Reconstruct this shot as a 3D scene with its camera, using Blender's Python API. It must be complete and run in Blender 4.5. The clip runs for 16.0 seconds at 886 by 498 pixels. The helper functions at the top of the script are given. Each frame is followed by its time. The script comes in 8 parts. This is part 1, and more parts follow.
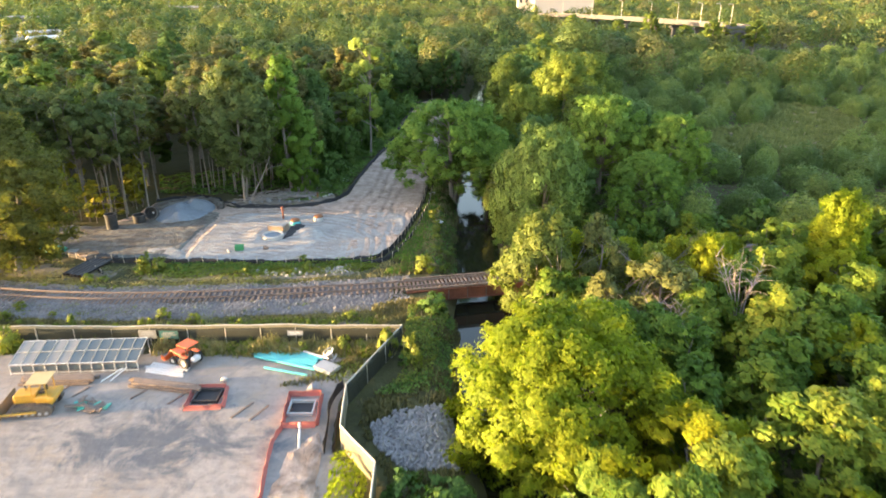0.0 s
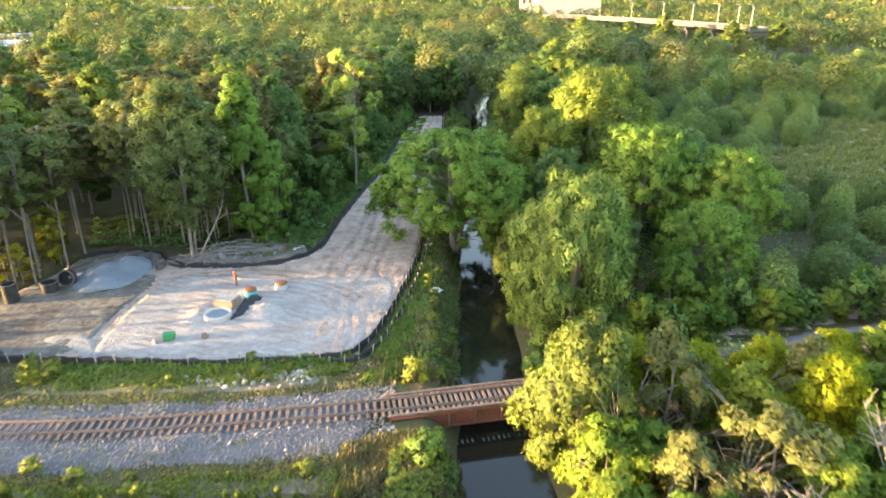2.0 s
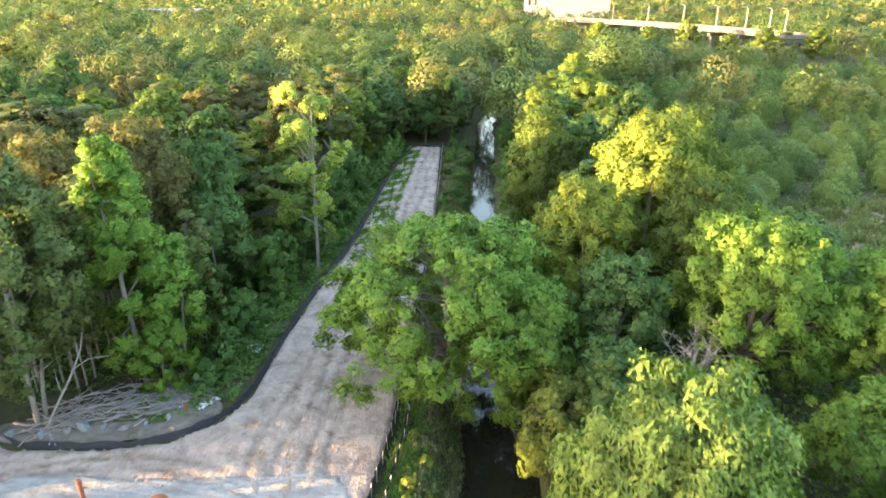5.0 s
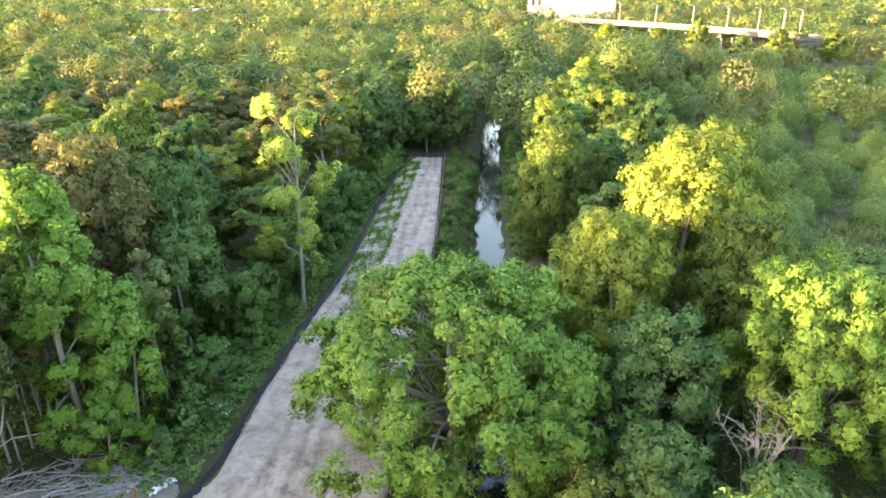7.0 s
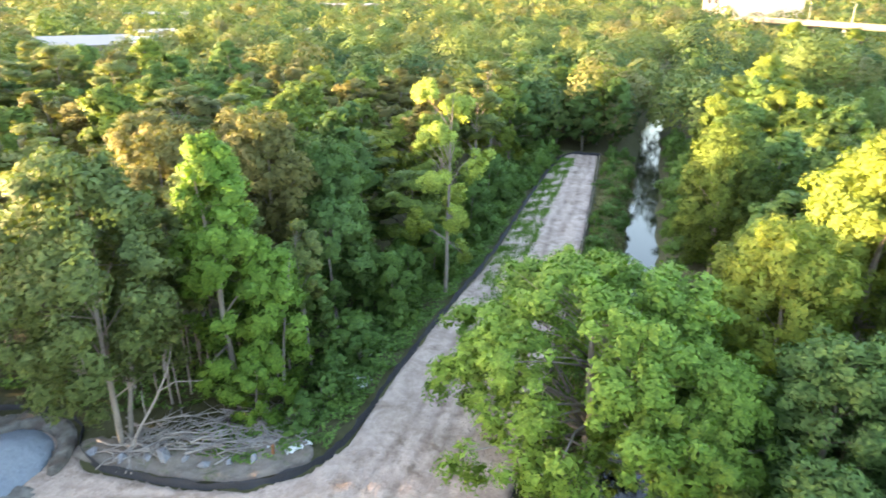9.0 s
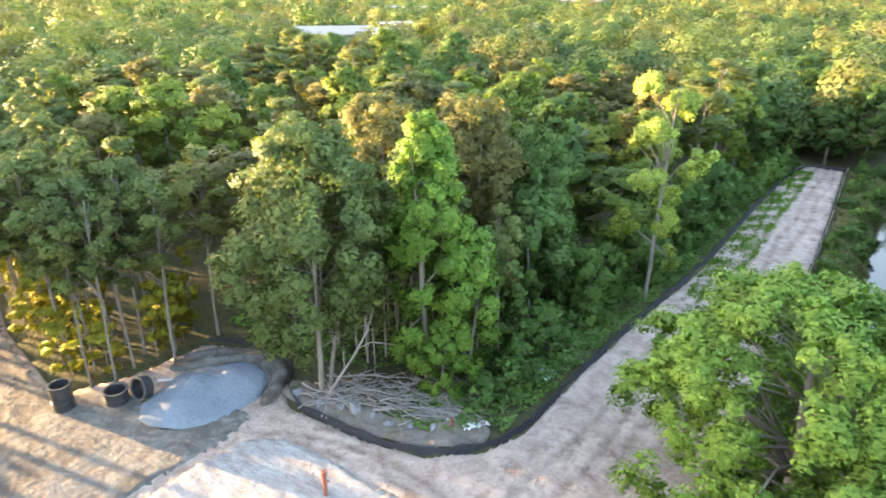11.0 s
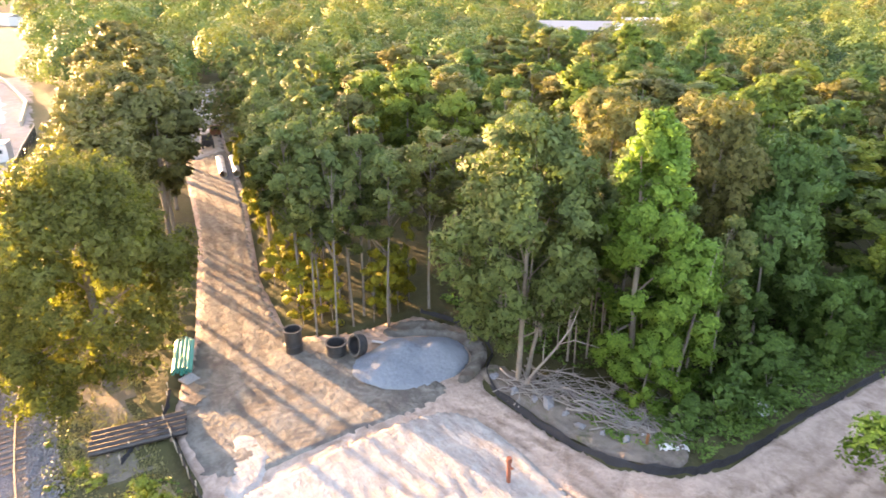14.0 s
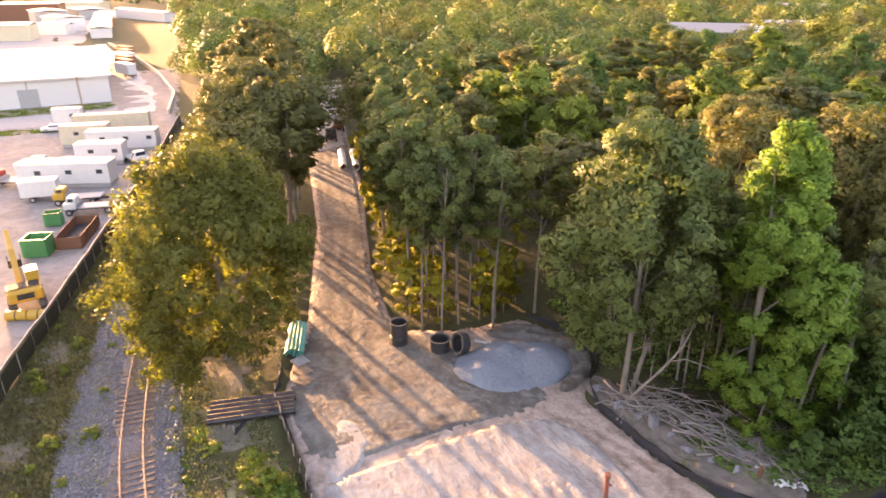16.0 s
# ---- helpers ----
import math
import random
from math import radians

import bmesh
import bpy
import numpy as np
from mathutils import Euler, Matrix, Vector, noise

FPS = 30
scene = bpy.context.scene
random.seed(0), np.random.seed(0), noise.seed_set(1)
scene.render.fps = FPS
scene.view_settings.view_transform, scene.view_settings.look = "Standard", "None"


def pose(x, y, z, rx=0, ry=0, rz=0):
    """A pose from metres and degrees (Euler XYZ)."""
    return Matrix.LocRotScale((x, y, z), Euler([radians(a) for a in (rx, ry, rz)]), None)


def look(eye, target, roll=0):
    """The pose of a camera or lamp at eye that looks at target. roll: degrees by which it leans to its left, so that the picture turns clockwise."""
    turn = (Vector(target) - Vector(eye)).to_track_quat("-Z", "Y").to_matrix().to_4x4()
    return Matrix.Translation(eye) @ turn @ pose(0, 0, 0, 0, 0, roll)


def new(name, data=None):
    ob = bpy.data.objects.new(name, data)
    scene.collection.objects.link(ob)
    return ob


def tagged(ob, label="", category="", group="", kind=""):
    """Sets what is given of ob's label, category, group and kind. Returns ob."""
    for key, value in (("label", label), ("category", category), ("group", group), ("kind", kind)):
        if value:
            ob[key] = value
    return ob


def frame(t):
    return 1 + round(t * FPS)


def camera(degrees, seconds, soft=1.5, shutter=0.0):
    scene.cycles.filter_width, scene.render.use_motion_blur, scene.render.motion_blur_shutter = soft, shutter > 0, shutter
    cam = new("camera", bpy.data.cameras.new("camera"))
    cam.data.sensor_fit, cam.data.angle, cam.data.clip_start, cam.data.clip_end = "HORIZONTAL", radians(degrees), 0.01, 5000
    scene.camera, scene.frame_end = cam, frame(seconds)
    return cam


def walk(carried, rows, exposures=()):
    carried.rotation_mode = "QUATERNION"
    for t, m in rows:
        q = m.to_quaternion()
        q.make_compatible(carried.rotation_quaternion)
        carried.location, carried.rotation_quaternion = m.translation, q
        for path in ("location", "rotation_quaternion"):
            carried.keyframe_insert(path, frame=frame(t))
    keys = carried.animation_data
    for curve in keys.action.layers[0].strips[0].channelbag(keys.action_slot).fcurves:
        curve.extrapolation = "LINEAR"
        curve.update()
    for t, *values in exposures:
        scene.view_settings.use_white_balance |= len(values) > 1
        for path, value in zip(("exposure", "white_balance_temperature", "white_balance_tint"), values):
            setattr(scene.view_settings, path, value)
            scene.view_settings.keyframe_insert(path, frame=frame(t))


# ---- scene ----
from math import cos, pi, sin

from mathutils.geometry import delaunay_2d_cdt

cam = camera(68.4, 16.0, 1.7, 0.5)
METRES, EYE, TILT, LEAN, TURN = 61.7, 28.5, -22.0, 0.0, 0.0
ROWS = [
    (0.0, 0.0, 0.0, 0.0, 0.0, 0.0, -0.0),
    (0.5, 0.0004, 0.0773, 0.0311, 0.02, 0.0, 0.01),
    (1.0, 0.0011, 0.1547, 0.062, 0.02, 0.0, 0.02),
    (1.5, 0.0019, 0.2311, 0.0928, 0.04, 0.0, 0.03),
    (2.0, 0.0032, 0.3082, 0.1244, 0.06, -0.0, 0.04),
    (2.5, 0.005, 0.386, 0.1563, 0.07, 0.01, 0.03),
    (3.0, 0.0069, 0.4642, 0.1891, 0.1, 0.0, 0.04),
    (3.5, 0.0088, 0.5416, 0.2224, 0.12, -0.02, 0.02),
    (4.0, 0.0108, 0.6161, 0.2542, 0.14, -0.01, 0.01),
    (4.5, 0.0125, 0.6855, 0.2848, 0.17, -0.01, -0.0),
    (5.0, 0.0138, 0.748, 0.3125, 0.18, -0.01, -0.02),
    (7.5, 0.0102, 0.8925, 0.3653, 0.44, 0.0, -0.26),
    (8.0, 0.0075, 0.896, 0.3626, 2.49, -0.06, -1.17),
    (8.5, 0.0058, 0.8992, 0.3588, 7.66, -0.33, -3.3),
    (9.0, 0.0048, 0.9018, 0.355, 12.78, -0.78, -5.3),
    (9.5, 0.0043, 0.9035, 0.3518, 17.72, -1.39, -7.19),
    (10.0, 0.0044, 0.9047, 0.3494, 22.28, -2.08, -8.85),
    (12.5, 0.0036, 0.9094, 0.3429, 41.39, -6.37, -14.85),
    (13.0, 0.0031, 0.9095, 0.3422, 44.57, -7.28, -15.73),
    (13.5, 0.0028, 0.9093, 0.3418, 47.7, -8.19, -16.52),
    (14.0, 0.0024, 0.9092, 0.3419, 50.47, -9.02, -17.16),
    (14.5, 0.0016, 0.9088, 0.3419, 53.09, -9.82, -17.73),
    (15.0, 0.0011, 0.9085, 0.3422, 55.77, -10.66, -18.26),
    (15.5, 0.0006, 0.9081, 0.3424, 58.43, -11.51, -18.77),
    (16.0, 0.0002, 0.9079, 0.3429, 61.01, -12.35, -19.23),
]
walk(cam, [(t, pose(0, 0, EYE, TILT, LEAN, TURN) @ pose(METRES * x, METRES * y, METRES * z, 90 + pitch, roll, yaw)) for t, x, y, z, yaw, pitch, roll in ROWS],
     [(0.0, 3.46, 6250, 17), (1.0, 3.64, 6250, 17), (2.0, 3.84, 6300, 18), (3.5, 3.91, 6250, 17), (5.0, 4.11, 6250, 17), (7.5, 4.31, 6300, 20), (10.0, 4.41, 6250, 20), (12.5, 4.36, 6300, 21), (14.0, 4.31, 6900, 33), (14.5, 4.12, 7000, 36), (15.5, 3.95, 7300, 42), (16.0, 3.78, 7550, 45)])

# ---------------------------------------------------------------- world and sun
SUN_AZ, SUN_EL = radians(-99.0), radians(3.9)
SUN_DIR = Vector((sin(SUN_AZ) * cos(SUN_EL), cos(SUN_AZ) * cos(SUN_EL), sin(SUN_EL)))
world = bpy.data.worlds.new("sky")
scene.world = world
world.use_nodes = True
wn = world.node_tree
sky = wn.nodes.new("ShaderNodeTexSky")
sky.sky_type, sky.sun_disc = "NISHITA", False
sky.sun_elevation, sky.sun_rotation = SUN_EL, SUN_AZ % (2 * pi)
sky.air_density, sky.dust_density, sky.ozone_density = 1.0, 2.5, 1.0
wn.nodes["Background"].inputs["Strength"].default_value = 0.15
wn.links.new(sky.outputs["Color"], wn.nodes["Background"].inputs["Color"])
sun = new("sun", bpy.data.lights.new("sun", "SUN"))
sun.data.energy, sun.data.angle, sun.data.color = 2.5, radians(0.8), (1.0, 0.675, 0.30)
sun.matrix_world = look(SUN_DIR * 300, (0, 0, 0))


# ---------------------------------------------------------------- materials
class Nodes:
    """A short way of writing node trees."""

    def __init__(self, name):
        self.m = bpy.data.materials.new(name)
        self.m.use_nodes = True
        self.t = self.m.node_tree
        self.p = self.t.nodes["Principled BSDF"]
        self.out = self.t.nodes["Material Output"]

    def add(self, kind, links=()):
        n = self.t.nodes.new(kind)
        for slot, v in links:
            if isinstance(v, bpy.types.NodeSocket):
                self.t.links.new(v, n.inputs[slot])
            else:
                n.inputs[slot].default_value = v
        return n

    def noise(self, scale, detail=4.0, rough=0.6, vec=None, kind="ShaderNodeTexNoise"):
        n = self.add(kind, [("Scale", scale)])
        if kind == "ShaderNodeTexNoise":
            n.inputs["Detail"].default_value, n.inputs["Roughness"].default_value = detail, rough
        self.t.links.new(vec or self.where(), n.inputs["Vector"])
        return n.outputs[0]

    def where(self):
        return self.add("ShaderNodeNewGeometry").outputs["Position"]

    def ramp(self, fac, *stops):
        n = self.add("ShaderNodeValToRGB", [("Fac", fac)])
        e = n.color_ramp.elements
        while len(e) < len(stops):
            e.new(0.5)
        for el, (p, c) in zip(e, stops):
            el.position, el.color = p, (*c, 1) if len(c) == 3 else c
        return n.outputs["Color"]

    def mix(self, fac, a, b, blend="MIX"):
        n = self.add("ShaderNodeMix")
        n.data_type, n.blend_type = "RGBA", blend
        for slot, v in ((0, fac), (6, a), (7, b)):
            if isinstance(v, bpy.types.NodeSocket):
                self.t.links.new(v, n.inputs[slot])
            elif slot == 0:
                n.inputs[0].default_value = v
            else:
                n.inputs[slot].default_value = (*v, 1)
        return n.outputs[2]

    def math(self, op, a, b=0.0):
        n = self.add("ShaderNodeMath", [(0, a), (1, b)])
        n.operation = op
        return n.outputs[0]

    def bump(self, height, strength=0.4, distance=0.05):
        n = self.add("ShaderNodeBump", [("Height", height), ("Strength", strength), ("Distance", distance)])
        self.t.links.new(n.outputs[0], self.p.inputs["Normal"])

    def base(self, col, rough=0.8, metal=0.0):
        if isinstance(col, bpy.types.NodeSocket):
            self.t.links.new(col, self.p.inputs["Base Color"])
        else:
            self.p.inputs["Base Color"].default_value = (*col, 1)
        self.p.inputs["Roughness"].default_value, self.p.inputs["Metallic"].default_value = rough, metal
        return self.m


def surface(name, dark, light, coarse, fine, rough=0.85, metal=0.0, bump=0.4, depth=0.03, spot=None, spot_scale=1.0, spot_from=0.6, streak=None, dip_tone=None, churn=None, pool=None):
    """Two tones mixed at two scales, with a third tone in patches, and a fine relief. streak: stretch of the grain along x and y."""
    k = Nodes(name)
    f = k.ramp(k.noise(fine, 5.0, 0.65), (0.33, (0, 0, 0)), (0.67, (1, 1, 1)))
    if streak:
        long = k.add("ShaderNodeVectorMath", [(0, k.where()), (1, (*streak, 1.0))])
        long.operation = "MULTIPLY"
        g = k.noise(1.0, 5.0, 0.6, long.outputs[0])
        f = k.math("ADD", k.math("MULTIPLY", f, 0.45), k.math("MULTIPLY", k.ramp(g, (0.30, (0, 0, 0)), (0.70, (1, 1, 1))), 0.55))
    c = k.mix(k.math("MULTIPLY", f, 0.9), dark, light)
    c = k.mix(k.ramp(k.noise(coarse, 3.0), (0.3, (0, 0, 0)), (0.7, (1, 1, 1))), c, light)
    if spot:
        c = k.mix(k.ramp(k.noise(spot_scale, 5.0, 0.7), (spot_from, (0, 0, 0)), (spot_from + 0.12, (1, 1, 1))), c, spot)
    if churn:
        tone, scale, amount = churn
        n = k.add("ShaderNodeTexNoise", [("Vector", k.where()), ("Scale", scale), ("Detail", 8.0), ("Roughness", 0.62), ("Distortion", 1.6)])
        c = k.mix(k.math("MULTIPLY", k.ramp(n.outputs[0], (0.46, (0, 0, 0)), (0.62, (1, 1, 1))), amount), c, tone)
        n = k.add("ShaderNodeTexNoise", [("Vector", k.where()), ("Scale", scale * 3.3), ("Detail", 6.0), ("Roughness", 0.7), ("Distortion", 0.8)])
        c = k.mix(k.math("MULTIPLY", k.ramp(n.outputs[0], (0.52, (0, 0, 0)), (0.60, (1, 1, 1))), amount * 0.6), c, tone)
    # a darker tone where the laid relief dips below what lies round it
    if dip_tone:
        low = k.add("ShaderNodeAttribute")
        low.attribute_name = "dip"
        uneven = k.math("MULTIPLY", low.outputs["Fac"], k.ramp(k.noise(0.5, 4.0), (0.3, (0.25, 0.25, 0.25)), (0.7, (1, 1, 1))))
        c = k.mix(uneven, c, dip_tone)
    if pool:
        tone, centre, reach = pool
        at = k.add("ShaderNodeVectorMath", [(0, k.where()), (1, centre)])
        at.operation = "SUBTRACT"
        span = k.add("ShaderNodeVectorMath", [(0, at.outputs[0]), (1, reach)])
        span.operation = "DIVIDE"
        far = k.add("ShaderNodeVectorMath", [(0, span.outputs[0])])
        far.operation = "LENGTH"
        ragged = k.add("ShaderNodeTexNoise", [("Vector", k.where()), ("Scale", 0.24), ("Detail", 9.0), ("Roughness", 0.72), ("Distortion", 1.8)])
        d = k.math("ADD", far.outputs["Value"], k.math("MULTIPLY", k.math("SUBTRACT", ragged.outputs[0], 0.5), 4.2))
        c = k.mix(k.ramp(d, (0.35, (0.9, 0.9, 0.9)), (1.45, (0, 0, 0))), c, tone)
    k.bump(f, bump, depth)
    return k.base(c, rough, metal)


def paint(name, col, rough=0.45, dirt=(0.12, 0.10, 0.08), amount=0.25, metal=0.0):
    """Painted or plastic sheet with a little dust and scuffs."""
    k = Nodes(name)
    f = k.noise(1.7, 6.0, 0.7)
    c = k.mix(k.math("MULTIPLY", k.ramp(f, (0.45, (0, 0, 0)), (0.75, (1, 1, 1))), amount), col, dirt)
    k.bump(k.noise(14.0, 3.0), 0.08, 0.01)
    return k.base(c, rough, metal)


def leaf(name, tones, through_leaf=0.35, patch=0.11, spread=0.5, own_tone=False, single=0.34):
    """Leaves: tone differs from leaf to leaf, from tree to tree and over metres."""
    k = Nodes(name)
    isl = k.add("ShaderNodeNewGeometry").outputs["Random Per Island"]
    obj = k.add("ShaderNodeObjectInfo").outputs["Random"]
    if own_tone:
        tone = k.add("ShaderNodeAttribute")
        tone.attribute_name = "tone"
        obj = tone.outputs["Fac"]
    big = k.noise(patch, 2.0)
    f = k.math("ADD", k.math("MULTIPLY", isl, single), k.math("MULTIPLY", obj, spread * 0.66))
    f = k.math("ADD", f, k.math("MULTIPLY", k.math("SUBTRACT", big, 0.5), 1.1))
    n = len(tones)
    col = k.ramp(f, *[(i / (n - 1), c) for i, c in enumerate(tones)])
    mottle = k.noise(5.5, 2.0, 0.6)
    col = k.mix(1.0, col, k.ramp(mottle, (0.34, (0.60, 0.62, 0.64)), (0.66, (1.38, 1.36, 1.3))), "MULTIPLY")
    k.base(col, 0.6)
    k.p.inputs["Specular IOR Level"].default_value = 0.18
    warm = k.mix(1.0, col, (1.3, 1.45, 0.5), "MULTIPLY")
    tr = k.add("ShaderNodeBsdfTranslucent", [("Color", warm)])
    mx = k.add("ShaderNodeMixShader", [(0, through_leaf * 0.62), (1, k.p.outputs[0]), (2, tr.outputs[0])])
    k.t.links.new(mx.outputs[0], k.out.inputs["Surface"])
    return k.m


SANDY = surface("sand", (0.28, 0.207, 0.162), (0.58, 0.464, 0.388), 0.3, 3.2, 0.95, bump=0.9, depth=0.16, spot=(0.25, 0.185, 0.14), spot_scale=0.5, spot_from=0.56, streak=(1.1, 0.35), dip_tone=(0.17, 0.12, 0.088), churn=((0.25, 0.182, 0.136), 0.42, 0.5))
DAMP = surface("damp_brown_sand", (0.086, 0.080, 0.068), (0.258, 0.247, 0.212), 0.5, 1.8, 0.9, bump=0.9, depth=0.16, spot=(0.114, 0.103, 0.086), spot_scale=0.28, spot_from=0.5, streak=(0.3, 1.1), dip_tone=(0.10, 0.076, 0.06), churn=((0.105, 0.088, 0.078), 0.5, 0.75))
PAD = surface("compacted_pale_fill", (0.230, 0.218, 0.204), (0.448, 0.434, 0.41), 0.5, 2.6, 0.95, bump=0.8, depth=0.14, spot=(0.29, 0.25, 0.222), spot_scale=0.8, spot_from=0.56, streak=(1.1, 3.2), dip_tone=(0.22, 0.18, 0.158), churn=((0.30, 0.264, 0.238), 0.55, 0.6))
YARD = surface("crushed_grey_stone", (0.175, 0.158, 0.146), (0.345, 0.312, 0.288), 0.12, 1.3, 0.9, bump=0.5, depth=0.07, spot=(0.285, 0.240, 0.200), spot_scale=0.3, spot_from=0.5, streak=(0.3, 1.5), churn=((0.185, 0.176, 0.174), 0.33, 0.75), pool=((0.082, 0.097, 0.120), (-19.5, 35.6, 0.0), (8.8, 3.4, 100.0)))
SOIL = surface("ground_cover", (0.035, 0.032, 0.016), (0.085, 0.085, 0.03), 0.12, 1.4, 1.0, bump=0.8, depth=0.1, spot=(0.14, 0.11, 0.07), spot_scale=0.25, spot_from=0.62)
GRASSY = surface("rough_grass", (0.14, 0.13, 0.065), (0.29, 0.25, 0.15), 0.25, 2.5, 1.0, bump=0.8, depth=0.1, spot=(0.38, 0.33, 0.26), spot_scale=0.4, spot_from=0.55)
BALLAST = surface("ballast_stone", (0.075, 0.076, 0.084), (0.205, 0.205, 0.218), 0.25, 3.0, 0.95, bump=0.9, depth=0.08, spot=(0.15, 0.135, 0.08), spot_scale=0.45, spot_from=0.53)
BARK = surface("grey_bark", (0.10, 0.085, 0.07), (0.27, 0.24, 0.205), 0.6, 6.0, 0.95, bump=0.8, depth=0.03)
PALE_BARK = surface("pale_bark", (0.11, 0.095, 0.08), (0.27, 0.24, 0.205), 0.7, 6.0, 0.95, bump=0.6, depth=0.02)
DEADWOOD = surface("dead_wood", (0.13, 0.11, 0.095), (0.36, 0.325, 0.295), 0.8, 7.0, 0.95, bump=0.6, depth=0.02)
RUST = surface("rusty_steel", (0.10, 0.035, 0.02), (0.26, 0.10, 0.06), 0.6, 5.0, 0.8, 0.2, bump=0.3, depth=0.01)
RAIL_STEEL = surface("railhead_steel", (0.11, 0.08, 0.066), (0.23, 0.19, 0.17), 1.0, 9.0, 0.7, 0.3, bump=0.2, depth=0.005)
TIE_WOOD = surface("weathered_tie_timber", (0.09, 0.065, 0.05), (0.23, 0.18, 0.15), 1.1, 8.0, 0.95, bump=0.6, depth=0.02)
TIMBER = surface("raw_timber", (0.18, 0.12, 0.075), (0.36, 0.27, 0.19), 0.9, 6.0, 0.9, bump=0.4, depth=0.01)
STAKE_WOOD = surface("bleached_stake_wood", (0.34, 0.28, 0.21), (0.56, 0.49, 0.40), 0.9, 6.0, 0.9, bump=0.3, depth=0.01)
CONCRETE = surface("concrete", (0.34, 0.33, 0.31), (0.54, 0.52, 0.49), 0.8, 6.0, 0.9, bump=0.3, depth=0.01)
SILT = surface("black_woven_fabric", (0.012, 0.012, 0.014), (0.035, 0.035, 0.04), 0.9, 5.0, 0.8, bump=0.5, depth=0.04)
SCREEN = surface("dark_olive_fence_screen", (0.016, 0.019, 0.013), (0.036, 0.040, 0.027), 0.5, 3.0, 0.8, bump=0.5, depth=0.05, spot=(0.06, 0.062, 0.042), spot_scale=0.7, spot_from=0.62)
# pale tan: hem's own tone; on the creek-side cloth low sunlight put into colour
PALE_SCREEN = surface("bleached_fence_screen", (0.15, 0.14, 0.095), (0.24, 0.22, 0.15), 0.5, 3.0, 0.8, bump=0.5, depth=0.05)
GREYHEAP = surface("blue_grey_stone_dust", (0.14, 0.164, 0.194), (0.235, 0.27, 0.312), 0.4, 4.0, 0.95, bump=0.7, depth=0.06)
RUBBLE = surface("pale_rubble", (0.24, 0.22, 0.20), (0.42, 0.40, 0.37), 1.2, 5.0, 0.95, bump=0.5, depth=0.03)
STONE = surface("riprap_stone", (0.14, 0.14, 0.155), (0.285, 0.283, 0.295), 1.0, 5.0, 0.9, bump=0.5, depth=0.03)

LEAF_MID = leaf("broad_leaves", [(0.079, 0.122, 0.031), (0.140, 0.202, 0.040), (0.212, 0.27, 0.044), (0.282, 0.266, 0.036)], 0.42, 0.11, 0.75)
LEAF_THICKET = leaf("thicket_leaves", [(0.060, 0.118, 0.020), (0.112, 0.198, 0.026), (0.210, 0.268, 0.032), (0.335, 0.315, 0.034)], 0.42, 0.11, 0.75)
LEAF_DEEP = leaf("deep_green_leaves", [(0.065, 0.123, 0.04), (0.108, 0.187, 0.053), (0.175, 0.259, 0.068)], 0.4, 0.11, 0.8)
LEAF_FRESH = leaf("fresh_yellow_green_leaves", [(0.180, 0.248, 0.016), (0.300, 0.336, 0.018), (0.425, 0.398, 0.020)], 0.75)
LEAF_SPARSE = leaf("pale_yellow_green_leaves", [(0.205, 0.300, 0.075), (0.330, 0.420, 0.090), (0.450, 0.510, 0.105)], 0.4)
# dry yellowish leaves, with the low sun's orange put into the tones
LEAF_SAPLING = leaf("sunburnt_sapling_leaves", [(0.215, 0.235, 0.030), (0.340, 0.315, 0.034), (0.455, 0.365, 0.040)], 0.45)
LEAF_LIME = leaf("light_green_leaves", [(0.118, 0.213, 0.040), (0.196, 0.311, 0.055), (0.278, 0.386, 0.066)], 0.45)
LEAF_TOWER = leaf("climber_leaves", [(0.115, 0.215, 0.038), (0.175, 0.295, 0.050), (0.27, 0.365, 0.060)], 0.45, 0.25, 0.5)
LEAF_BROAD = leaf("grey_green_broad_leaves", [(0.072, 0.112, 0.042), (0.111, 0.155, 0.054), (0.17, 0.198, 0.064)], 0.42, 0.2, 0.6)
LEAF_CREEPER = leaf("creeper_leaves", [(0.076, 0.143, 0.037), (0.123, 0.215, 0.051), (0.193, 0.292, 0.064)], 0.42, 0.3, 0.8)
LEAF_OLIVE = leaf("olive_oak_leaves", [(0.121, 0.133, 0.041), (0.190, 0.194, 0.056), (0.276, 0.248, 0.068)], 0.8)
LEAF_GREY = leaf("grey_green_willow_leaves", [(0.074, 0.126, 0.040), (0.150, 0.222, 0.066), (0.270, 0.340, 0.100)], 0.35, 0.11, 1.0, single=0.18)
LEAF_WILLOW = leaf("willow_leaves", [(0.100, 0.172, 0.045), (0.155, 0.240, 0.058), (0.215, 0.300, 0.070)], 0.3)
LEAF_EDGE = leaf("light_olive_leaves", [(0.093, 0.135, 0.048), (0.14, 0.182, 0.062), (0.217, 0.232, 0.074)], 0.45, 0.2, 0.9)
LEAF_PINE = leaf("pine_needles", [(0.097, 0.108, 0.042), (0.158, 0.156, 0.056), (0.224, 0.196, 0.066)], 0.42, 0.11, 0.8)
LEAF_TAN = leaf("tan_budding_leaves", [(0.135, 0.155, 0.050), (0.205, 0.215, 0.066), (0.270, 0.270, 0.082)], 0.35)
LEAF_DULL = leaf("dull_yellow_green_leaves", [(0.105, 0.145, 0.032), (0.165, 0.205, 0.042), (0.240, 0.265, 0.050)], 0.4)
LEAF_FAR = leaf("mixed_far_leaves", [(0.042, 0.078, 0.034), (0.076, 0.132, 0.046), (0.122, 0.180, 0.054), (0.186, 0.218, 0.058), (0.15, 0.150, 0.062)], 0.30, 0.02, 1.5, True, 0.16)
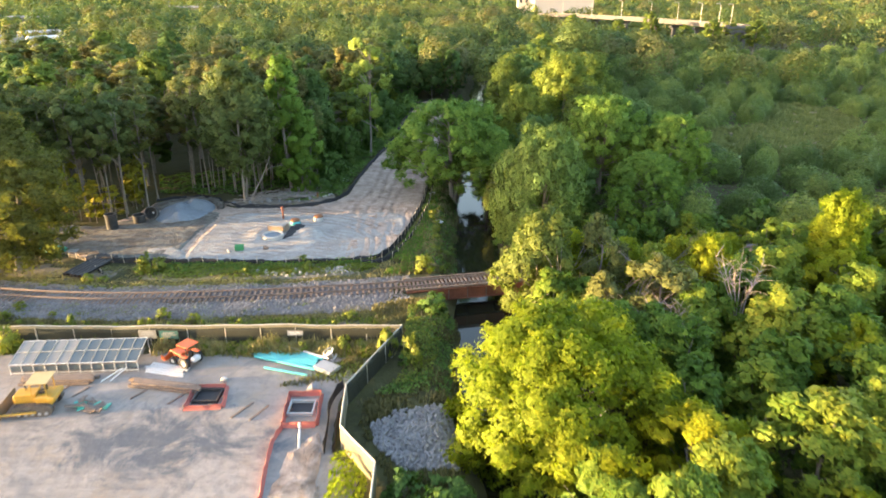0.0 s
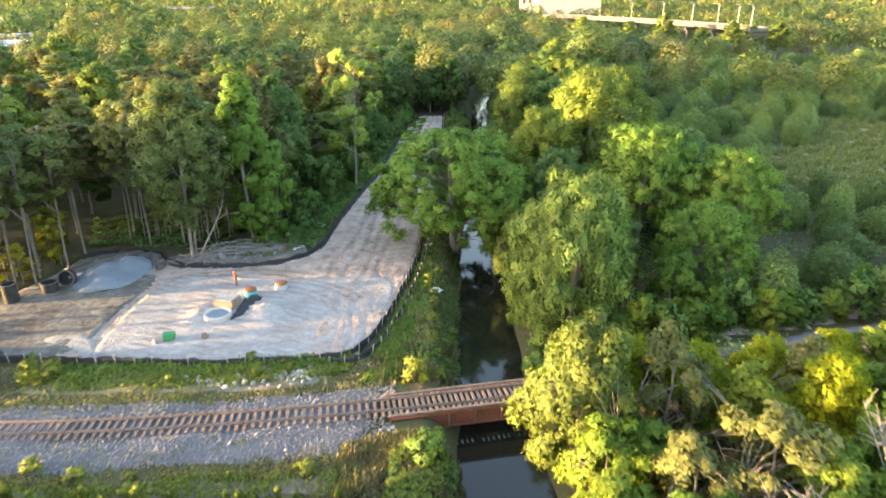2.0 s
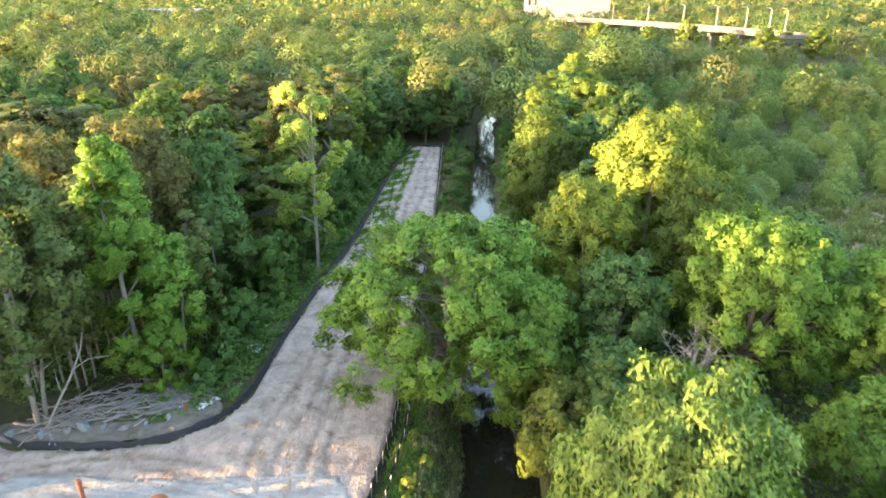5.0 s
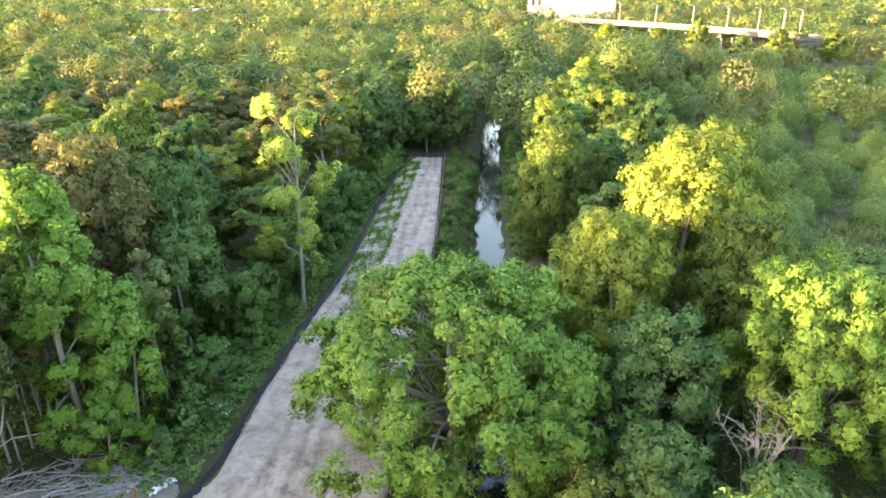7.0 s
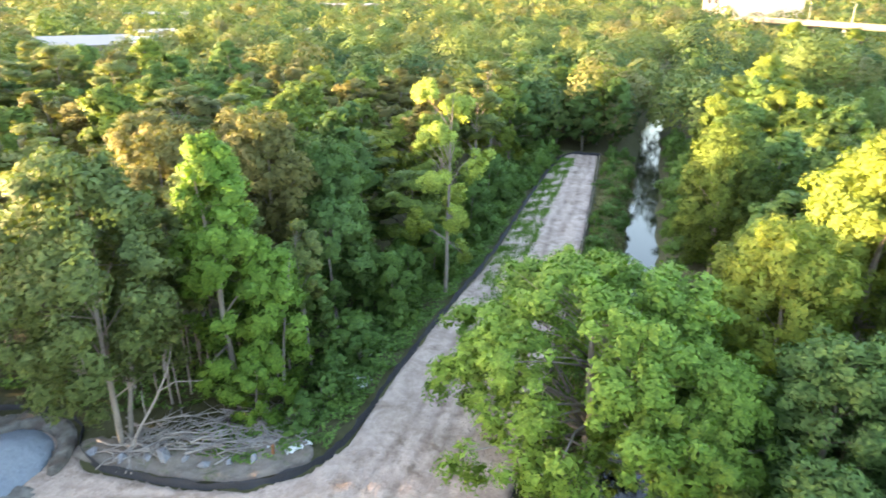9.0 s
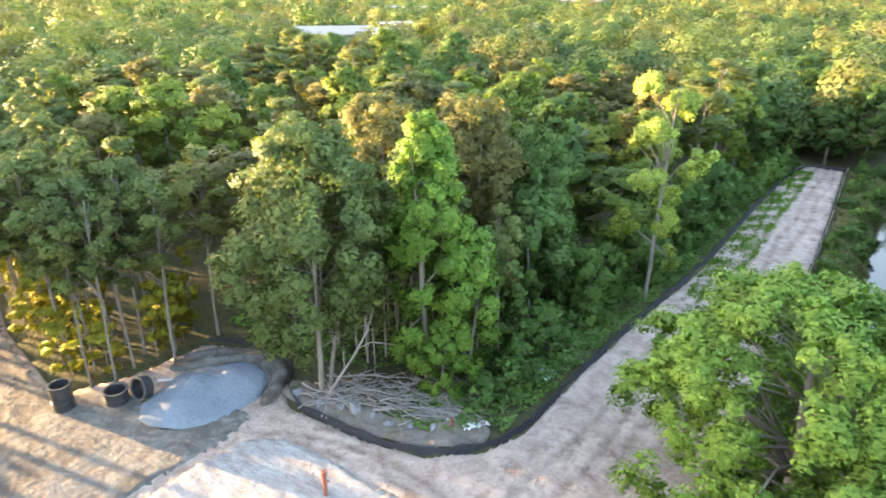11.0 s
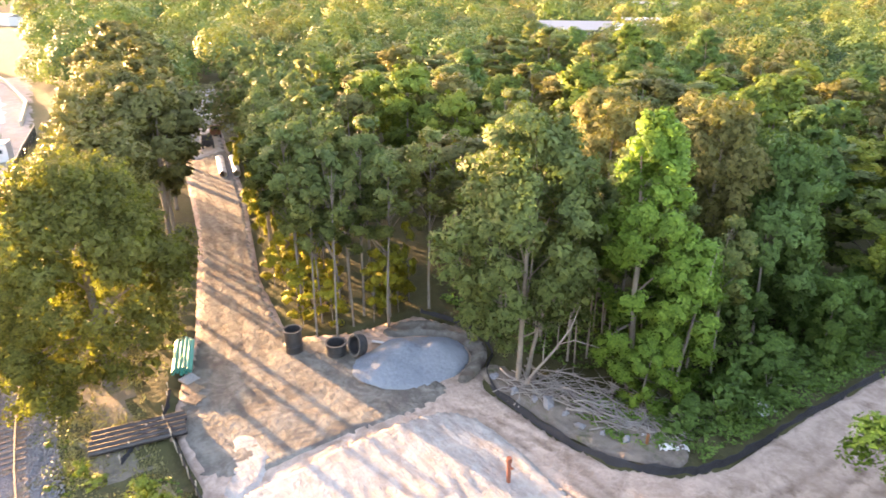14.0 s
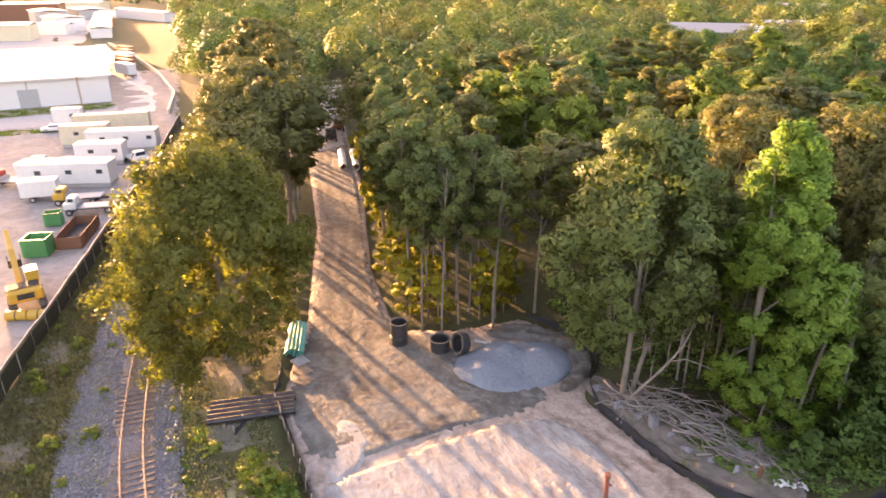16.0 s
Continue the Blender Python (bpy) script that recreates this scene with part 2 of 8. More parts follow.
WEED = leaf("weeds", [(0.125, 0.172, 0.032), (0.205, 0.245, 0.042), (0.315, 0.30, 0.06)], 0.35, 0.35)
DULL_GRASS = leaf("dull_bank_grass", [(0.128, 0.122, 0.060), (0.190, 0.172, 0.086), (0.262, 0.218, 0.120)], 0.3, 0.3)
GRASS = leaf("bank_grass", [(0.085, 0.165, 0.030), (0.140, 0.250, 0.042), (0.210, 0.240, 0.075)], 0.35, 0.3)

DRY = leaf("dry_straw", [(0.20, 0.185, 0.09), (0.28, 0.26, 0.125), (0.33, 0.32, 0.14)], 0.2, 0.4)
MARSH_GRASS = leaf("pale_marsh_grass", [(0.13, 0.16, 0.06), (0.19, 0.22, 0.085), (0.26, 0.27, 0.12)], 0.25, 0.1)
k = Nodes("creek_water")
k.bump(k.noise(1.2, 3.0), 0.06, 0.02)
WATER = k.base((0.016, 0.017, 0.011), 0.06)


# ---------------------------------------------------------------- building helpers
def link_mesh(name, mesh, mat, parent=None, label=""):
    mesh.materials.append(mat)
    ob = new(name, mesh)
    if parent:
        ob.parent = parent
    if label:
        ob["label"] = label
    return ob


def part(name, bm, mat, parent=None, label="", smooth=False):
    mesh = bpy.data.meshes.new(name)
    if smooth:
        for f in bm.faces:
            f.smooth = True
    bm.to_mesh(mesh)
    bm.free()
    return link_mesh(name, mesh, mat, parent, label)


def raw(name, verts, faces, mat, parent=None, label="", smooth=False):
    """A mesh from numpy arrays; all faces have the same number of corners."""
    mesh = bpy.data.meshes.new(name)
    verts, faces = np.asarray(verts, np.float32), np.asarray(faces, np.int32)
    n = faces.shape[1]
    mesh.vertices.add(len(verts))
    mesh.vertices.foreach_set("co", verts.ravel())
    mesh.loops.add(faces.size)
    mesh.loops.foreach_set("vertex_index", faces.ravel())
    mesh.polygons.add(len(faces))
    mesh.polygons.foreach_set("loop_start", np.arange(0, faces.size, n, dtype=np.int32))
    if smooth:
        mesh.polygons.foreach_set("use_smooth", np.ones(len(faces), bool))
    mesh.update(calc_edges=True)
    return link_mesh(name, mesh, mat, parent, label)


def thing(name, at, label, category, group="", turn=0.0, scale=1.0, kind=""):
    ob = new(name)
    ob.matrix_world = pose(*at, 0, 0, turn) @ Matrix.Scale(scale, 4)
    return tagged(ob, label, category, group, kind)


def box(bm, size, at=(0, 0, 0), m=None, bevel=0.0):
    made = bmesh.ops.create_cube(bm, size=1.0, matrix=(m or Matrix()) @ Matrix.Translation(at) @ Matrix.Diagonal((*size, 1)))
    if bevel:
        edges = list({e for v in made["verts"] for e in v.link_edges})
        bmesh.ops.bevel(bm, geom=edges, offset=bevel, segments=1, affect="EDGES")
    return bm


def boxes(*items, bevel=0.0):
    bm = bmesh.new()
    for size, at in items:
        box(bm, size, at, None, bevel)
    return bm


def tube(bm, points, radii, sides=8, caps=True):
    """A round bar along points."""
    points = [Vector(p) for p in points]
    rings = []
    for i, p in enumerate(points):
        way = (points[min(i + 1, len(points) - 1)] - points[max(i - 1, 0)]).normalized()
        side = way.orthogonal().normalized() if abs(way.z) < 0.9 else Vector((1, 0, 0))
        side = (side - way * side.dot(way)).normalized()
        up = way.cross(side)
        r = radii[i] if isinstance(radii, (list, tuple)) else radii
        rings.append([bm.verts.new(p + side * (r * cos(a)) + up * (r * sin(a))) for a in (2 * pi * j / sides for j in range(sides))])
    for a, b in zip(rings, rings[1:]):
        for j in range(sides):
            bm.faces.new((a[j], a[(j + 1) % sides], b[(j + 1) % sides], b[j]))
    if caps:
        bm.faces.new(rings[0][::-1])
        bm.faces.new(rings[-1])
    return bm


def lathe(bm, profile, sides=24, m=None):
    """A ring turned about z from (radius, height) pairs, closed on itself."""
    rings = [[bm.verts.new((m or Matrix()) @ Vector((r * cos(a), r * sin(a), z))) for a in (2 * pi * j / sides for j in range(sides))] for r, z in profile]
    for a, b in zip(rings, rings[1:] + rings[:1]):
        for j in range(sides):
            bm.faces.new((a[j], a[(j + 1) % sides], b[(j + 1) % sides], b[j]))
    return bm


def resample(points, step):
    out = []
    for a, b in zip(points, points[1:]):
        a, b = Vector(a), Vector(b)
        n = max(1, round((b - a).length / step))
        out += [a.lerp(b, i / n) for i in range(n)]
    return out + [Vector(points[-1])]


def rounded(points, times=2, closed=False):
    """Corner cutting, to turn a chain of places into a gentle curve."""
    p = [Vector(q) for q in points]
    for _ in range(times):
        q = [] if closed else [p[0]]
        for a, b in zip(p, p[1:] + (p[:1] if closed else [])):
            q += [a.lerp(b, 0.25), a.lerp(b, 0.75)]
        p = q if closed else q + [p[-1]]
    return p


def wave(x, y, s, seed=0.0):
    """Cheap smooth unevenness between -1 and 1."""
    return (np.sin(x * s * 1.3 + y * s * 0.7 + seed) + np.sin(x * s * -0.6 + y * s * 1.7 + seed * 2.1) + np.sin(x * s * 2.3 - y * s * 1.9 + seed * 0.7)) / 3


def inside(px, py, poly):
    """Which of the places lie in the outline."""
    px, py = np.asarray(px, float), np.asarray(py, float)
    res = np.zeros(px.shape, bool)
    for (ax, ay), (bx, by) in zip(poly, poly[1:] + poly[:1]):
        if ay != by:
            res ^= ((ay > py) != (by > py)) & (px < (bx - ax) * (py - ay) / (by - ay) + ax)
    return res


# ---------------------------------------------------------------- plan of the land
CREEK = ([-60, 0, 20, 42, 60, 80, 92, 105, 140, 168, 200, 300, 520], [14, 9, 6.5, 4.6, 4.2, 4.3, 4.5, 5.4, 6.2, 8.3, 10, 20, 48])
TRACK_X = [-190, -130, -100, -79, -66, -53, -41, -33.5, -25, -16, -8, 0, 8, 20, 40, 90, 160]
TRACK_Y = [101, 81.5, 72.5, 66.4, 62.8, 59.7, 57.7, 57.1, 57.4, 58.2, 59.2, 60.6, 62.2, 65.0, 70.5, 86, 110]
SAND_EDGE = [(-38.3, 66.9), (-29, 66.3), (-17.7, 66.0), (-11.5, 66.5), (-7.3, 67.3), (-5.2, 73.6), (-3.8, 82.3), (-3.0, 88), (-2.6, 97), (-2.0, 106), (-0.6, 137), (0.0, 175), (-6.3, 175.3), (-8.7, 148), (-10.1, 125), (-12.3, 110), (-13.5, 99), (-13.9, 92), (-15.2, 89), (-18, 86.6), (-22, 85.8), (-29, 85.8), (-32, 88.4), (-36, 90), (-40.6, 88.2), (-41.6, 82), (-43.8, 77.9), (-56, 80.5), (-83, 89.8), (-135, 104.5), (-172, 118), (-172, 112), (-137, 98.8), (-94.5, 85.6), (-70.3, 79.3), (-49.2, 72.0), (-42, 68.6)]
YARD_EDGE = [(-37.6, 48.2), (-18.5, 48.5), (-4.0, 48.0), (-3.9, 46.0), (-7.2, 40.4), (-7.0, 35.5), (-4.4, 31.6), (-4.2, 10), (-4.2, -30), (-230, -30), (-230, 84), (-140, 72.5), (-100, 63.5), (-79.4, 58), (-59.7, 52.9), (-48.2, 49.7)]


def creek_x(y):
    return np.interp(y, *CREEK)


def track_y(x):
    """The line of the rails, smoothed."""
    return sum(np.interp(np.asarray(x, float) + d, TRACK_X, TRACK_Y) for d in (-6, -3, 0, 3, 6)) / 5


def land(x, y):
    """Height of the bare ground."""
    x, y = np.asarray(x, float), np.asarray(y, float)
    d = np.abs(x - creek_x(y) + 0.5 * wave(0 * x, y, 0.35, 2.0))
    wide = np.interp(y, [0, 60, 110, 140, 175], [2.2, 2.2, 1.7, 1.0, 1.1])
    s = np.clip((d - wide + 0.3) / 3.6, 0, 1)
    z = -2.6 * (1 - s * s * (3 - 2 * s))
    flat = inside(x, y, SAND_EDGE) | inside(x, y, YARD_EDGE)
    away = np.clip((np.hypot(x, y - 60) - 200) / 300, 0, 1)
    z = z + np.where(flat, 0.0, 0.10 * wave(x, y, 0.5) * s) + away * 1.2 * wave(x, y, 0.01)
    return z


WATER_Z = -2.0


def at_ground(x, y, lift=0.05):
    return (x, y, float(land(x, y)) + lift)


def lay(name, edge, mat, step, lift=0.04, shape=None, skirt=0.15, label="", kind="structure"):
    """A sheet on the ground within an outline, its rim turned into the ground."""
    rim = [Vector(p) for p in resample(list(edge) + [edge[0]], step)[:-1]]
    poly = [(p.x, p.y) for p in rim]
    xs, ys = [p[0] for p in poly], [p[1] for p in poly]
    gx, gy = np.meshgrid(np.arange(min(xs), max(xs), step), np.arange(min(ys), max(ys), step))
    rng = np.random.default_rng(5)
    gx, gy = gx.ravel() + rng.uniform(-0.2, 0.2, gx.size) * step, gy.ravel() + rng.uniform(-0.2, 0.2, gx.size) * step
    keep = inside(gx, gy, poly)
    pts = rim + [Vector((a, b)) for a, b in zip(gx[keep], gy[keep])]
    n = len(rim)
    co, _, faces, ov, _, _ = delaunay_2d_cdt(pts, [(i, (i + 1) % n) for i in range(n)], [], 1, 1e-4)
    co = np.array([(p.x, p.y) for p in co])
    z = land(co[:, 0], co[:, 1]) + lift
    if shape is not None:
        z = z + shape(co[:, 0], co[:, 1])
    # how far each place lies below the relief round it
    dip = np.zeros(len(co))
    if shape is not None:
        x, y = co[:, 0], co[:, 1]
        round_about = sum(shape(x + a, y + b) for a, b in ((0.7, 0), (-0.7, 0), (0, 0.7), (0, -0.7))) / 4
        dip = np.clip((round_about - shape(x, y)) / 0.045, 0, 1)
    onrim = np.array([any(i < n for i in o) for o in ov])
    z[onrim] -= lift + skirt
    ob = raw(name, np.c_[co, z], [f if len(f) == 3 else f[:3] for f in faces], mat, smooth=True)
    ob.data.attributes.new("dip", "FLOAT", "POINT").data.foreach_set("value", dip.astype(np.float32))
    return tagged(ob, label or name.replace("_", " "), "ground", kind=kind)


# ---------------------------------------------------------------- ground, water, laid surfaces
def stations(*runs):
    """Grid lines: (from, to, step) runs one after the other."""
    out = []
    for a, b, s in runs:
        out += list(np.arange(a, b, s))
    return np.array(out + [runs[-1][1]])


gx = stations((-3200, -800, 200), (-800, -200, 40), (-200, -60, 4), (-60, 30, 0.8), (30, 120, 4), (120, 800, 40), (800, 3200, 200))
gy = stations((-400, -40, 40), (-40, 16, 4), (16, 125, 0.8), (125, 230, 2.5), (230, 800, 30), (800, 3600, 200))
mx, my = np.meshgrid(gx, gy)
mz = land(mx, my) - 0.4 * inside(mx, my, SAND_EDGE)
rowlen = len(gx)
cells = (np.arange(len(gy) - 1)[:, None] * rowlen + np.arange(rowlen - 1)[None, :]).ravel()
ground = raw("ground", np.c_[mx.ravel(), my.ravel(), mz.ravel()], np.c_[cells, cells + 1, cells + rowlen + 1, cells + rowlen], SOIL, smooth=True)
tagged(ground, "dark leafy soil and low growth under the trees", "ground", kind="structure")

wy = np.arange(-60, 330, 3.0)
wx = creek_x(wy)
wv = np.concatenate([np.c_[wx - 5, wy, np.full(len(wy), WATER_Z)], np.c_[wx + 5, wy, np.full(len(wy), WATER_Z)]])
wi = np.arange(len(wy) - 1)
creek = raw("water", wv, np.c_[wi, wi + len(wy), wi + len(wy) + 1, wi + 1], WATER)
tagged(creek, "still dark creek water between overgrown banks", "creek", kind="structure")


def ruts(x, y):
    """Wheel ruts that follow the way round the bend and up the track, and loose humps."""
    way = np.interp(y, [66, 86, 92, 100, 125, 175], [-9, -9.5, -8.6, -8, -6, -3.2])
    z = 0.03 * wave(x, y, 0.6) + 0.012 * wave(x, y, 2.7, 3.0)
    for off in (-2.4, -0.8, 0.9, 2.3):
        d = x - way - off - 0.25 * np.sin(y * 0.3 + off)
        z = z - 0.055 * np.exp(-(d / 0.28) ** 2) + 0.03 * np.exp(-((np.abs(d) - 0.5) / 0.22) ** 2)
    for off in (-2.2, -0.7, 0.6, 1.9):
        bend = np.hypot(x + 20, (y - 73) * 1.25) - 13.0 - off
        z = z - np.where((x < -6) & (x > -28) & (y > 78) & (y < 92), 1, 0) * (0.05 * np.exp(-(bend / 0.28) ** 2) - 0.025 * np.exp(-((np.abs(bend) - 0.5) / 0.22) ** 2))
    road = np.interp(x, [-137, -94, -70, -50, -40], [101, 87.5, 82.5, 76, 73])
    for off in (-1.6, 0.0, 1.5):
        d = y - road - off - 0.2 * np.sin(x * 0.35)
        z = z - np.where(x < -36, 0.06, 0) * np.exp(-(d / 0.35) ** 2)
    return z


def pad_shape(x, y):
    """Machine tread marks in bands, and the mound thrown up beside the pit."""
    mound = 0.75 * np.exp(-(((x + 16.2) / 1.7) ** 2 + ((y - 75.0) / 2.0) ** 2)) + 0.3 * np.exp(-(((x + 22.6) / 1.0) ** 2 + ((y - 74.6) / 2.2) ** 2))
    tread = 0.045 * np.sin((x * 0.25 + y) * 6.2) * (0.5 + 0.5 * np.sin(x * 1.1 - y * 0.3))
    arcs = 0.0
    for off in (0.0, 1.0, 2.4, 3.3):
        d = np.hypot(x + 17.5, (y - 71.5) * 1.05) - 8.6 - off
        arcs = arcs - np.where((x > -16) & (y > 68.5), 0.05, 0) * np.exp(-(d / 0.25) ** 2)
    soft = np.clip((-10 - x) / 6, 0.15, 1)
    return 0.12 * soft + arcs + mound + soft * tread + 0.02 * wave(x, y, 0.8, 1.0)


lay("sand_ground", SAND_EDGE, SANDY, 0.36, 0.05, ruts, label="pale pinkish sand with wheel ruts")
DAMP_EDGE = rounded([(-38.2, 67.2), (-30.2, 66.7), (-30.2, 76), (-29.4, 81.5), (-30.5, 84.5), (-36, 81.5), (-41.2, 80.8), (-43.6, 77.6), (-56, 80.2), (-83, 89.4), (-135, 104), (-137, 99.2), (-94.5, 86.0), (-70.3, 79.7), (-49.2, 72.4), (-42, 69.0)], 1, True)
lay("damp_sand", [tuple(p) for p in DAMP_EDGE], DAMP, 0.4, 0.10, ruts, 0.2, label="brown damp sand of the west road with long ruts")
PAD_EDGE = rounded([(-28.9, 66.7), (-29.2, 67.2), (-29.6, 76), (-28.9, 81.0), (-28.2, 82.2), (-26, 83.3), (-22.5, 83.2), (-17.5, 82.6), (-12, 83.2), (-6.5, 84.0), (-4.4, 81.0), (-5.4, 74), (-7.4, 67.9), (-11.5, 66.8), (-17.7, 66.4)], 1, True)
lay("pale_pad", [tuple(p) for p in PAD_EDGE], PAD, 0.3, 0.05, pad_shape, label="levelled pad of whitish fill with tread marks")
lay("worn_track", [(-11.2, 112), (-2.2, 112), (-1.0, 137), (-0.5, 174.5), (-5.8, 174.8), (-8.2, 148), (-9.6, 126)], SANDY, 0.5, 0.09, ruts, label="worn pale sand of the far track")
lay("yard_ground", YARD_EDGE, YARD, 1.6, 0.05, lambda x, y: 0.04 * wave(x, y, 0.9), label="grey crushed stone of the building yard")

BED = 0.12


def along(x0, x1, low, high, step=2.5, sway=0.5):
    """The outline of a strip that keeps its distance from the rails."""
    xs = np.arange(x0, x1 + 0.1, step)
    a = [(x, float(track_y(x)) + low + sway * float(wave(np.float64(x), np.float64(low), 0.6))) for x in xs]
    b = [(x, float(track_y(x)) + high + sway * float(wave(np.float64(x), np.float64(high), 0.6, 4.0))) for x in xs]
    return a + b[::-1]


DRYSOIL = surface("dry_brown_verge", (0.10, 0.088, 0.066), (0.22, 0.195, 0.155), 0.3, 3.0, 1.0, bump=0.8, depth=0.08, spot=(0.12, 0.125, 0.06), spot_scale=0.4, spot_from=0.54)
for xa, xb in ((-150, -4.2), (12.4, 70)):
    lay("ballast_bed", along(xa, xb, -4.7, 3.0, sway=0.4), BALLAST, 0.9, 0.05, lambda x, y: BED * np.clip(1.6 - np.abs(y - track_y(x)) / 1.9, 0, 1), label="grey broken stone bed under the rails")
lay("grass_verge", along(-33, -6, 3.8, 8.2), GRASSY, 1.0, 0.02, label="weedy verge with dry grass")
lay("grass_verge", along(-36, -6, -8.6, -5.6), DRYSOIL, 1.0, 0.02, label="weedy strip of dry grass and stone")
lay("sand_trail", along(11, 75, 3.3, 6.2), SANDY, 1.0, 0.04, label="narrow sandy trail beside the rails")
lay("dry_verge", along(-84, -35, -8.4, -5.6), DRYSOIL, 1.0, 0.03, label="brown dry grass between fence and rails")
lay("dry_verge", along(-84, -32, 3.8, 8.0), DRYSOIL, 1.0, 0.03, label="brown bare soil under the trees by the rails")
lay("grass_clearing", rounded([(42, 112), (60, 106), (84, 118), (98, 160), (88, 172), (66, 140), (48, 138)], 2, True), GRASSY, 3.0, 0.02, label="open patch of pale green marsh grass")

# ---------------------------------------------------------------- railway
track = thing("railway_track", (0, 0, 0), "rusty single railway track on weathered timber ties", "railway track", kind="structure")


def heading(x):
    return math.atan2(float(track_y(x + 0.3) - track_y(x - 0.3)), 0.6)


def rail_line(offset, x0, x1):
    bm = bmesh.new()
    outline = [(-0.07, 0.0), (0.07, 0.0), (0.07, 0.025), (0.015, 0.04), (0.015, 0.11), (0.036, 0.12), (0.036, 0.15), (-0.036, 0.15), (-0.036, 0.12), (-0.015, 0.11), (-0.015, 0.04), (-0.07, 0.025)]
    rings = []
    for x in np.arange(x0, x1, 1.5):
        a = heading(x)
        n = Vector((-sin(a), cos(a)))
        rings.append([bm.verts.new((x + n.x * (offset + u), float(track_y(x)) + n.y * (offset + u), BED + 0.27 + v)) for u, v in outline])
    for a, b in zip(rings, rings[1:]):
        for j in range(len(outline)):
            bm.faces.new((a[j], b[j], b[(j + 1) % 12], a[(j + 1) % 12]))
    return part("rail", bm, RAIL_STEEL, track, "rusty steel rail with a worn top")


for off in (-0.65, 0.65):
    rail_line(off, -150, 66)
tie_mesh = None
rng = random.Random(3)
x = -84.0
while x < 40:
    a = heading(x)
    if tie_mesh is None:
        tie = part("tie", boxes(((0.23, 2.45, 0.18), (0, 0, 0.0)), bevel=0.012), TIE_WOOD, track)
        tie_mesh = tie.data
    else:
        tie = new("tie", tie_mesh)
        tie.parent = track
    onbridge = -4.6 < x < 12.8
    y = float(track_y(x))
    tie.matrix_world = pose(x, y + rng.uniform(-0.05, 0.05), BED + 0.15 - 0.155 * min(1, max(0, (-x - 26) / 10)) + rng.uniform(-0.03, 0.015), rng.uniform(-0.6, 0.6), 0, math.degrees(a) + rng.uniform(-1.5, 1.5))
    x += (0.42 if onbridge else 0.56) * cos(a) + rng.uniform(-0.02, 0.02)

# bridge over the creek
BX0, BX1 = -3.9, 12.2
bm_a = heading((BX0 + BX1) / 2)
BC = ((BX0 + BX1) / 2, float(track_y((BX0 + BX1) / 2)))
BL = (BX1 - BX0) / cos(bm_a)
bridge = thing("railway_bridge", (*BC, BED), "rust-brown steel girder railway bridge across the creek", "bridge", turn=math.degrees(bm_a), kind="structure")
for side in (-1, 1):
    g = part("girder", boxes(((BL, 0.03, 1.15), (0, side * 1.25, -0.52)), ((BL, 0.36, 0.05), (0, side * 1.25, 0.05)), ((BL, 0.36, 0.05), (0, side * 1.25, -1.09)), bevel=0.004), RUST, bridge, "rusted plate girder")
    for i in range(9):
        part("stiffener", boxes(((0.06, 0.16, 1.08), (-BL / 2 + 0.4 + i * (BL - 0.8) / 8, side * 1.345, -0.52)), bevel=0.004), TIE_WOOD, g, "pale worn stiffener")
for i in range(6):
    part("cross_beam", boxes(((0.16, 2.4, 0.5), (-BL / 2 + 0.6 + i * (BL - 1.2) / 5, 0, -0.7)), bevel=0.01), RUST, bridge)
for side in (-1, 1):
    part("guard_timber", boxes(((BL, 0.18, 0.16), (0, side * 1.28, 0.30)), bevel=0.015), TIE_WOOD, bridge, "weathered edge timber")
for end in (-1, 1):
    ab = part("abutment", boxes(((1.0, 4.2, 3.4), (end * (BL / 2 + 0.2), 0, -1.85)), ((1.6, 0.5, 2.4), (end * (BL / 2 - 0.5), -2.2, -1.9)), ((1.6, 0.5, 2.4), (end * (BL / 2 - 0.5), 2.2, -1.9)), bevel=0.03), CONCRETE, bridge, "stained concrete abutment")


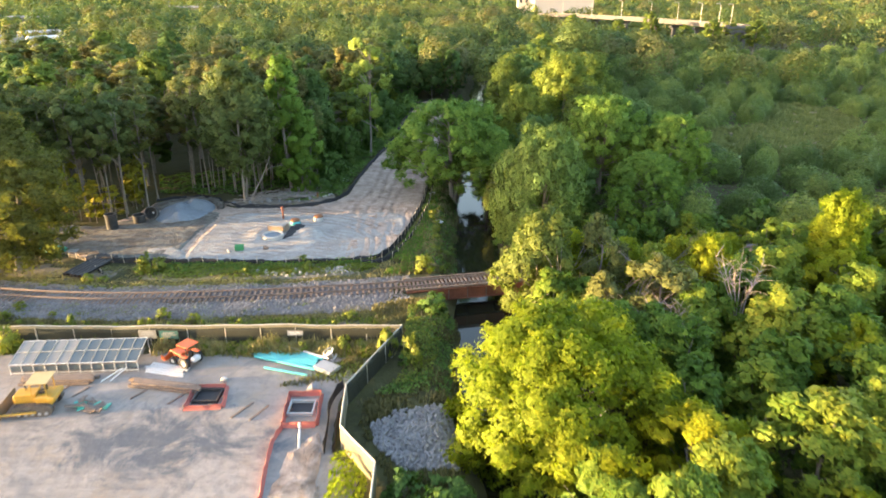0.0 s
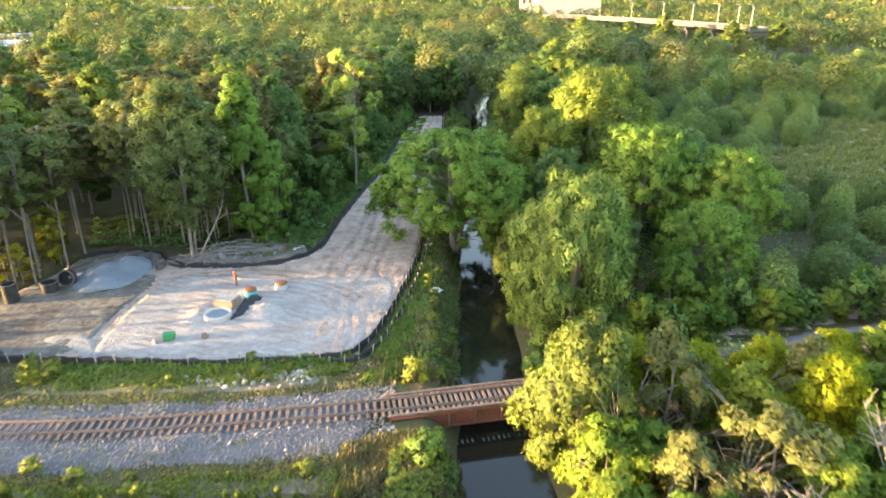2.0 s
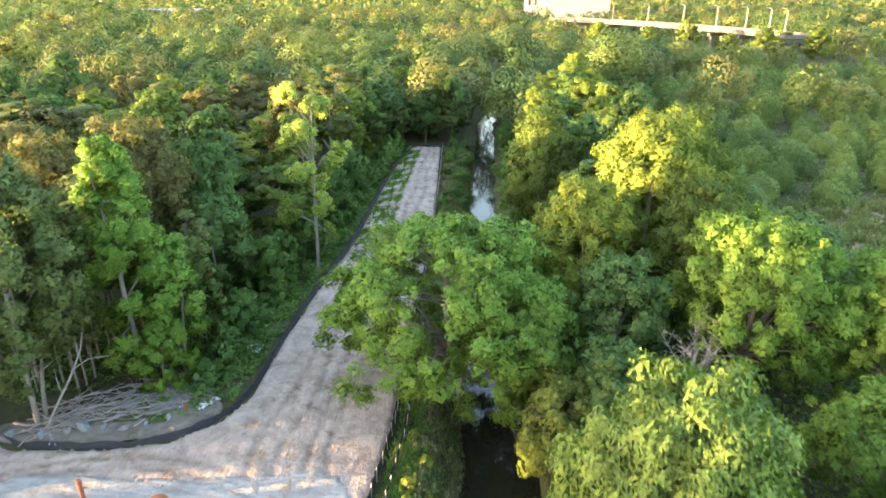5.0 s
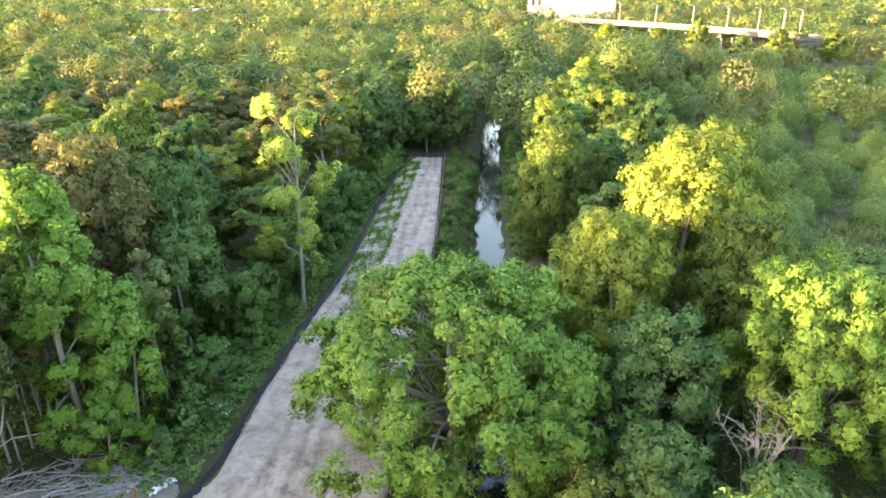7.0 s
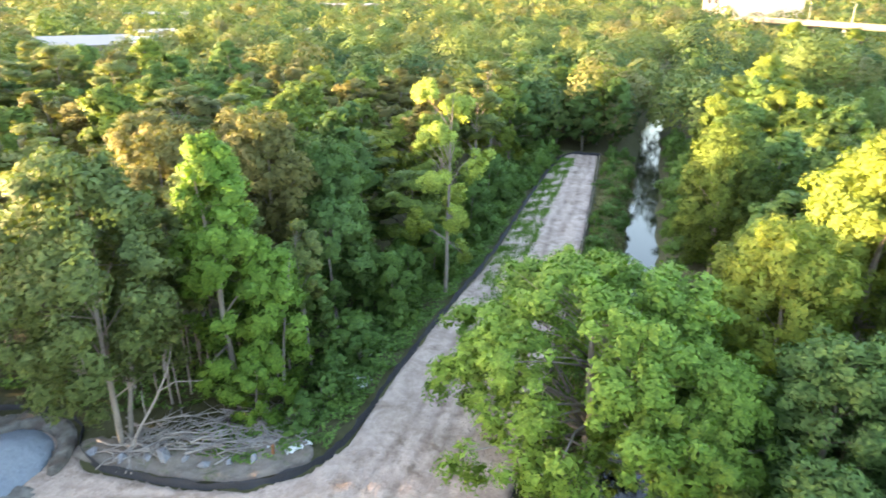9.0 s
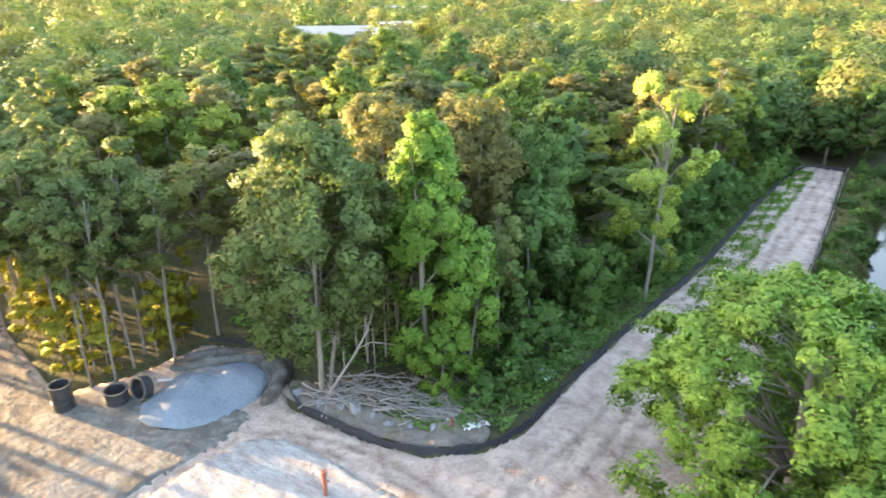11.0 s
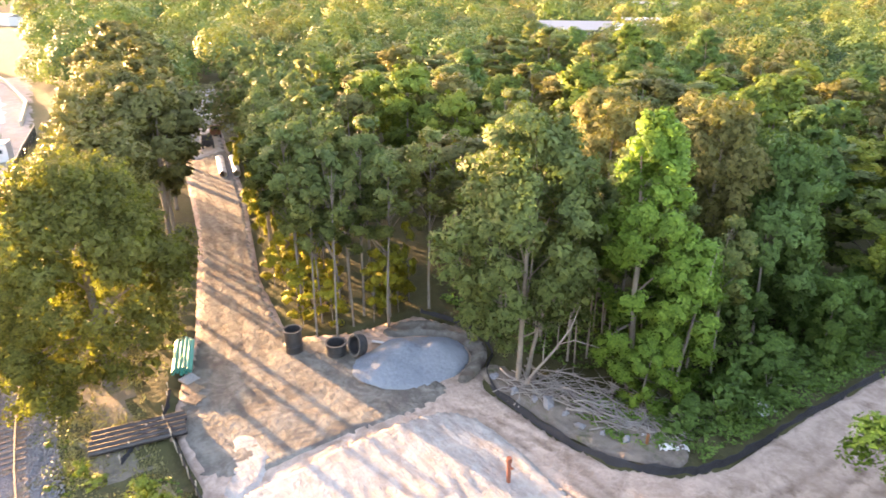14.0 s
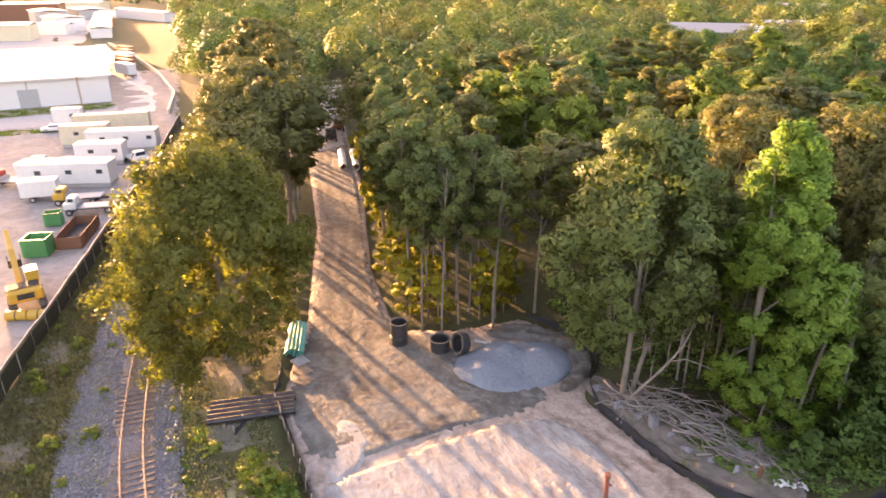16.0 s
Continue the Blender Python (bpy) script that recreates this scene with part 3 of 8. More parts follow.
# ---------------------------------------------------------------- fences
def silt_fence(points, label, height=0.42, seed=1, stakes=True):
    """Black fabric on wooden stakes along a chain of places."""
    r = random.Random(seed)
    ob = thing("silt_fence", (0, 0, 0), label, "silt fence", "silt fences round the sand")
    line = resample([(p.x, p.y) for p in rounded(points, 2)], 0.5)
    rows = []
    for i, p in enumerate(line):
        way = (line[min(i + 1, len(line) - 1)] - line[max(i - 1, 0)]).normalized()
        n = Vector((-way.y, way.x))
        z = float(land(p.x, p.y))
        sag = r.uniform(-0.10, 0.05) + 0.07 * sin(i * 0.9)
        lean = r.uniform(-0.07, 0.07)
        prof = [(0.14, -0.12), (0.04, 0.05), (lean * 0.5, height * 0.5), (lean, height + sag), (lean - 0.03, height + sag), (lean * 0.5 - 0.035, height * 0.5), (-0.05, -0.12)]
        rows.append([(p.x + n.x * u, p.y + n.y * u, z + v) for u, v in prof])
    for k in range(0, len(rows) - 1, 6):
        bm = bmesh.new()
        mesh = [[bm.verts.new(q) for q in row] for row in rows[k:k + 7]]
        for a, b in zip(mesh, mesh[1:]):
            for j in range(6):
                bm.faces.new((a[j], b[j], b[j + 1], a[j + 1]))
        part("fabric", bm, SILT, ob, smooth=True)
    if stakes:
        base = None
        for i in range(0, len(line), 3):
            p = line[i]
            if base is None:
                st = part("stake", boxes(((0.06, 0.06, height + 0.5), (0, 0, height / 2 + 0.05)), bevel=0.004), STAKE_WOOD, ob, "pale wooden stake")
                base = st.data
            else:
                st = new("stake", base)
                st.parent = ob
            way = (line[min(i + 1, len(line) - 1)] - line[max(i - 1, 0)]).normalized()
            st.matrix_world = pose(p.x + way.y * 0.07, p.y - way.x * 0.07, float(land(p.x, p.y)), r.uniform(-6, 6), r.uniform(-6, 6), r.uniform(0, 90))
    return ob


silt_fence([(-38.4, 66.7), (-29, 66.1), (-17.7, 65.8), (-11.5, 66.3), (-7.1, 67.0), (-5.0, 73.6), (-3.6, 82.3), (-2.8, 88), (-2.4, 97), (-1.8, 106), (-0.4, 137), (0.3, 175)], "black fabric silt fence on wooden stakes beside a grassy bank", 0.66)
silt_fence([(0.3, 175.4), (-6.4, 175.6), (-8.9, 148), (-10.3, 125), (-12.5, 110), (-13.7, 99), (-14.1, 92), (-15.4, 89.2), (-18.1, 86.8), (-22, 86.0), (-28.8, 86.0), (-31.4, 88.2), (-32, 89.6), (-36, 90.6), (-40.9, 88.8)], "black fabric silt fence sagging along the wood's edge", seed=2, stakes=False)
silt_fence([(-9.0, 65.9), (-6.0, 66.6), (-3.9, 73.4), (-2.6, 82.2), (-1.9, 88), (-1.5, 97), (-0.9, 106)], "outer row of black silt fence on wooden stakes", 0.58, seed=3)
silt_fence([(-42.2, 68.0), (-39.4, 66.9), (-37.8, 64.8), (-36.2, 63.4)], "black fabric silt fence lying half down", 0.4, seed=4)


def screen_fence(points, label, seed=1, height=1.85, cloth=SCREEN):
    r = random.Random(seed)
    ob = thing("screened_fence", (0, 0, 0), label, "fence", "fence round the yard")
    line = resample(points, 0.6)
    bm = bmesh.new()
    rows = []
    for i, p in enumerate(line):
        way = (line[min(i + 1, len(line) - 1)] - line[max(i - 1, 0)]).normalized()
        n = Vector((-way.y, way.x))
        z = float(land(p.x, p.y))
        b = [r.uniform(-0.04, 0.04) for _ in range(3)]
        prof = [(0.02, 0.02), (0.02 + b[0], 0.6), (0.02 + b[1], 1.2), (0.02, height), (-0.02, height), (-0.02 + b[1], 1.2), (-0.02 + b[0], 0.6), (-0.02, 0.02)]
        rows.append([bm.verts.new((p.x + n.x * u, p.y + n.y * u, z + v)) for u, v in prof])
    for a, b in zip(rows, rows[1:]):
        for j in range(7):
            bm.faces.new((a[j], b[j], b[j + 1], a[j + 1]))
    part("screen", bm, cloth, ob, "olive woven privacy screen", smooth=True)
    if cloth is SCREEN:
        band = bmesh.new()
        lines = [[band.verts.new((p.x, p.y + u, float(land(p.x, p.y)) + v)) for u, v in ((-0.06, height - 0.22), (-0.06, height + 0.02), (0.06, height + 0.02), (0.06, height - 0.22))] for p in line]
        for a, b in zip(lines, lines[1:]):
            for j in range(3):
                band.faces.new((a[j], b[j], b[j + 1], a[j + 1]))
        part("hem", band, PALE_SCREEN, ob, "pale upper hem")
    bm = tube(bmesh.new(), [(p.x, p.y, float(land(p.x, p.y)) + height + 0.03) for p in line], 0.06, 6)
    part("top_rail", bm, GALV, ob, "pale top rail")
    base = None
    for p in resample(points, 3.0):
        if base is None:
            st = part("post", tube(bmesh.new(), [(0, 0, -0.2), (0, 0, height + 0.12)], 0.045, 8), GALV, ob)
            base = st.data
        else:
            st = new("post", base)
            st.parent = ob
        st.matrix_world = pose(p.x, p.y, float(land(p.x, p.y)))
    return ob


GALV = surface("galvanised_tube", (0.34, 0.33, 0.29), (0.58, 0.56, 0.50), 1.2, 6.0, 0.5, 0.3, bump=0.1, depth=0.005)
screen_fence([(-140, 72.7), (-100, 63.7), (-79.4, 58.2), (-59.7, 53.1), (-48.2, 49.9), (-37.6, 48.4), (-18.5, 48.7), (-3.5, 48.7)], "chain-link fence with olive privacy screen along the railway")
screen_fence([(-3.5, 48.6), (-7.0, 40.0)], "chain-link fence with dark olive screen turning to the creek", seed=6)
screen_fence([(-7.0, 39.9), (-6.7, 35.1), (-4.1, 31.6), (-3.9, 18), (-3.9, 0), (-3.9, -30)], "chain-link fence with pale sunlit-toned screen along the creek bank", seed=7, cloth=PALE_SCREEN)


# ---------------------------------------------------------------- trees
def kites(centres, normals, ways, length, width, facing, fold=0.12):
    """One pointed leaf spray (three corners) at every centre, wound to lie with its facing."""
    n = normals / np.linalg.norm(normals, axis=1, keepdims=True)
    n = np.where((n * facing).sum(1, keepdims=True) < 0, -n, n)
    u = ways - n * (ways * n).sum(1, keepdims=True)
    u /= np.maximum(np.linalg.norm(u, axis=1, keepdims=True), 1e-6)
    v = np.cross(n, u)
    L, W = length[:, None], width[:, None]
    p = np.stack([centres - u * L * 0.5 + v * W * 0.3, centres - v * W * 0.6 - u * L * 0.1 + n * L * fold, centres + u * L * 0.6 + v * W * 0.15], 1)
    f = np.arange(len(centres) * 3).reshape(-1, 3)
    return p.reshape(-1, 3), f


def soft_normals(mesh, facing):
    """Leaves of one tuft share its roundness in the light."""
    n = facing / np.maximum(np.linalg.norm(facing, axis=1, keepdims=True), 1e-6)
    mesh.attributes.new("custom_normal", "FLOAT_VECTOR", "POINT").data.foreach_set("vector", np.repeat(n, 3, 0).astype(np.float32).ravel())
    mesh.update()


def profile(kind, u):
    """Crown radius over its height, 0 at its foot to 1 at its top."""
    if kind == "column":
        return np.interp(u, [0, 0.25, 0.6, 0.85, 1], [0.75, 1.0, 0.75, 0.5, 0.2])
    if kind == "spire":
        return np.interp(u, [0, 0.15, 0.4, 0.65, 0.85, 1], [0.8, 1.0, 0.95, 0.66, 0.42, 0.08])
    if kind == "pine":
        return np.interp(u, [0, 0.2, 0.55, 0.85, 1], [0.45, 0.85, 1.0, 0.75, 0.3])
    if kind == "dome":
        return np.interp(u, [0, 0.2, 0.5, 0.78, 1], [0.9, 1.0, 0.94, 0.62, 0.18])
    return np.interp(u, [0, 0.2, 0.42, 0.7, 0.9, 1], [0.62, 0.95, 1.0, 0.74, 0.38, 0.12])


def crown_arrays(seed, kind, foot, top, radius, lobes, leaves, size, hang=0.0, flat=0.75, lump=1.0, loose=1.0):
    """A crown: boughs within a profile, tufts on the boughs, leaf sprays on the tufts. Gives corners, faces, facings and the tufts' centres."""
    r = np.random.default_rng(seed)
    lobes = int(lobes * 1.5)
    big = max(9, lobes // 8)
    u = np.clip((np.arange(big) + r.uniform(0, 1, big)) / big, 0.02, 0.97)
    even = kind == "spire"
    lean = r.uniform(0.8, 1.05, 7) if even else r.uniform(0.66, 1.15, 7)
    ang = np.arange(big) * 2.4 + r.uniform(-0.5, 0.5, big)
    sector = lean[(ang / (2 * np.pi) * 7).astype(int) % 7]
    rad = radius * profile(kind, u) * sector * (0.30 + 0.55 * np.sqrt(r.uniform(0, 1, big)))
    c0 = np.c_[rad * np.cos(ang), rad * np.sin(ang), foot + u * (top - foot) * 0.93]
    own = r.integers(0, big, lobes)
    # tufts sit on the outer and upper side of their bough
    out = c0[own] * np.array([1, 1, 0])
    out /= np.maximum(np.linalg.norm(out, axis=1, keepdims=True), 0.3)
    q = r.normal(size=(lobes, 3))
    q /= np.linalg.norm(q, axis=1, keepdims=True)
    q += out * 0.35 + np.array([0, 0, 0.12])
    q /= np.linalg.norm(q, axis=1, keepdims=True)
    reach = radius * (0.22 if even else 0.27) * loose
    c = c0[own] + q * reach * r.uniform(0.3, 1.2, (lobes, 1)) * np.array([1, 1, 1.1 if even else 0.95])
    c[:, 2] = np.clip(c[:, 2], foot * 0.8, top * 0.975)
    lr = np.sqrt(radius) * r.uniform(0.17, 0.38, lobes) * lump
    pick = r.choice(lobes, leaves, p=lr ** 2 / (lr ** 2).sum())
    d = r.normal(size=(leaves, 3))
    d /= np.linalg.norm(d, axis=1, keepdims=True)
    d[:, 2] = np.where(r.uniform(size=leaves) < 0.35, np.abs(d[:, 2]), d[:, 2])
    k = np.where(r.uniform(size=leaves) < 0.2, r.uniform(0.35, 0.79, leaves), 0.84 + 0.32 * r.uniform(0, 1, leaves) ** 1.6)
    off = d * (lr[pick] * k)[:, None]
    off[:, 2] *= min(1.1, flat + 0.2)
    p = c[pick] + off
    if hang:
        p[:, 2] -= hang * r.uniform(0, 1, leaves) ** 2 * (np.hypot(p[:, 0], p[:, 1]) / radius) * 3.0
        p[:, 2] = np.maximum(p[:, 2], foot * 0.4 + 0.3)
    mid = np.array([0, 0, foot + 0.45 * (top - foot)])
    whole = (p - mid) / np.array([radius, radius, 0.55 * (top - foot)])
    whole /= np.maximum(np.linalg.norm(whole, axis=1, keepdims=True), 0.25)
    facing = d * 0.55 + q[pick] * 0.3 + whole * (1.25 if leaves < 10000 else 0.85) + np.array([0, 0, 0.08]) + r.normal(size=(leaves, 3)) * 0.16
    nrm = d * 0.9 + np.array([0, 0, 0.2]) + r.normal(size=(leaves, 3)) * 0.36
    way = r.normal(size=(leaves, 3)) + d * 0.6
    if hang:
        way = np.array([0, 0, -1.0]) + r.normal(size=(leaves, 3)) * 0.4
        nrm = d + r.normal(size=(leaves, 3)) * 0.45
    inner = k < 0.80
    ln = size * np.where(inner, 1.9, 0.8) * r.uniform(0.6, 1.4, leaves)
    v, f = kites(p, nrm, way, ln, ln * (0.5 if hang else 0.75), facing)
    return v, f, facing, c


STATIONS = (0, 0.04, 0.2, 0.4, 0.6, 0.8, 1.0)


def trunk_mesh(seed, height, girth, centres, limbs=9, stems=1, sides=7):
    """Tapered, slightly bent stems with limbs that reach for the lobes."""
    r = random.Random(seed)
    bm = bmesh.new()
    for s in range(stems):
        tall = height if s == 0 else height * r.uniform(0.62, 0.78)
        ox, oy = (0, 0) if s == 0 else (r.uniform(-1.3, 1.3), r.uniform(-1.3, 1.3))
        bend = (r.uniform(-0.9, 0.9) + ox * 2.6, r.uniform(-0.9, 0.9) + oy * 2.6)
        line = [Vector((ox * 0.5 + bend[0] * t ** 1.4, oy * 0.5 + bend[1] * t ** 1.4, -0.3 + t * tall * 0.93)) + Vector((r.uniform(-1, 1), r.uniform(-1, 1), 0)) * girth * (0.5 if t > 0.1 else 0) for t in STATIONS]
        g = girth if s == 0 else girth * r.uniform(0.5, 0.8)
        tube(bm, line, [g * 1.5, g * 1.05, g * 0.92, g * 0.78, g * 0.6, g * 0.36, g * 0.1], sides)
        picks = r.sample(range(len(centres)), min(limbs, len(centres)))
        for i in picks:
            c = Vector(centres[i])
            t = max(0.3 if height > 9 else 0.12, min(0.92, (c.z - 0.25 * math.hypot(c.x, c.y) - tall * 0.10) / (tall * 0.93)))
            n = max(j for j in range(6) if STATIONS[j] <= t)
            a = line[n].lerp(line[n + 1], (t - STATIONS[n]) / (STATIONS[n + 1] - STATIONS[n]))
            mid = a.lerp(c, 0.5) + Vector((r.uniform(-0.3, 0.3), r.uniform(-0.3, 0.3), 0.25))
            q = g * (1 - t) * 0.38 + 0.025
            tube(bm, [a, mid, c], [q, q * 0.65, q * 0.25], 5)
    return bm


def mound_arrays(seed, top, radius, leaves, size):
    """A willow bush: a few smooth feathery domes grown into one another."""
    r = np.random.default_rng(seed)
    n = 6
    turn = np.arange(n) * 2 * np.pi / (n - 1) + r.uniform(-0.4, 0.4, n)
    far = radius * r.uniform(0.34, 0.5, n)
    wide, tall = radius * r.uniform(0.40, 0.58, n), top * r.uniform(0.6, 0.88, n)
    far[0], wide[0], tall[0] = 0.0, radius * 0.66, top
    c = np.c_[far * np.cos(turn), far * np.sin(turn), np.zeros(n)]
    pick = r.choice(n, leaves, p=wide * tall / (wide * tall).sum())
    d = r.normal(size=(leaves, 3))
    d[:, 2] = np.abs(d[:, 2])
    d /= np.linalg.norm(d, axis=1, keepdims=True)
    ruffle = 1 + 0.05 * np.sin(d[:, 0] * 9 + pick) * np.sin(d[:, 1] * 8 + 2 * pick) + 0.04 * np.sin(d[:, 2] * 13 + pick)
    k = ruffle * (1.0 - 0.24 * r.uniform(0, 1, leaves) ** 1.8)
    box = np.c_[wide[pick], wide[pick], tall[pick]]
    full = np.c_[d[:, :2] * (1.0 + 0.16 * d[:, 2:] ** 2), d[:, 2] ** 0.8]
    p = c[pick] + full * box * k[:, None]
    facing = d / (box / box.max(axis=1, keepdims=True)) + r.normal(size=(leaves, 3)) * 0.34
    ln = size * r.uniform(0.6, 1.4, leaves)
    v, f = kites(p, d + r.normal(size=(leaves, 3)) * 0.4, r.normal(size=(leaves, 3)) + np.array([0, 0, 0.8]), ln, ln * 0.6, facing)
    return v, f, facing, c + np.c_[np.zeros(n), np.zeros(n), tall * 0.8]


LIBRARY = {}


def species(name, kind, foot, top, radius, lobes, leaves, size, mat, bark, girth, variants, seed, limbs=9, stems=1, hang=0.0, flat=0.75, lump=1.0, loose=1.0):
    """Meshes for one sort of tree, kept to be shared."""
    made = []
    for i in range(variants):
        v, f, facing, c = mound_arrays(seed + i, top, radius, leaves, size) if kind == "mound" else crown_arrays(seed + i, kind, foot, top, radius, lobes, leaves, size, hang, flat, lump, loose)
        crown = bpy.data.meshes.new(name + "_crown")
        bm = trunk_mesh(seed + i, top, girth, [tuple(q) for q in c], limbs, stems)
        stem = bpy.data.meshes.new(name + "_trunk")
        for fc in bm.faces:
            fc.smooth = True
        bm.to_mesh(stem)
        bm.free()
        stem.materials.append(bark)
        n = len(f)
        crown.vertices.add(len(v))
        crown.vertices.foreach_set("co", v.astype(np.float32).ravel())
        crown.loops.add(n * 3)
        crown.loops.foreach_set("vertex_index", f.astype(np.int32).ravel())
        crown.polygons.add(n)
        crown.polygons.foreach_set("loop_start", np.arange(0, n * 3, 3, dtype=np.int32))
        crown.update(calc_edges=True)
        soft_normals(crown, facing)
        crown.materials.append(mat)
        made.append((stem, crown))
    LIBRARY[name] = (made, top, radius)


TREE_RNG = random.Random(11)


def plant(sort, x, y, height, radius, label, name="tree", category="tree", group="trees of the wood", variant=None, turn=None):
    """One tree of a sort, brought to its height and spread."""
    made, top, rad = LIBRARY[sort]
    i = TREE_RNG.randrange(len(made)) if variant is None else variant % len(made)
    stem, crown = made[i]
    if name == "tree":
        name = {"pine": "pine_tree", "pine_fine": "pine_tree", "edge": "slender_tree", "sapling": "sapling", "low": "young_tree", "fresh": "young_tree", "fresh_mid": "young_tree", "sunlit": "young_tree", "dull": "young_tree", "willow": "willow_tree"}.get(sort, "tree")
    ob = new(name)
    s = (radius / rad, radius / rad, height / top)
    ob.matrix_world = pose(x, y, float(land(x, y)), 0, 0, TREE_RNG.uniform(0, 360) if turn is None else turn) @ Matrix.Diagonal((*s, 1))
    for nm, data in (("trunk", stem), ("crown", crown)):
        o = new(nm, data)
        o.parent = ob
    return tagged(ob, label, category, group)


# close trees carry fine leaves, those farther in the wood coarser ones
species("oak_fine", "round", 3.5, 15.0, 6.6, 330, 52000, 0.23, LEAF_MID, BARK, 0.30, 3, 100, 14)
species("spread", "dome", 4.2, 13.5, 9.0, 300, 56000, 0.23, LEAF_LIME, BARK, 0.34, 2, 152, 26, 2, flat=0.7, lump=0.8, loose=0.95)
species("oak", "round", 4.5, 16.0, 4.2, 120, 9000, 0.36, LEAF_MID, BARK, 0.18, 4, 200, 6)
species("deep", "round", 3.0, 16.0, 4.4, 120, 9000, 0.37, LEAF_DEEP, BARK, 0.18, 4, 300, 6)
species("deep_fine", "round", 1.5, 14.0, 6.0, 260, 36000, 0.26, LEAF_DEEP, BARK, 0.28, 2, 320, 12)
species("row_oak", "round", 2.6, 16.0, 7.6, 420, 72000, 0.24, LEAF_OLIVE, BARK, 0.36, 1, 340, 14, lump=1.05)
species("edge", "round", 9.0, 17.0, 2.3, 64, 4600, 0.25, LEAF_EDGE, PALE_BARK, 0.10, 5, 400, 12, loose=0.9)
species("broad", "round", 5.6, 17.5, 5.6, 250, 36000, 0.24, LEAF_BROAD, PALE_BARK, 0.19, 1, 452, 7, 3)
species("tower", "spire", 2.0, 18.0, 3.2, 220, 30000, 0.22, LEAF_TOWER, PALE_BARK, 0.2, 1, 500, 10, 1, lump=0.95)
species("climber", "dome", 0.4, 10.0, 2.8, 110, 15000, 0.22, LEAF_TOWER, PALE_BARK, 0.12, 2, 520, 6, 2)
species("creeper", "dome", 0.1, 7.0, 2.8, 90, 7600, 0.26, LEAF_CREEPER, BARK, 0.08, 3, 540, 0)
species("sparse", "column", 3.2, 19.5, 3.6, 56, 13500, 0.22, LEAF_SPARSE, PALE_BARK, 0.17, 1, 550, 22)
species("pine", "pine", 8.5, 19.0, 3.6, 90, 6400, 0.36, LEAF_PINE, BARK, 0.20, 3, 600, 8, flat=0.9, lump=1.05)
species("pine_fine", "pine", 7.0, 18.0, 4.8, 200, 22000, 0.25, LEAF_PINE, BARK, 0.26, 2, 620, 14, flat=0.9, lump=1.05)
species("willow", "dome", 0.8, 13.0, 8.0, 360, 76000, 0.28, LEAF_WILLOW, BARK, 0.32, 1, 700, 14, 2, hang=0.5)
species("sunlit", "dome", 0.4, 10.0, 7.0, 320, 70000, 0.22, LEAF_FRESH, PALE_BARK, 0.18, 1, 780, 16, 3, flat=1.1, lump=0.85)
species("fresh", "dome", 1.0, 9.0, 5.0, 220, 26000, 0.25, LEAF_FRESH, PALE_BARK, 0.15, 2, 800, 12, 2, flat=1.0)
species("dull", "dome", 0.8, 9.0, 4.4, 170, 22000, 0.24, LEAF_DULL, PALE_BARK, 0.14, 2, 870, 12, 2, flat=0.95)
species("fresh_mid", "dome", 0.8, 8.0, 3.8, 90, 8600, 0.32, LEAF_FRESH, PALE_BARK, 0.12, 2, 830, 6, 2)
species("tan", "dome", 0.8, 8.0, 3.2, 80, 9000, 0.24, LEAF_TAN, PALE_BARK, 0.12, 2, 850, 14, 3)
species("low", "dome", 0.6, 8.0, 3.8, 100, 8400, 0.31, LEAF_THICKET, BARK, 0.12, 3, 900, 6, 2)
species("marsh", "mound", 0.1, 5.5, 3.4, 80, 6400, 0.27, LEAF_GREY, BARK, 0.08, 4, 950, 3, 1)
species("marsh_far", "mound", 0.1, 5.5, 3.4, 48, 2000, 0.44, LEAF_GREY, BARK, 0.08, 3, 960, 3, 1)
species("sapling", "column", 0.8, 8.0, 1.5, 40, 1800, 0.24, LEAF_SAPLING, PALE_BARK, 0.05, 3, 970, 0)
species("bush", "dome", 0.05, 2.2, 1.5, 40, 1200, 0.23, LEAF_CREEPER, BARK, 0.03, 3, 980, 2, 1)
species("sunbush", "dome", 0.05, 2.6, 1.3, 30, 1100, 0.23, LEAF_SAPLING, BARK, 0.03, 2, 985, 3, 1)
species("weedbush", "dome", 0.02, 1.3, 0.7, 22, 560, 0.16, WEED, BARK, 0.015, 3, 990, 2, 1)

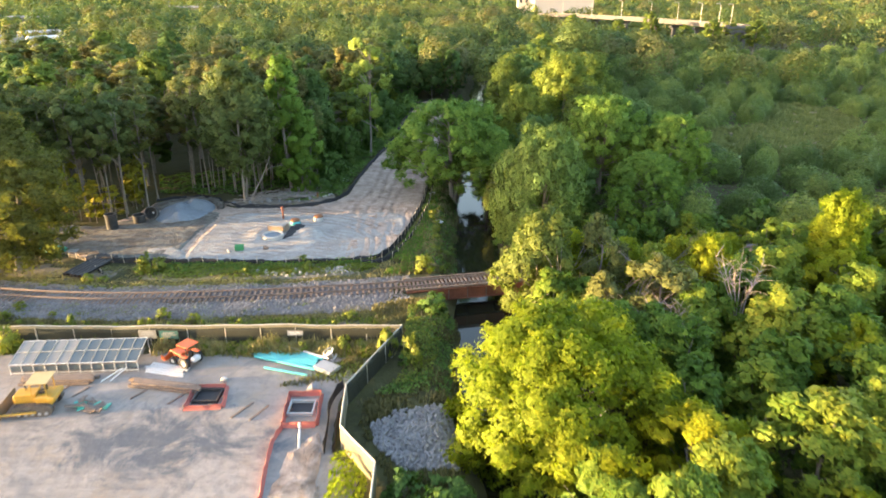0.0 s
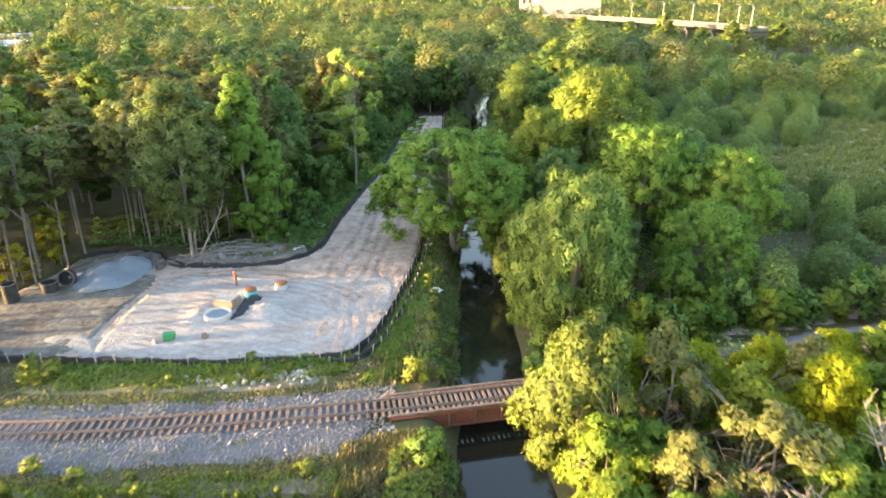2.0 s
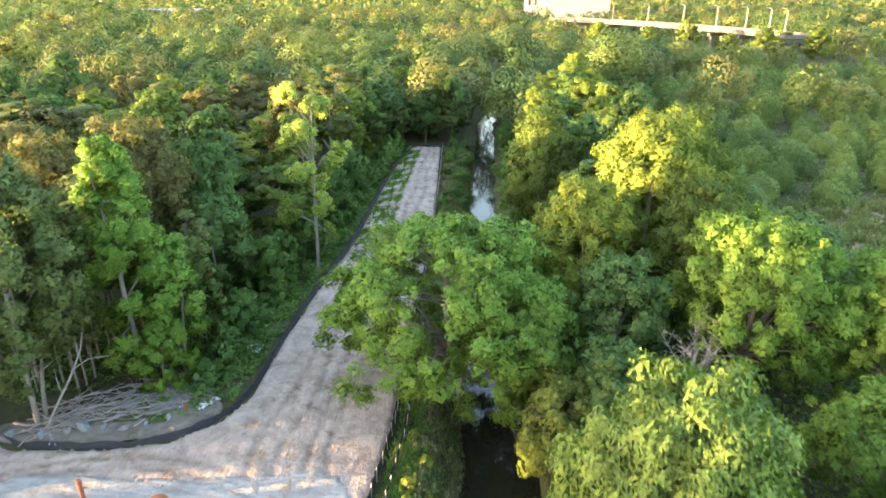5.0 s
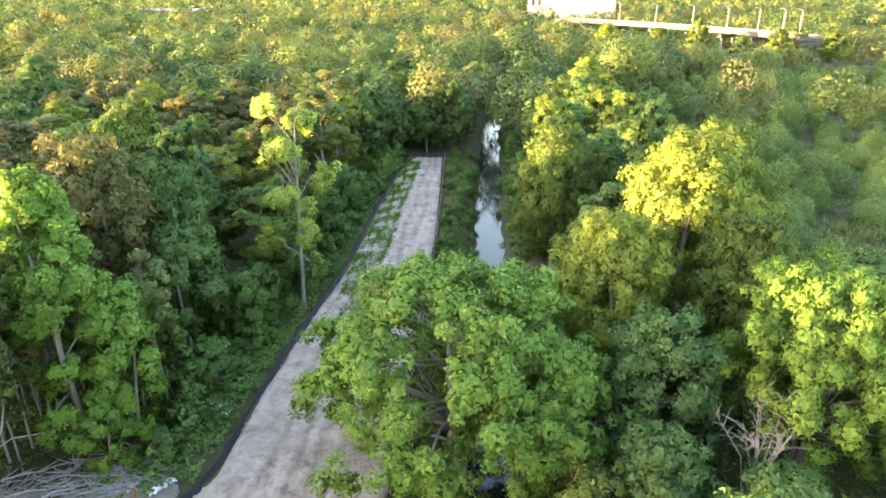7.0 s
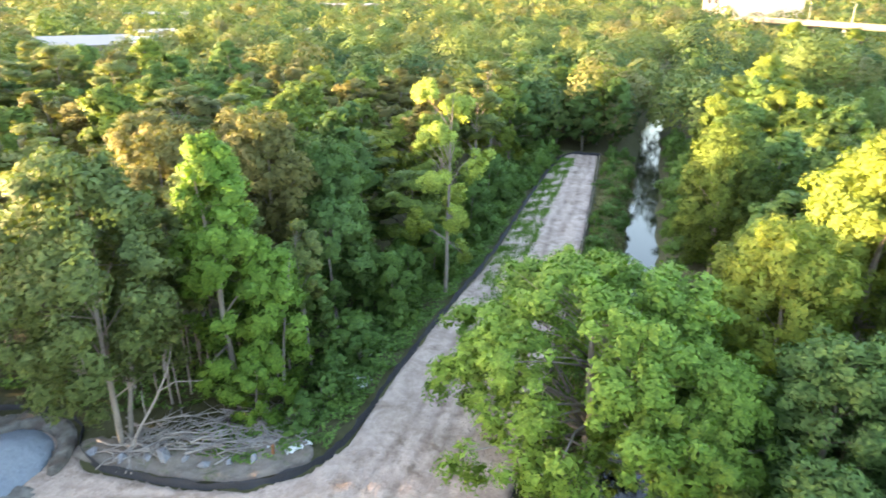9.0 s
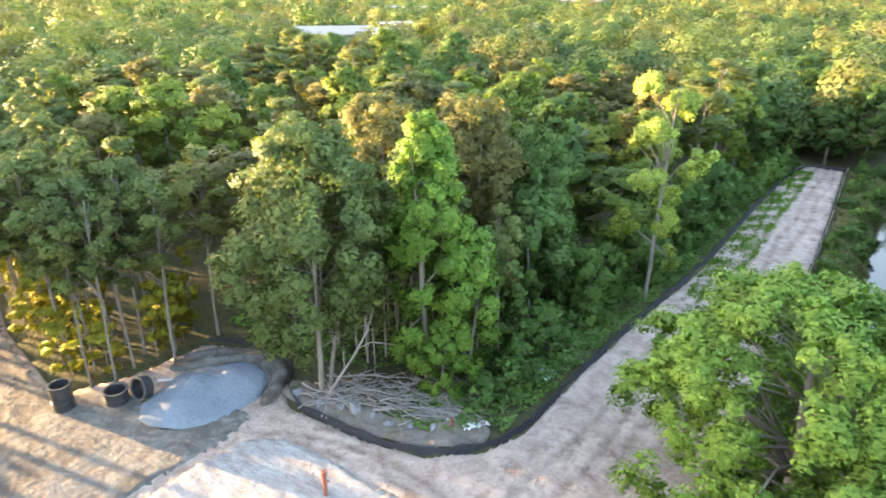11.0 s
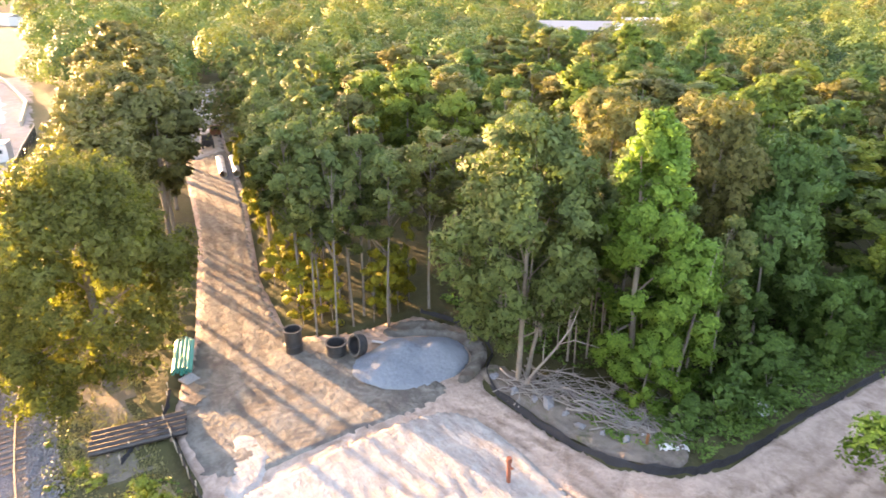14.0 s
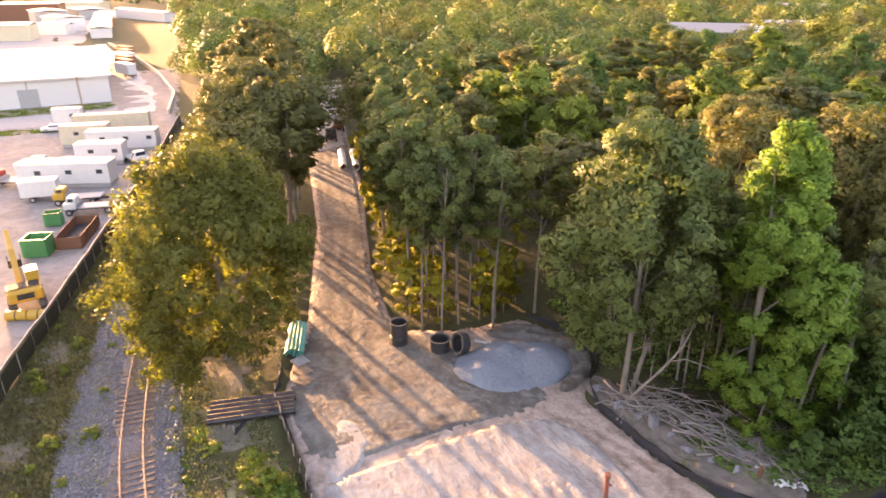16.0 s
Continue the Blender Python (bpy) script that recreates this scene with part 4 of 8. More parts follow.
G_EDGE, G_EAST, G_SE, G_MARSH, G_ROW = "trees at the wood's edge", "trees along the creek", "young trees by the bridge", "willow thicket in the marsh", "trees between road and railway"
KEY = [
    ("broad", -28.0, 88.2, 19.5, 6.0, "tall many-stemmed tree with pale trunks at the sand's edge", G_EDGE),
    ("tower", -22.7, 93.9, 20.4, 3.8, "narrow tree wrapped in bright green climbers", G_EDGE),
    ("climber", -20.2, 95.4, 12.8, 3.2, "leafy bright green tree hung with climbers", G_EDGE),
    ("climber", -20.8, 92.6, 6.2, 1.8, "bright green climber mound at the tree's foot", G_EDGE),
    ("sparse", -12.9, 114.8, 21.6, 4.0, "half-bare pale tree with tufts of yellow-green leaves", G_EDGE),
    ("edge", -41.5, 81.0, 15.6, 2.2, "slender birch-like tree with a white stem", G_EDGE),
    ("edge", -41.0, 89.8, 16.0, 2.8, "slender forked tree with grey stems", G_EDGE),
    ("edge", -40.4, 85.2, 15.5, 2.6, "slender tree with a bare lower stem", G_EDGE),
    ("edge", -46.0, 80.2, 17.4, 2.7, "slender tree with a bare lower stem", G_EDGE),
    ("edge", -51.3, 81.4, 17.0, 2.8, "slender tree with a bare lower stem", G_EDGE),
    ("edge", -44.0, 86.0, 17.0, 2.8, "slender tree with a bare lower stem", G_EDGE),
    ("edge", -34.5, 92.5, 17.0, 2.9, "slender tree with a bare lower stem", G_EDGE),
    ("edge", -37.5, 95.0, 17.5, 3.0, "slender tree with a bare lower stem", G_EDGE),
    ("edge", -31.0, 93.5, 16.0, 2.8, "slender tree with a bare lower stem", G_EDGE),
    ("edge", -26.0, 96.5, 16.5, 2.8, "slender tree with a bare lower stem", G_EDGE),
    ("deep", -21.0, 101.0, 10.0, 3.0, "leafy tree hung with creepers", G_EDGE),
    ("deep", -20.4, 106.0, 12.0, 3.4, "leafy tree hung with creepers", G_EDGE),
    ("deep_fine", -22.0, 110.0, 15.5, 4.8, "dense dark green tree above creepers", G_EDGE),
    ("pine_fine", -30.5, 112.0, 17.6, 4.8, "rounded pine with brownish needles", G_EDGE),
    ("pine_fine", -38.5, 108.5, 17.4, 4.8, "rounded pine with brownish needles", G_EDGE),
    ("pine_fine", -26.0, 106.5, 18.4, 4.4, "rounded pine with brownish needles", G_EDGE),
    ("pine_fine", -33.5, 103.5, 17.6, 4.4, "rounded pine with brownish needles", G_EDGE),
    ("spread", 1.4, 94.0, 14.4, 10.6, "spreading tree that leans over the sand track", G_EAST),
    ("spread", 6.6, 91.6, 12.4, 6.6, "leafy tree that leans over the creek", G_EAST),
    ("deep_fine", 13.6, 92.6, 11.5, 5.2, "dense green tree on the creek bank", G_EAST),
    ("deep_fine", 11.4, 85.4, 8.4, 4.0, "dense green tree on the creek bank", G_EAST),
    ("willow", 11.7, 73.5, 13.6, 6.6, "drooping grey-green willow over the creek", G_EAST),
    ("deep_fine", 17.2, 83.4, 7.2, 4.4, "dense green tree on the creek bank", G_EAST),
    ("spread", 22.8, 92.0, 14.0, 7.4, "large round-crowned green tree", G_EAST),
    ("oak_fine", 25.5, 117.0, 17.4, 6.4, "large round-crowned tree with sunlit top", G_EAST),
    ("oak_fine", 19.6, 107.8, 18.2, 7.4, "large round-crowned tree with sunlit top", G_EAST),
    ("oak_fine", 12.6, 100.5, 14.5, 5.4, "leafy tree on the creek bank", G_EAST),
    ("oak_fine", 12.0, 124.0, 15.8, 5.4, "leafy tree on the creek bank", G_EAST),
    ("deep_fine", 28.0, 97.5, 12.5, 6.4, "dense green tree behind the creek", G_EAST),
    ("spread", 25.5, 79.0, 9.2, 5.6, "dense green tree behind the creek", G_EAST),
    ("spread", 31.8, 89.6, 12.0, 6.2, "dense green tree behind the creek", G_EAST),
    ("low", 20.8, 73.5, 6.6, 2.7, "small round bright green tree", G_EAST),
    ("dull", 8.4, 84.6, 7.2, 3.2, "yellow-green young tree on the water's edge", G_EAST),
    ("sunlit", 7.7, 36.7, 11.0, 9.0, "sunlit yellow-green tree by the bridge", G_SE),
    ("dull", 8.9, 54.8, 10.4, 4.2, "dull yellow-green tree by the bridge", G_SE),
    ("tan", 14.6, 55.6, 9.2, 3.2, "pale tan tree in bud", G_SE),
    ("low", 23.2, 38.6, 6.6, 3.6, "young mid-green tree in a thicket", G_SE),
    ("low", 20.8, 36.2, 6.0, 3.4, "young mid-green tree in a thicket", G_SE),
    ("fresh", 24.2, 54.6, 7.6, 3.0, "young yellow-green tree in sun", G_SE),
    ("low", 19.6, 55.4, 6.6, 3.0, "young mid-green tree in a thicket", G_SE),
    ("low", 21.5, 30.0, 7.6, 4.2, "young mid-green tree in a thicket", G_SE),
    ("low", 24.5, 41.5, 8.4, 4.0, "young mid-green tree in a thicket", G_SE),
    ("tan", 18.0, 48.6, 8.2, 3.9, "sunlit tan-yellow tree in bud", G_SE),
    ("tan", 13.4, 47.6, 7.0, 3.0, "sunlit tan-yellow tree in bud", G_SE),
    ("low", 15.0, 27.5, 6.4, 3.6, "young mid-green tree in a thicket", G_SE),
    ("low", 29.0, 52.5, 7.4, 3.6, "young mid-green tree in a thicket", G_SE),
    ("low", 21.0, 47.5, 6.2, 3.4, "young mid-green tree in a thicket", G_SE),
    ("fresh", 37.5, 58.0, 10.5, 3.8, "sunlit yellow-green tree beside the trail", G_SE),
    ("fresh", 12.6, 58.6, 6.4, 3.2, "young yellow-green tree by the bridge end", G_SE),
    ("fresh", 18.0, 59.8, 5.2, 3.0, "young yellow-green tree by the bridge end", G_SE),
    ("fresh", 23.5, 61.4, 4.8, 2.8, "young yellow-green tree by the bridge end", G_SE),
    ("fresh", 29.5, 63.0, 4.6, 2.8, "young yellow-green tree by the bridge end", G_SE),
    ("low", 34.0, 63.0, 6.0, 3.2, "young mid-green tree in a thicket", G_SE),
    ("tan", 25.5, 58.6, 6.4, 3.0, "pale tan tree in bud by the trail", G_SE),
    ("low", 9.0, 46.5, 5.5, 3.0, "young mid-green tree in a thicket", G_SE),
    ("low", 30.5, 45.0, 7.0, 3.6, "young mid-green tree in a thicket", G_SE),
    ("low", 9.5, 30.0, 5.0, 3.2, "young mid-green tree in a thicket", G_SE),
    ("low", 16.0, 35.5, 6.0, 3.6, "young mid-green tree in a thicket", G_SE),
    ("low", 8.0, 22.0, 5.0, 3.4, "young mid-green tree in a thicket", G_SE),
    ("low", 28.0, 36.0, 7.0, 3.6, "young mid-green tree in a thicket", G_SE),
    ("low", 35.0, 49.0, 7.0, 3.6, "young mid-green tree in a thicket", G_SE),
    ("row_oak", -45.9, 64.7, 16.6, 7.8, "big dense oak between the road and the rails", G_ROW),
    ("pine_fine", -54.6, 68.2, 16.8, 5.0, "tall pine with rounded olive-brown crown by the rails", G_ROW),
    ("pine_fine", -60.5, 69.8, 17.6, 5.0, "tall pine with rounded olive-brown crown by the rails", G_ROW),
    ("pine_fine", -66.5, 70.4, 18.2, 4.6, "tall pine with rounded olive-brown crown by the rails", G_ROW),
    ("pine_fine", -72.5, 73.4, 18.6, 4.8, "tall pine with rounded olive-brown crown by the rails", G_ROW),
    ("pine_fine", -78.5, 74.0, 18.4, 4.6, "tall pine with rounded olive-brown crown by the rails", G_ROW),
]
PLANTED = []
for sort, x, y, hh, rr, lab, grp in KEY:
    plant(sort, x, y, hh, rr, lab, group=grp)
    PLANTED.append((x, y, rr * (0.35 if sort == "edge" else 1.0)))


def scatter(poly, gap, count, seed, clear=()):
    """Places inside an outline, at least a gap apart and off what stands there."""
    r = random.Random(seed)
    xs, ys = [p[0] for p in poly], [p[1] for p in poly]
    got = []
    for _ in range(count * 14):
        if len(got) >= count:
            break
        x, y = r.uniform(min(xs), max(xs)), r.uniform(min(ys), max(ys))
        if not inside([x], [y], poly)[0] or any(inside([x], [y], c)[0] for c in clear):
            continue
        if any((x - a) ** 2 + (y - b) ** 2 < (gap * 0.5 + q * 0.62) ** 2 for a, b, q in PLANTED):
            continue
        PLANTED.append((x, y, gap * 0.9))
        got.append((x, y))
    return got


CLEARING = [(42, 112), (60, 106), (84, 118), (98, 160), (88, 172), (66, 140), (48, 138)]
WEST = [(-47, 84), (-57, 85.5), (-84, 95), (-110, 103), (-110, 175), (-12, 175), (-13.5, 150), (-15, 128), (-19, 113), (-24, 100), (-32, 95), (-43, 93)]
r = random.Random(21)
ROADSIDE = [(-42, 79.6), (-56, 82), (-84, 91.5), (-112, 100), (-112, 106), (-84, 98), (-58, 88.5), (-46, 86), (-42, 88)]
for x, y in scatter(ROADSIDE, 1.4, 84, 30):
    plant("edge", x, y, r.uniform(13.5, 18), r.uniform(1.8, 2.8), r.choice(["slender pale-stemmed tree along the road", "thin tree with a long bare stem"]), group=G_EDGE)
for x, y in scatter([(-43.5, 78.9), (-56, 81.4), (-70, 86), (-70, 90), (-57, 86), (-46, 84), (-42, 87.5)], 0.9, 50, 28):
    plant("sapling", x, y, r.uniform(4.0, 9.0), r.uniform(1.0, 1.8), "sunlit yellow-green sapling under taller trees", category="sapling", group=G_EDGE)
for x, y in scatter([(-44.3, 78.6), (-42.2, 81.5), (-41.3, 88.4), (-43.5, 89.5), (-45.5, 84), (-47.5, 80.6)], 0.9, 13, 27):
    plant("sapling", x, y, r.uniform(3.0, 8.5), r.uniform(0.9, 1.9), "sunlit yellow-green sapling at the sand's edge", category="sapling", group=G_EDGE)
STEMS = [(-37, 92), (-30, 90.6), (-21, 95.6), (-19, 99), (-24, 102), (-36, 99)]
for x, y in scatter(STEMS, 0.8, 26, 29):
    plant("edge", x, y, r.uniform(10, 15), r.uniform(1.5, 2.2), "thin tree with a long bare stem", group=G_EDGE)
for x, y in scatter(WEST, 5.7, 200, 31):
    sort = r.choices(["oak", "deep", "pine", "edge"], [4, 3, 3, 2])[0]
    wide = r.uniform(3.9, 5.6)
    if x < -40 and y < np.interp(x, [-110, -84, -57, -47], [113, 105, 96, 94]):
        sort, wide = r.choice(["edge", "edge", "pine"]), r.uniform(2.4, 3.4)
    plant(sort, x, y, min(18.0, max(10.5, r.gauss(14.0, 2.0))), wide, {"oak": "mid-green broadleaf tree of the wood", "deep": "dark green broadleaf tree of the wood", "pine": "tall pine with olive-brown needles", "edge": "slender pale-stemmed tree of the wood"}[sort])
ROW = [(-150, 90.5), (-120, 81.0), (-100, 78.4), (-79, 72.6), (-66, 68.6), (-53, 64.4), (-51, 71), (-60, 74.6), (-70, 78.2), (-94, 83.4), (-120, 89.0), (-137, 93.0)]
for x, y in scatter(ROW, 3.2, 60, 32):
    plant("pine", x, y, r.uniform(16.5, 19.5), r.uniform(3.4, 4.8), "tall pine with olive-brown needles beside the road", group=G_ROW)
EASTBANK = [(10, 66), (22, 69), (33, 74), (30, 90), (27, 104), (26, 120), (27, 150), (28, 190), (18, 175), (15, 150), (14, 128), (10.5, 106), (9, 90)]
for x, y in scatter(EASTBANK, 4.6, 80, 33, [[(8, 62), (40, 62), (40, 99), (8, 99)]]):
    sort = r.choice(["oak", "deep", "oak"]) + ("_fine" if math.hypot(x, y - 60) < 52 else "")
    plant(sort, x, y, r.uniform(11.5, 14.5) + max(0, x - 14) * (0.2 if y > 104 else 0.0), r.uniform(4.0, 5.6), "leafy tree near the creek with a sunlit top", group=G_EAST)
for x, y, h, w in ((52.9, 283, 18.0, 5.5), (60, 300, 13.5, 5.0), (97, 322, 18.0, 5.0), (84, 330, 14.0, 5.5), (118, 300, 15.0, 6.0), (127, 306, 14.0, 5.5), (109, 310, 12.5, 5.0), (135, 296, 15.5, 6.0), (45, 250, 14.0, 5.5), (70, 345, 13.0, 5.0)):
    plant("oak", x, y, h, w, "tall leafy tree before the overpass", group="trees before the overpass")
MARSH = [(30, 74), (44, 74), (120, 96), (140, 190), (33, 190), (31.5, 150), (31, 122), (31.5, 102), (33, 92)]
for x, y in scatter(MARSH, 5.7, 240, 34, [CLEARING]):
    plant("marsh", x, y, r.uniform(3.6, 6.4), r.uniform(2.7, 4.2), "round grey-green willow bush in the marsh", "willow_bush", "bush", G_MARSH)
FAR_MARSH = [(34, 192), (140, 192), (215, 300), (150, 290), (66, 262)]
for x, y in scatter(FAR_MARSH, 6.8, 130, 57):
    plant("marsh_far", x, y, r.uniform(4.4, 7.5), r.uniform(3.0, 4.6), "round grey-green willow bush in the marsh", "willow_bush", "bush", G_MARSH)
SOUTHEAST = [(7, 14), (46, 14), (60, 66), (40, 68), (24, 62), (12, 58), (8, 48)]
for x, y in scatter(SOUTHEAST, 2.7, 90, 35):
    plant(r.choice(["low", "low", "low", "low", "fresh_mid"]), x, y, r.uniform(4.5, 7.5), r.uniform(2.8, 3.8), "young leafy tree in a thicket", group=G_SE)
for x, y in scatter([(-16, 177), (3, 177.5), (4.5, 190), (7, 215), (-20, 215)], 4.0, 40, 41):
    plant(r.choice(["oak", "deep"]), x, y, r.uniform(8, 14), r.uniform(3.4, 4.6), "leafy tree closing the end of the sand track")
for x, y in scatter([(8.4, 104), (9.5, 130), (10.6, 160), (13, 185), (17, 185), (14.5, 150), (13.5, 128), (12, 106)], 2.2, 40, 42):
    plant("bush", x, y, r.uniform(1.5, 4.5), r.uniform(1.4, 2.4), "leafy bush on the east bank", "bush", "bush", "bushes on the creek bank")
# thicket of bushes at the wood's edge and on the creek banks
CREEPERS = [(-22, 97), (-18.0, 94.0), (-16.8, 100), (-15.8, 111), (-14.0, 122), (-12.6, 140), (-11.5, 150), (-15, 150), (-18, 124), (-21, 110), (-26, 101)]
for x, y in scatter(CREEPERS, 1.7, 40, 59):
    plant("creeper", x, y, r.uniform(3.6, 8.5), r.uniform(1.7, 2.9), "tall mound of green creepers over young trees", "creeper_mound", "thicket", "creeper mounds at the wood's edge")
THICKET = [(-21, 94), (-17.4, 92.6), (-16.2, 99), (-15.0, 110), (-12.8, 122), (-10.6, 146), (-7.2, 174), (-13, 174), (-15, 140), (-18, 112), (-24, 99)]
for x, y in scatter(THICKET, 1.3, 170, 36):
    plant("bush", x, y, r.uniform(1.2, 3.4), r.uniform(1.1, 2.0), "low green bush of creepers", "bush", "bush", "bushes at the wood's edge")
FRINGE = [(-44, 78.9), (-56, 81.4), (-83, 90.8), (-110, 98.5), (-110, 102), (-83, 94.5), (-57, 85), (-46, 83)]
for x, y in scatter(FRINGE, 1.3, 70, 37):
    plant("sunbush", x, y, r.choice([r.uniform(1.2, 2.6), r.uniform(3.0, 6.5)]), r.uniform(0.8, 1.6), "sunlit bush under the slender trees", "bush", "bush", "bushes at the wood's edge")
for bank, seed in (([(-1.2, 98), (1.6, 96), (3.0, 120), (4.2, 150), (6.0, 178), (1.5, 178), (0.6, 140)], 38), ([(7.2, 62.5), (10, 64), (10.5, 72), (9, 90), (9.5, 110), (7.6, 104), (7.4, 80)], 39), ([(-2, 57), (1.4, 57), (1.4, 41.5), (-2.4, 41), (-3, 46)], 40), ([(-2.6, 31.6), (2.0, 31.6), (3.4, 14), (-2.6, 14)], 43)):
    for x, y in scatter(bank, 1.5, 2 if seed == 40 else 34, seed):
        plant("bush", x, y, r.uniform(0.7, 2.2), r.uniform(0.8, 1.5), "low bush on the creek bank", "bush", "bush", "bushes on the creek bank")

# far woods, one sheet of many small crowns
def spot(x, y, a, b):
    return [(x - a, y - b), (x + a, y - b), (x + a, y + b), (x - a, y + b)]


FAR_CLEAR = [[(-150, 72), (-150, 97), (-137, 97), (-72, 77), (-50, 71), (-50, 58), (-80, 62)], FAR_MARSH, YARD_EDGE, SAND_EDGE, spot(-184, 262, 17, 15), spot(-172, 250, 12, 9), spot(-172, 292, 9, 8), spot(-215, 596, 26, 16), spot(92, 545, 30, 40), [(58, 446), (76, 446), (122, 366), (140, 300), (122, 296), (106, 358)], spot(-118, 328, 10, 9), spot(-150, 259, 9, 9), [(-150, 40), (-150, 80), (-180, 83), (-205, 85), (-245, 89), (-322, 97), (-455, 110), (-640, 128), (-760, 100), (-760, -80), (-150, -80)]]


LOW = [[(50, 250), (80, 250), (150, 280), (150, 330), (110, 420), (70, 440), (60, 400)], [(-90, 165), (-120, 160), (-185, 245), (-160, 262)]]


def far_woods(name, r0, r1, trees, per, size, crown, seed, label):
    g = np.random.default_rng(seed)
    az = g.uniform(radians(-44), radians(108), trees * 3)
    d = np.sqrt(g.uniform(r0 ** 2, r1 ** 2, trees * 3))
    x, y = -d * np.sin(az), 60 + d * np.cos(az)
    ok = ~(inside(x, y, WEST) | inside(x, y, ROW) | inside(x, y, MARSH) | inside(x, y, EASTBANK))
    for c in FAR_CLEAR:
        ok &= ~inside(x, y, c)
    ok &= np.abs(x - creek_x(y)) > np.where(y < 180, 5.0, np.where(y < 330, 3.4, 0.0))
    ok &= ~((np.abs(y - track_y(x)) < 6) & (x > -150) & (x < 60)) & ~((x > -12) & (x < 12) & (y < 178))
    ok &= (y > 62) | (np.abs(x) > 60)
    x, y = x[ok][:trees], y[ok][:trees]
    n = len(x)
    emergent = g.uniform(size=n) < 0.3
    h = np.clip(g.normal(11.6, 1.5, n), 7, 15) + np.where(emergent, 3.2, 0.0)
    for c in LOW:
        h = np.where(inside(x, y, c), np.minimum(h, 9.0), h)
    rad = crown * np.clip(g.lognormal(-0.12, 0.28, n), 0.5, 1.6) * np.where(emergent, 1.15, 1.0)
    h = h * np.clip(0.86 + 0.14 * rad / crown, 0.8, 1.2)
    z0 = land(x, y)
    t = np.repeat(np.arange(n), np.maximum(8, per * (rad / crown) ** 1.7 * 0.92).astype(int))
    m = len(t)
    # each crown is a cluster of rounded heads, the leaves on their skins
    heads = g.normal(size=(n, 12, 3))
    heads[:, :, 2] = np.abs(heads[:, :, 2]) * 1.1 - 0.25
    heads /= np.linalg.norm(heads, axis=2, keepdims=True)
    heads[:, 0] = (0, 0, 1)
    wide = rad[:, None] * g.uniform(0.34, 0.56, (n, 12))
    pick = g.integers(0, 12, m)
    dv = g.normal(size=(m, 3))
    dv /= np.linalg.norm(dv, axis=1, keepdims=True)
    dv = dv + heads[t, pick] * 0.45
    dv /= np.linalg.norm(dv, axis=1, keepdims=True)
    tall = np.minimum(h * 0.5, rad * 1.4)
    p = np.c_[x[t], y[t], z0[t] + (h - tall)[t]] + heads[t, pick] * np.c_[rad[t], rad[t], tall[t]] * 0.56 + dv * (wide[t, pick] * g.uniform(0.94, 1.05, m))[:, None]
    ln = size * g.uniform(0.6, 1.4, m)
    facing = dv * 0.45 + heads[t, pick] * 1.35 + g.normal(size=(m, 3)) * 0.12
    v, f = kites(p, dv + g.normal(size=(m, 3)) * 0.16, g.normal(size=(m, 3)), ln, ln * 0.95, facing)
    ob = raw(name, v, f, LEAF_FAR)
    soft_normals(ob.data, facing)
    tone = ob.data.attributes.new("tone", "FLOAT", "POINT")
    tone.data.foreach_set("value", np.repeat(g.beta(1.2, 1.3, n)[t], 3).astype(np.float32))
    return tagged(ob, label, "woods", kind="stuff")


far_woods("woods", 100, 260, 880, 1050, 0.52, 5.6, 61, "sunlit mixed woods behind the site")
far_woods("woods", 260, 620, 2900, 330, 0.86, 6.0, 62, "far woods in evening sun")
far_woods("woods", 620, 1700, 6000, 52, 2.4, 7.5, 63, "woods toward the horizon")


def blades(name, poly, count, tall, mat, seed, label, clear=(), wide=0.09, per=5):
    """Tufts of grass and weed stems over a patch of ground."""
    g = np.random.default_rng(seed)
    xs, ys = [p[0] for p in poly], [p[1] for p in poly]
    x, y = g.uniform(min(xs), max(xs), count * 4), g.uniform(min(ys), max(ys), count * 4)
    ok = inside(x, y, poly) & (wave(x, y, 0.55, seed) + g.uniform(-0.5, 0.5, len(x)) > -0.25)
    for cl in clear:
        ok &= ~inside(x, y, cl)
    x, y = x[ok][:count], y[ok][:count]
    t = np.repeat(np.arange(len(x)), per)
    m = len(t)
    ang = g.uniform(0, 2 * np.pi, m)
    h = tall * g.uniform(0.4, 1.3, m) * (1 + 0.5 * wave(x, y, 0.9, 1.0))[t]
    bx, by = x[t] + g.normal(0, 0.16, m), y[t] + g.normal(0, 0.16, m)
    bz = land(bx, by)
    w = wide * g.uniform(0.6, 1.5, m)
    lean = g.uniform(0.1, 0.6, m) * h
    dx, dy = np.cos(ang), np.sin(ang)
    v = np.stack([np.c_[bx - dy * w, by + dx * w, bz], np.c_[bx + dy * w, by - dx * w, bz], np.c_[bx + dx * lean, by + dy * lean, bz + h]], 1).reshape(-1, 3)
    return tagged(raw(name, v, np.arange(m * 3).reshape(-1, 3), mat), label, "grass", kind="stuff")


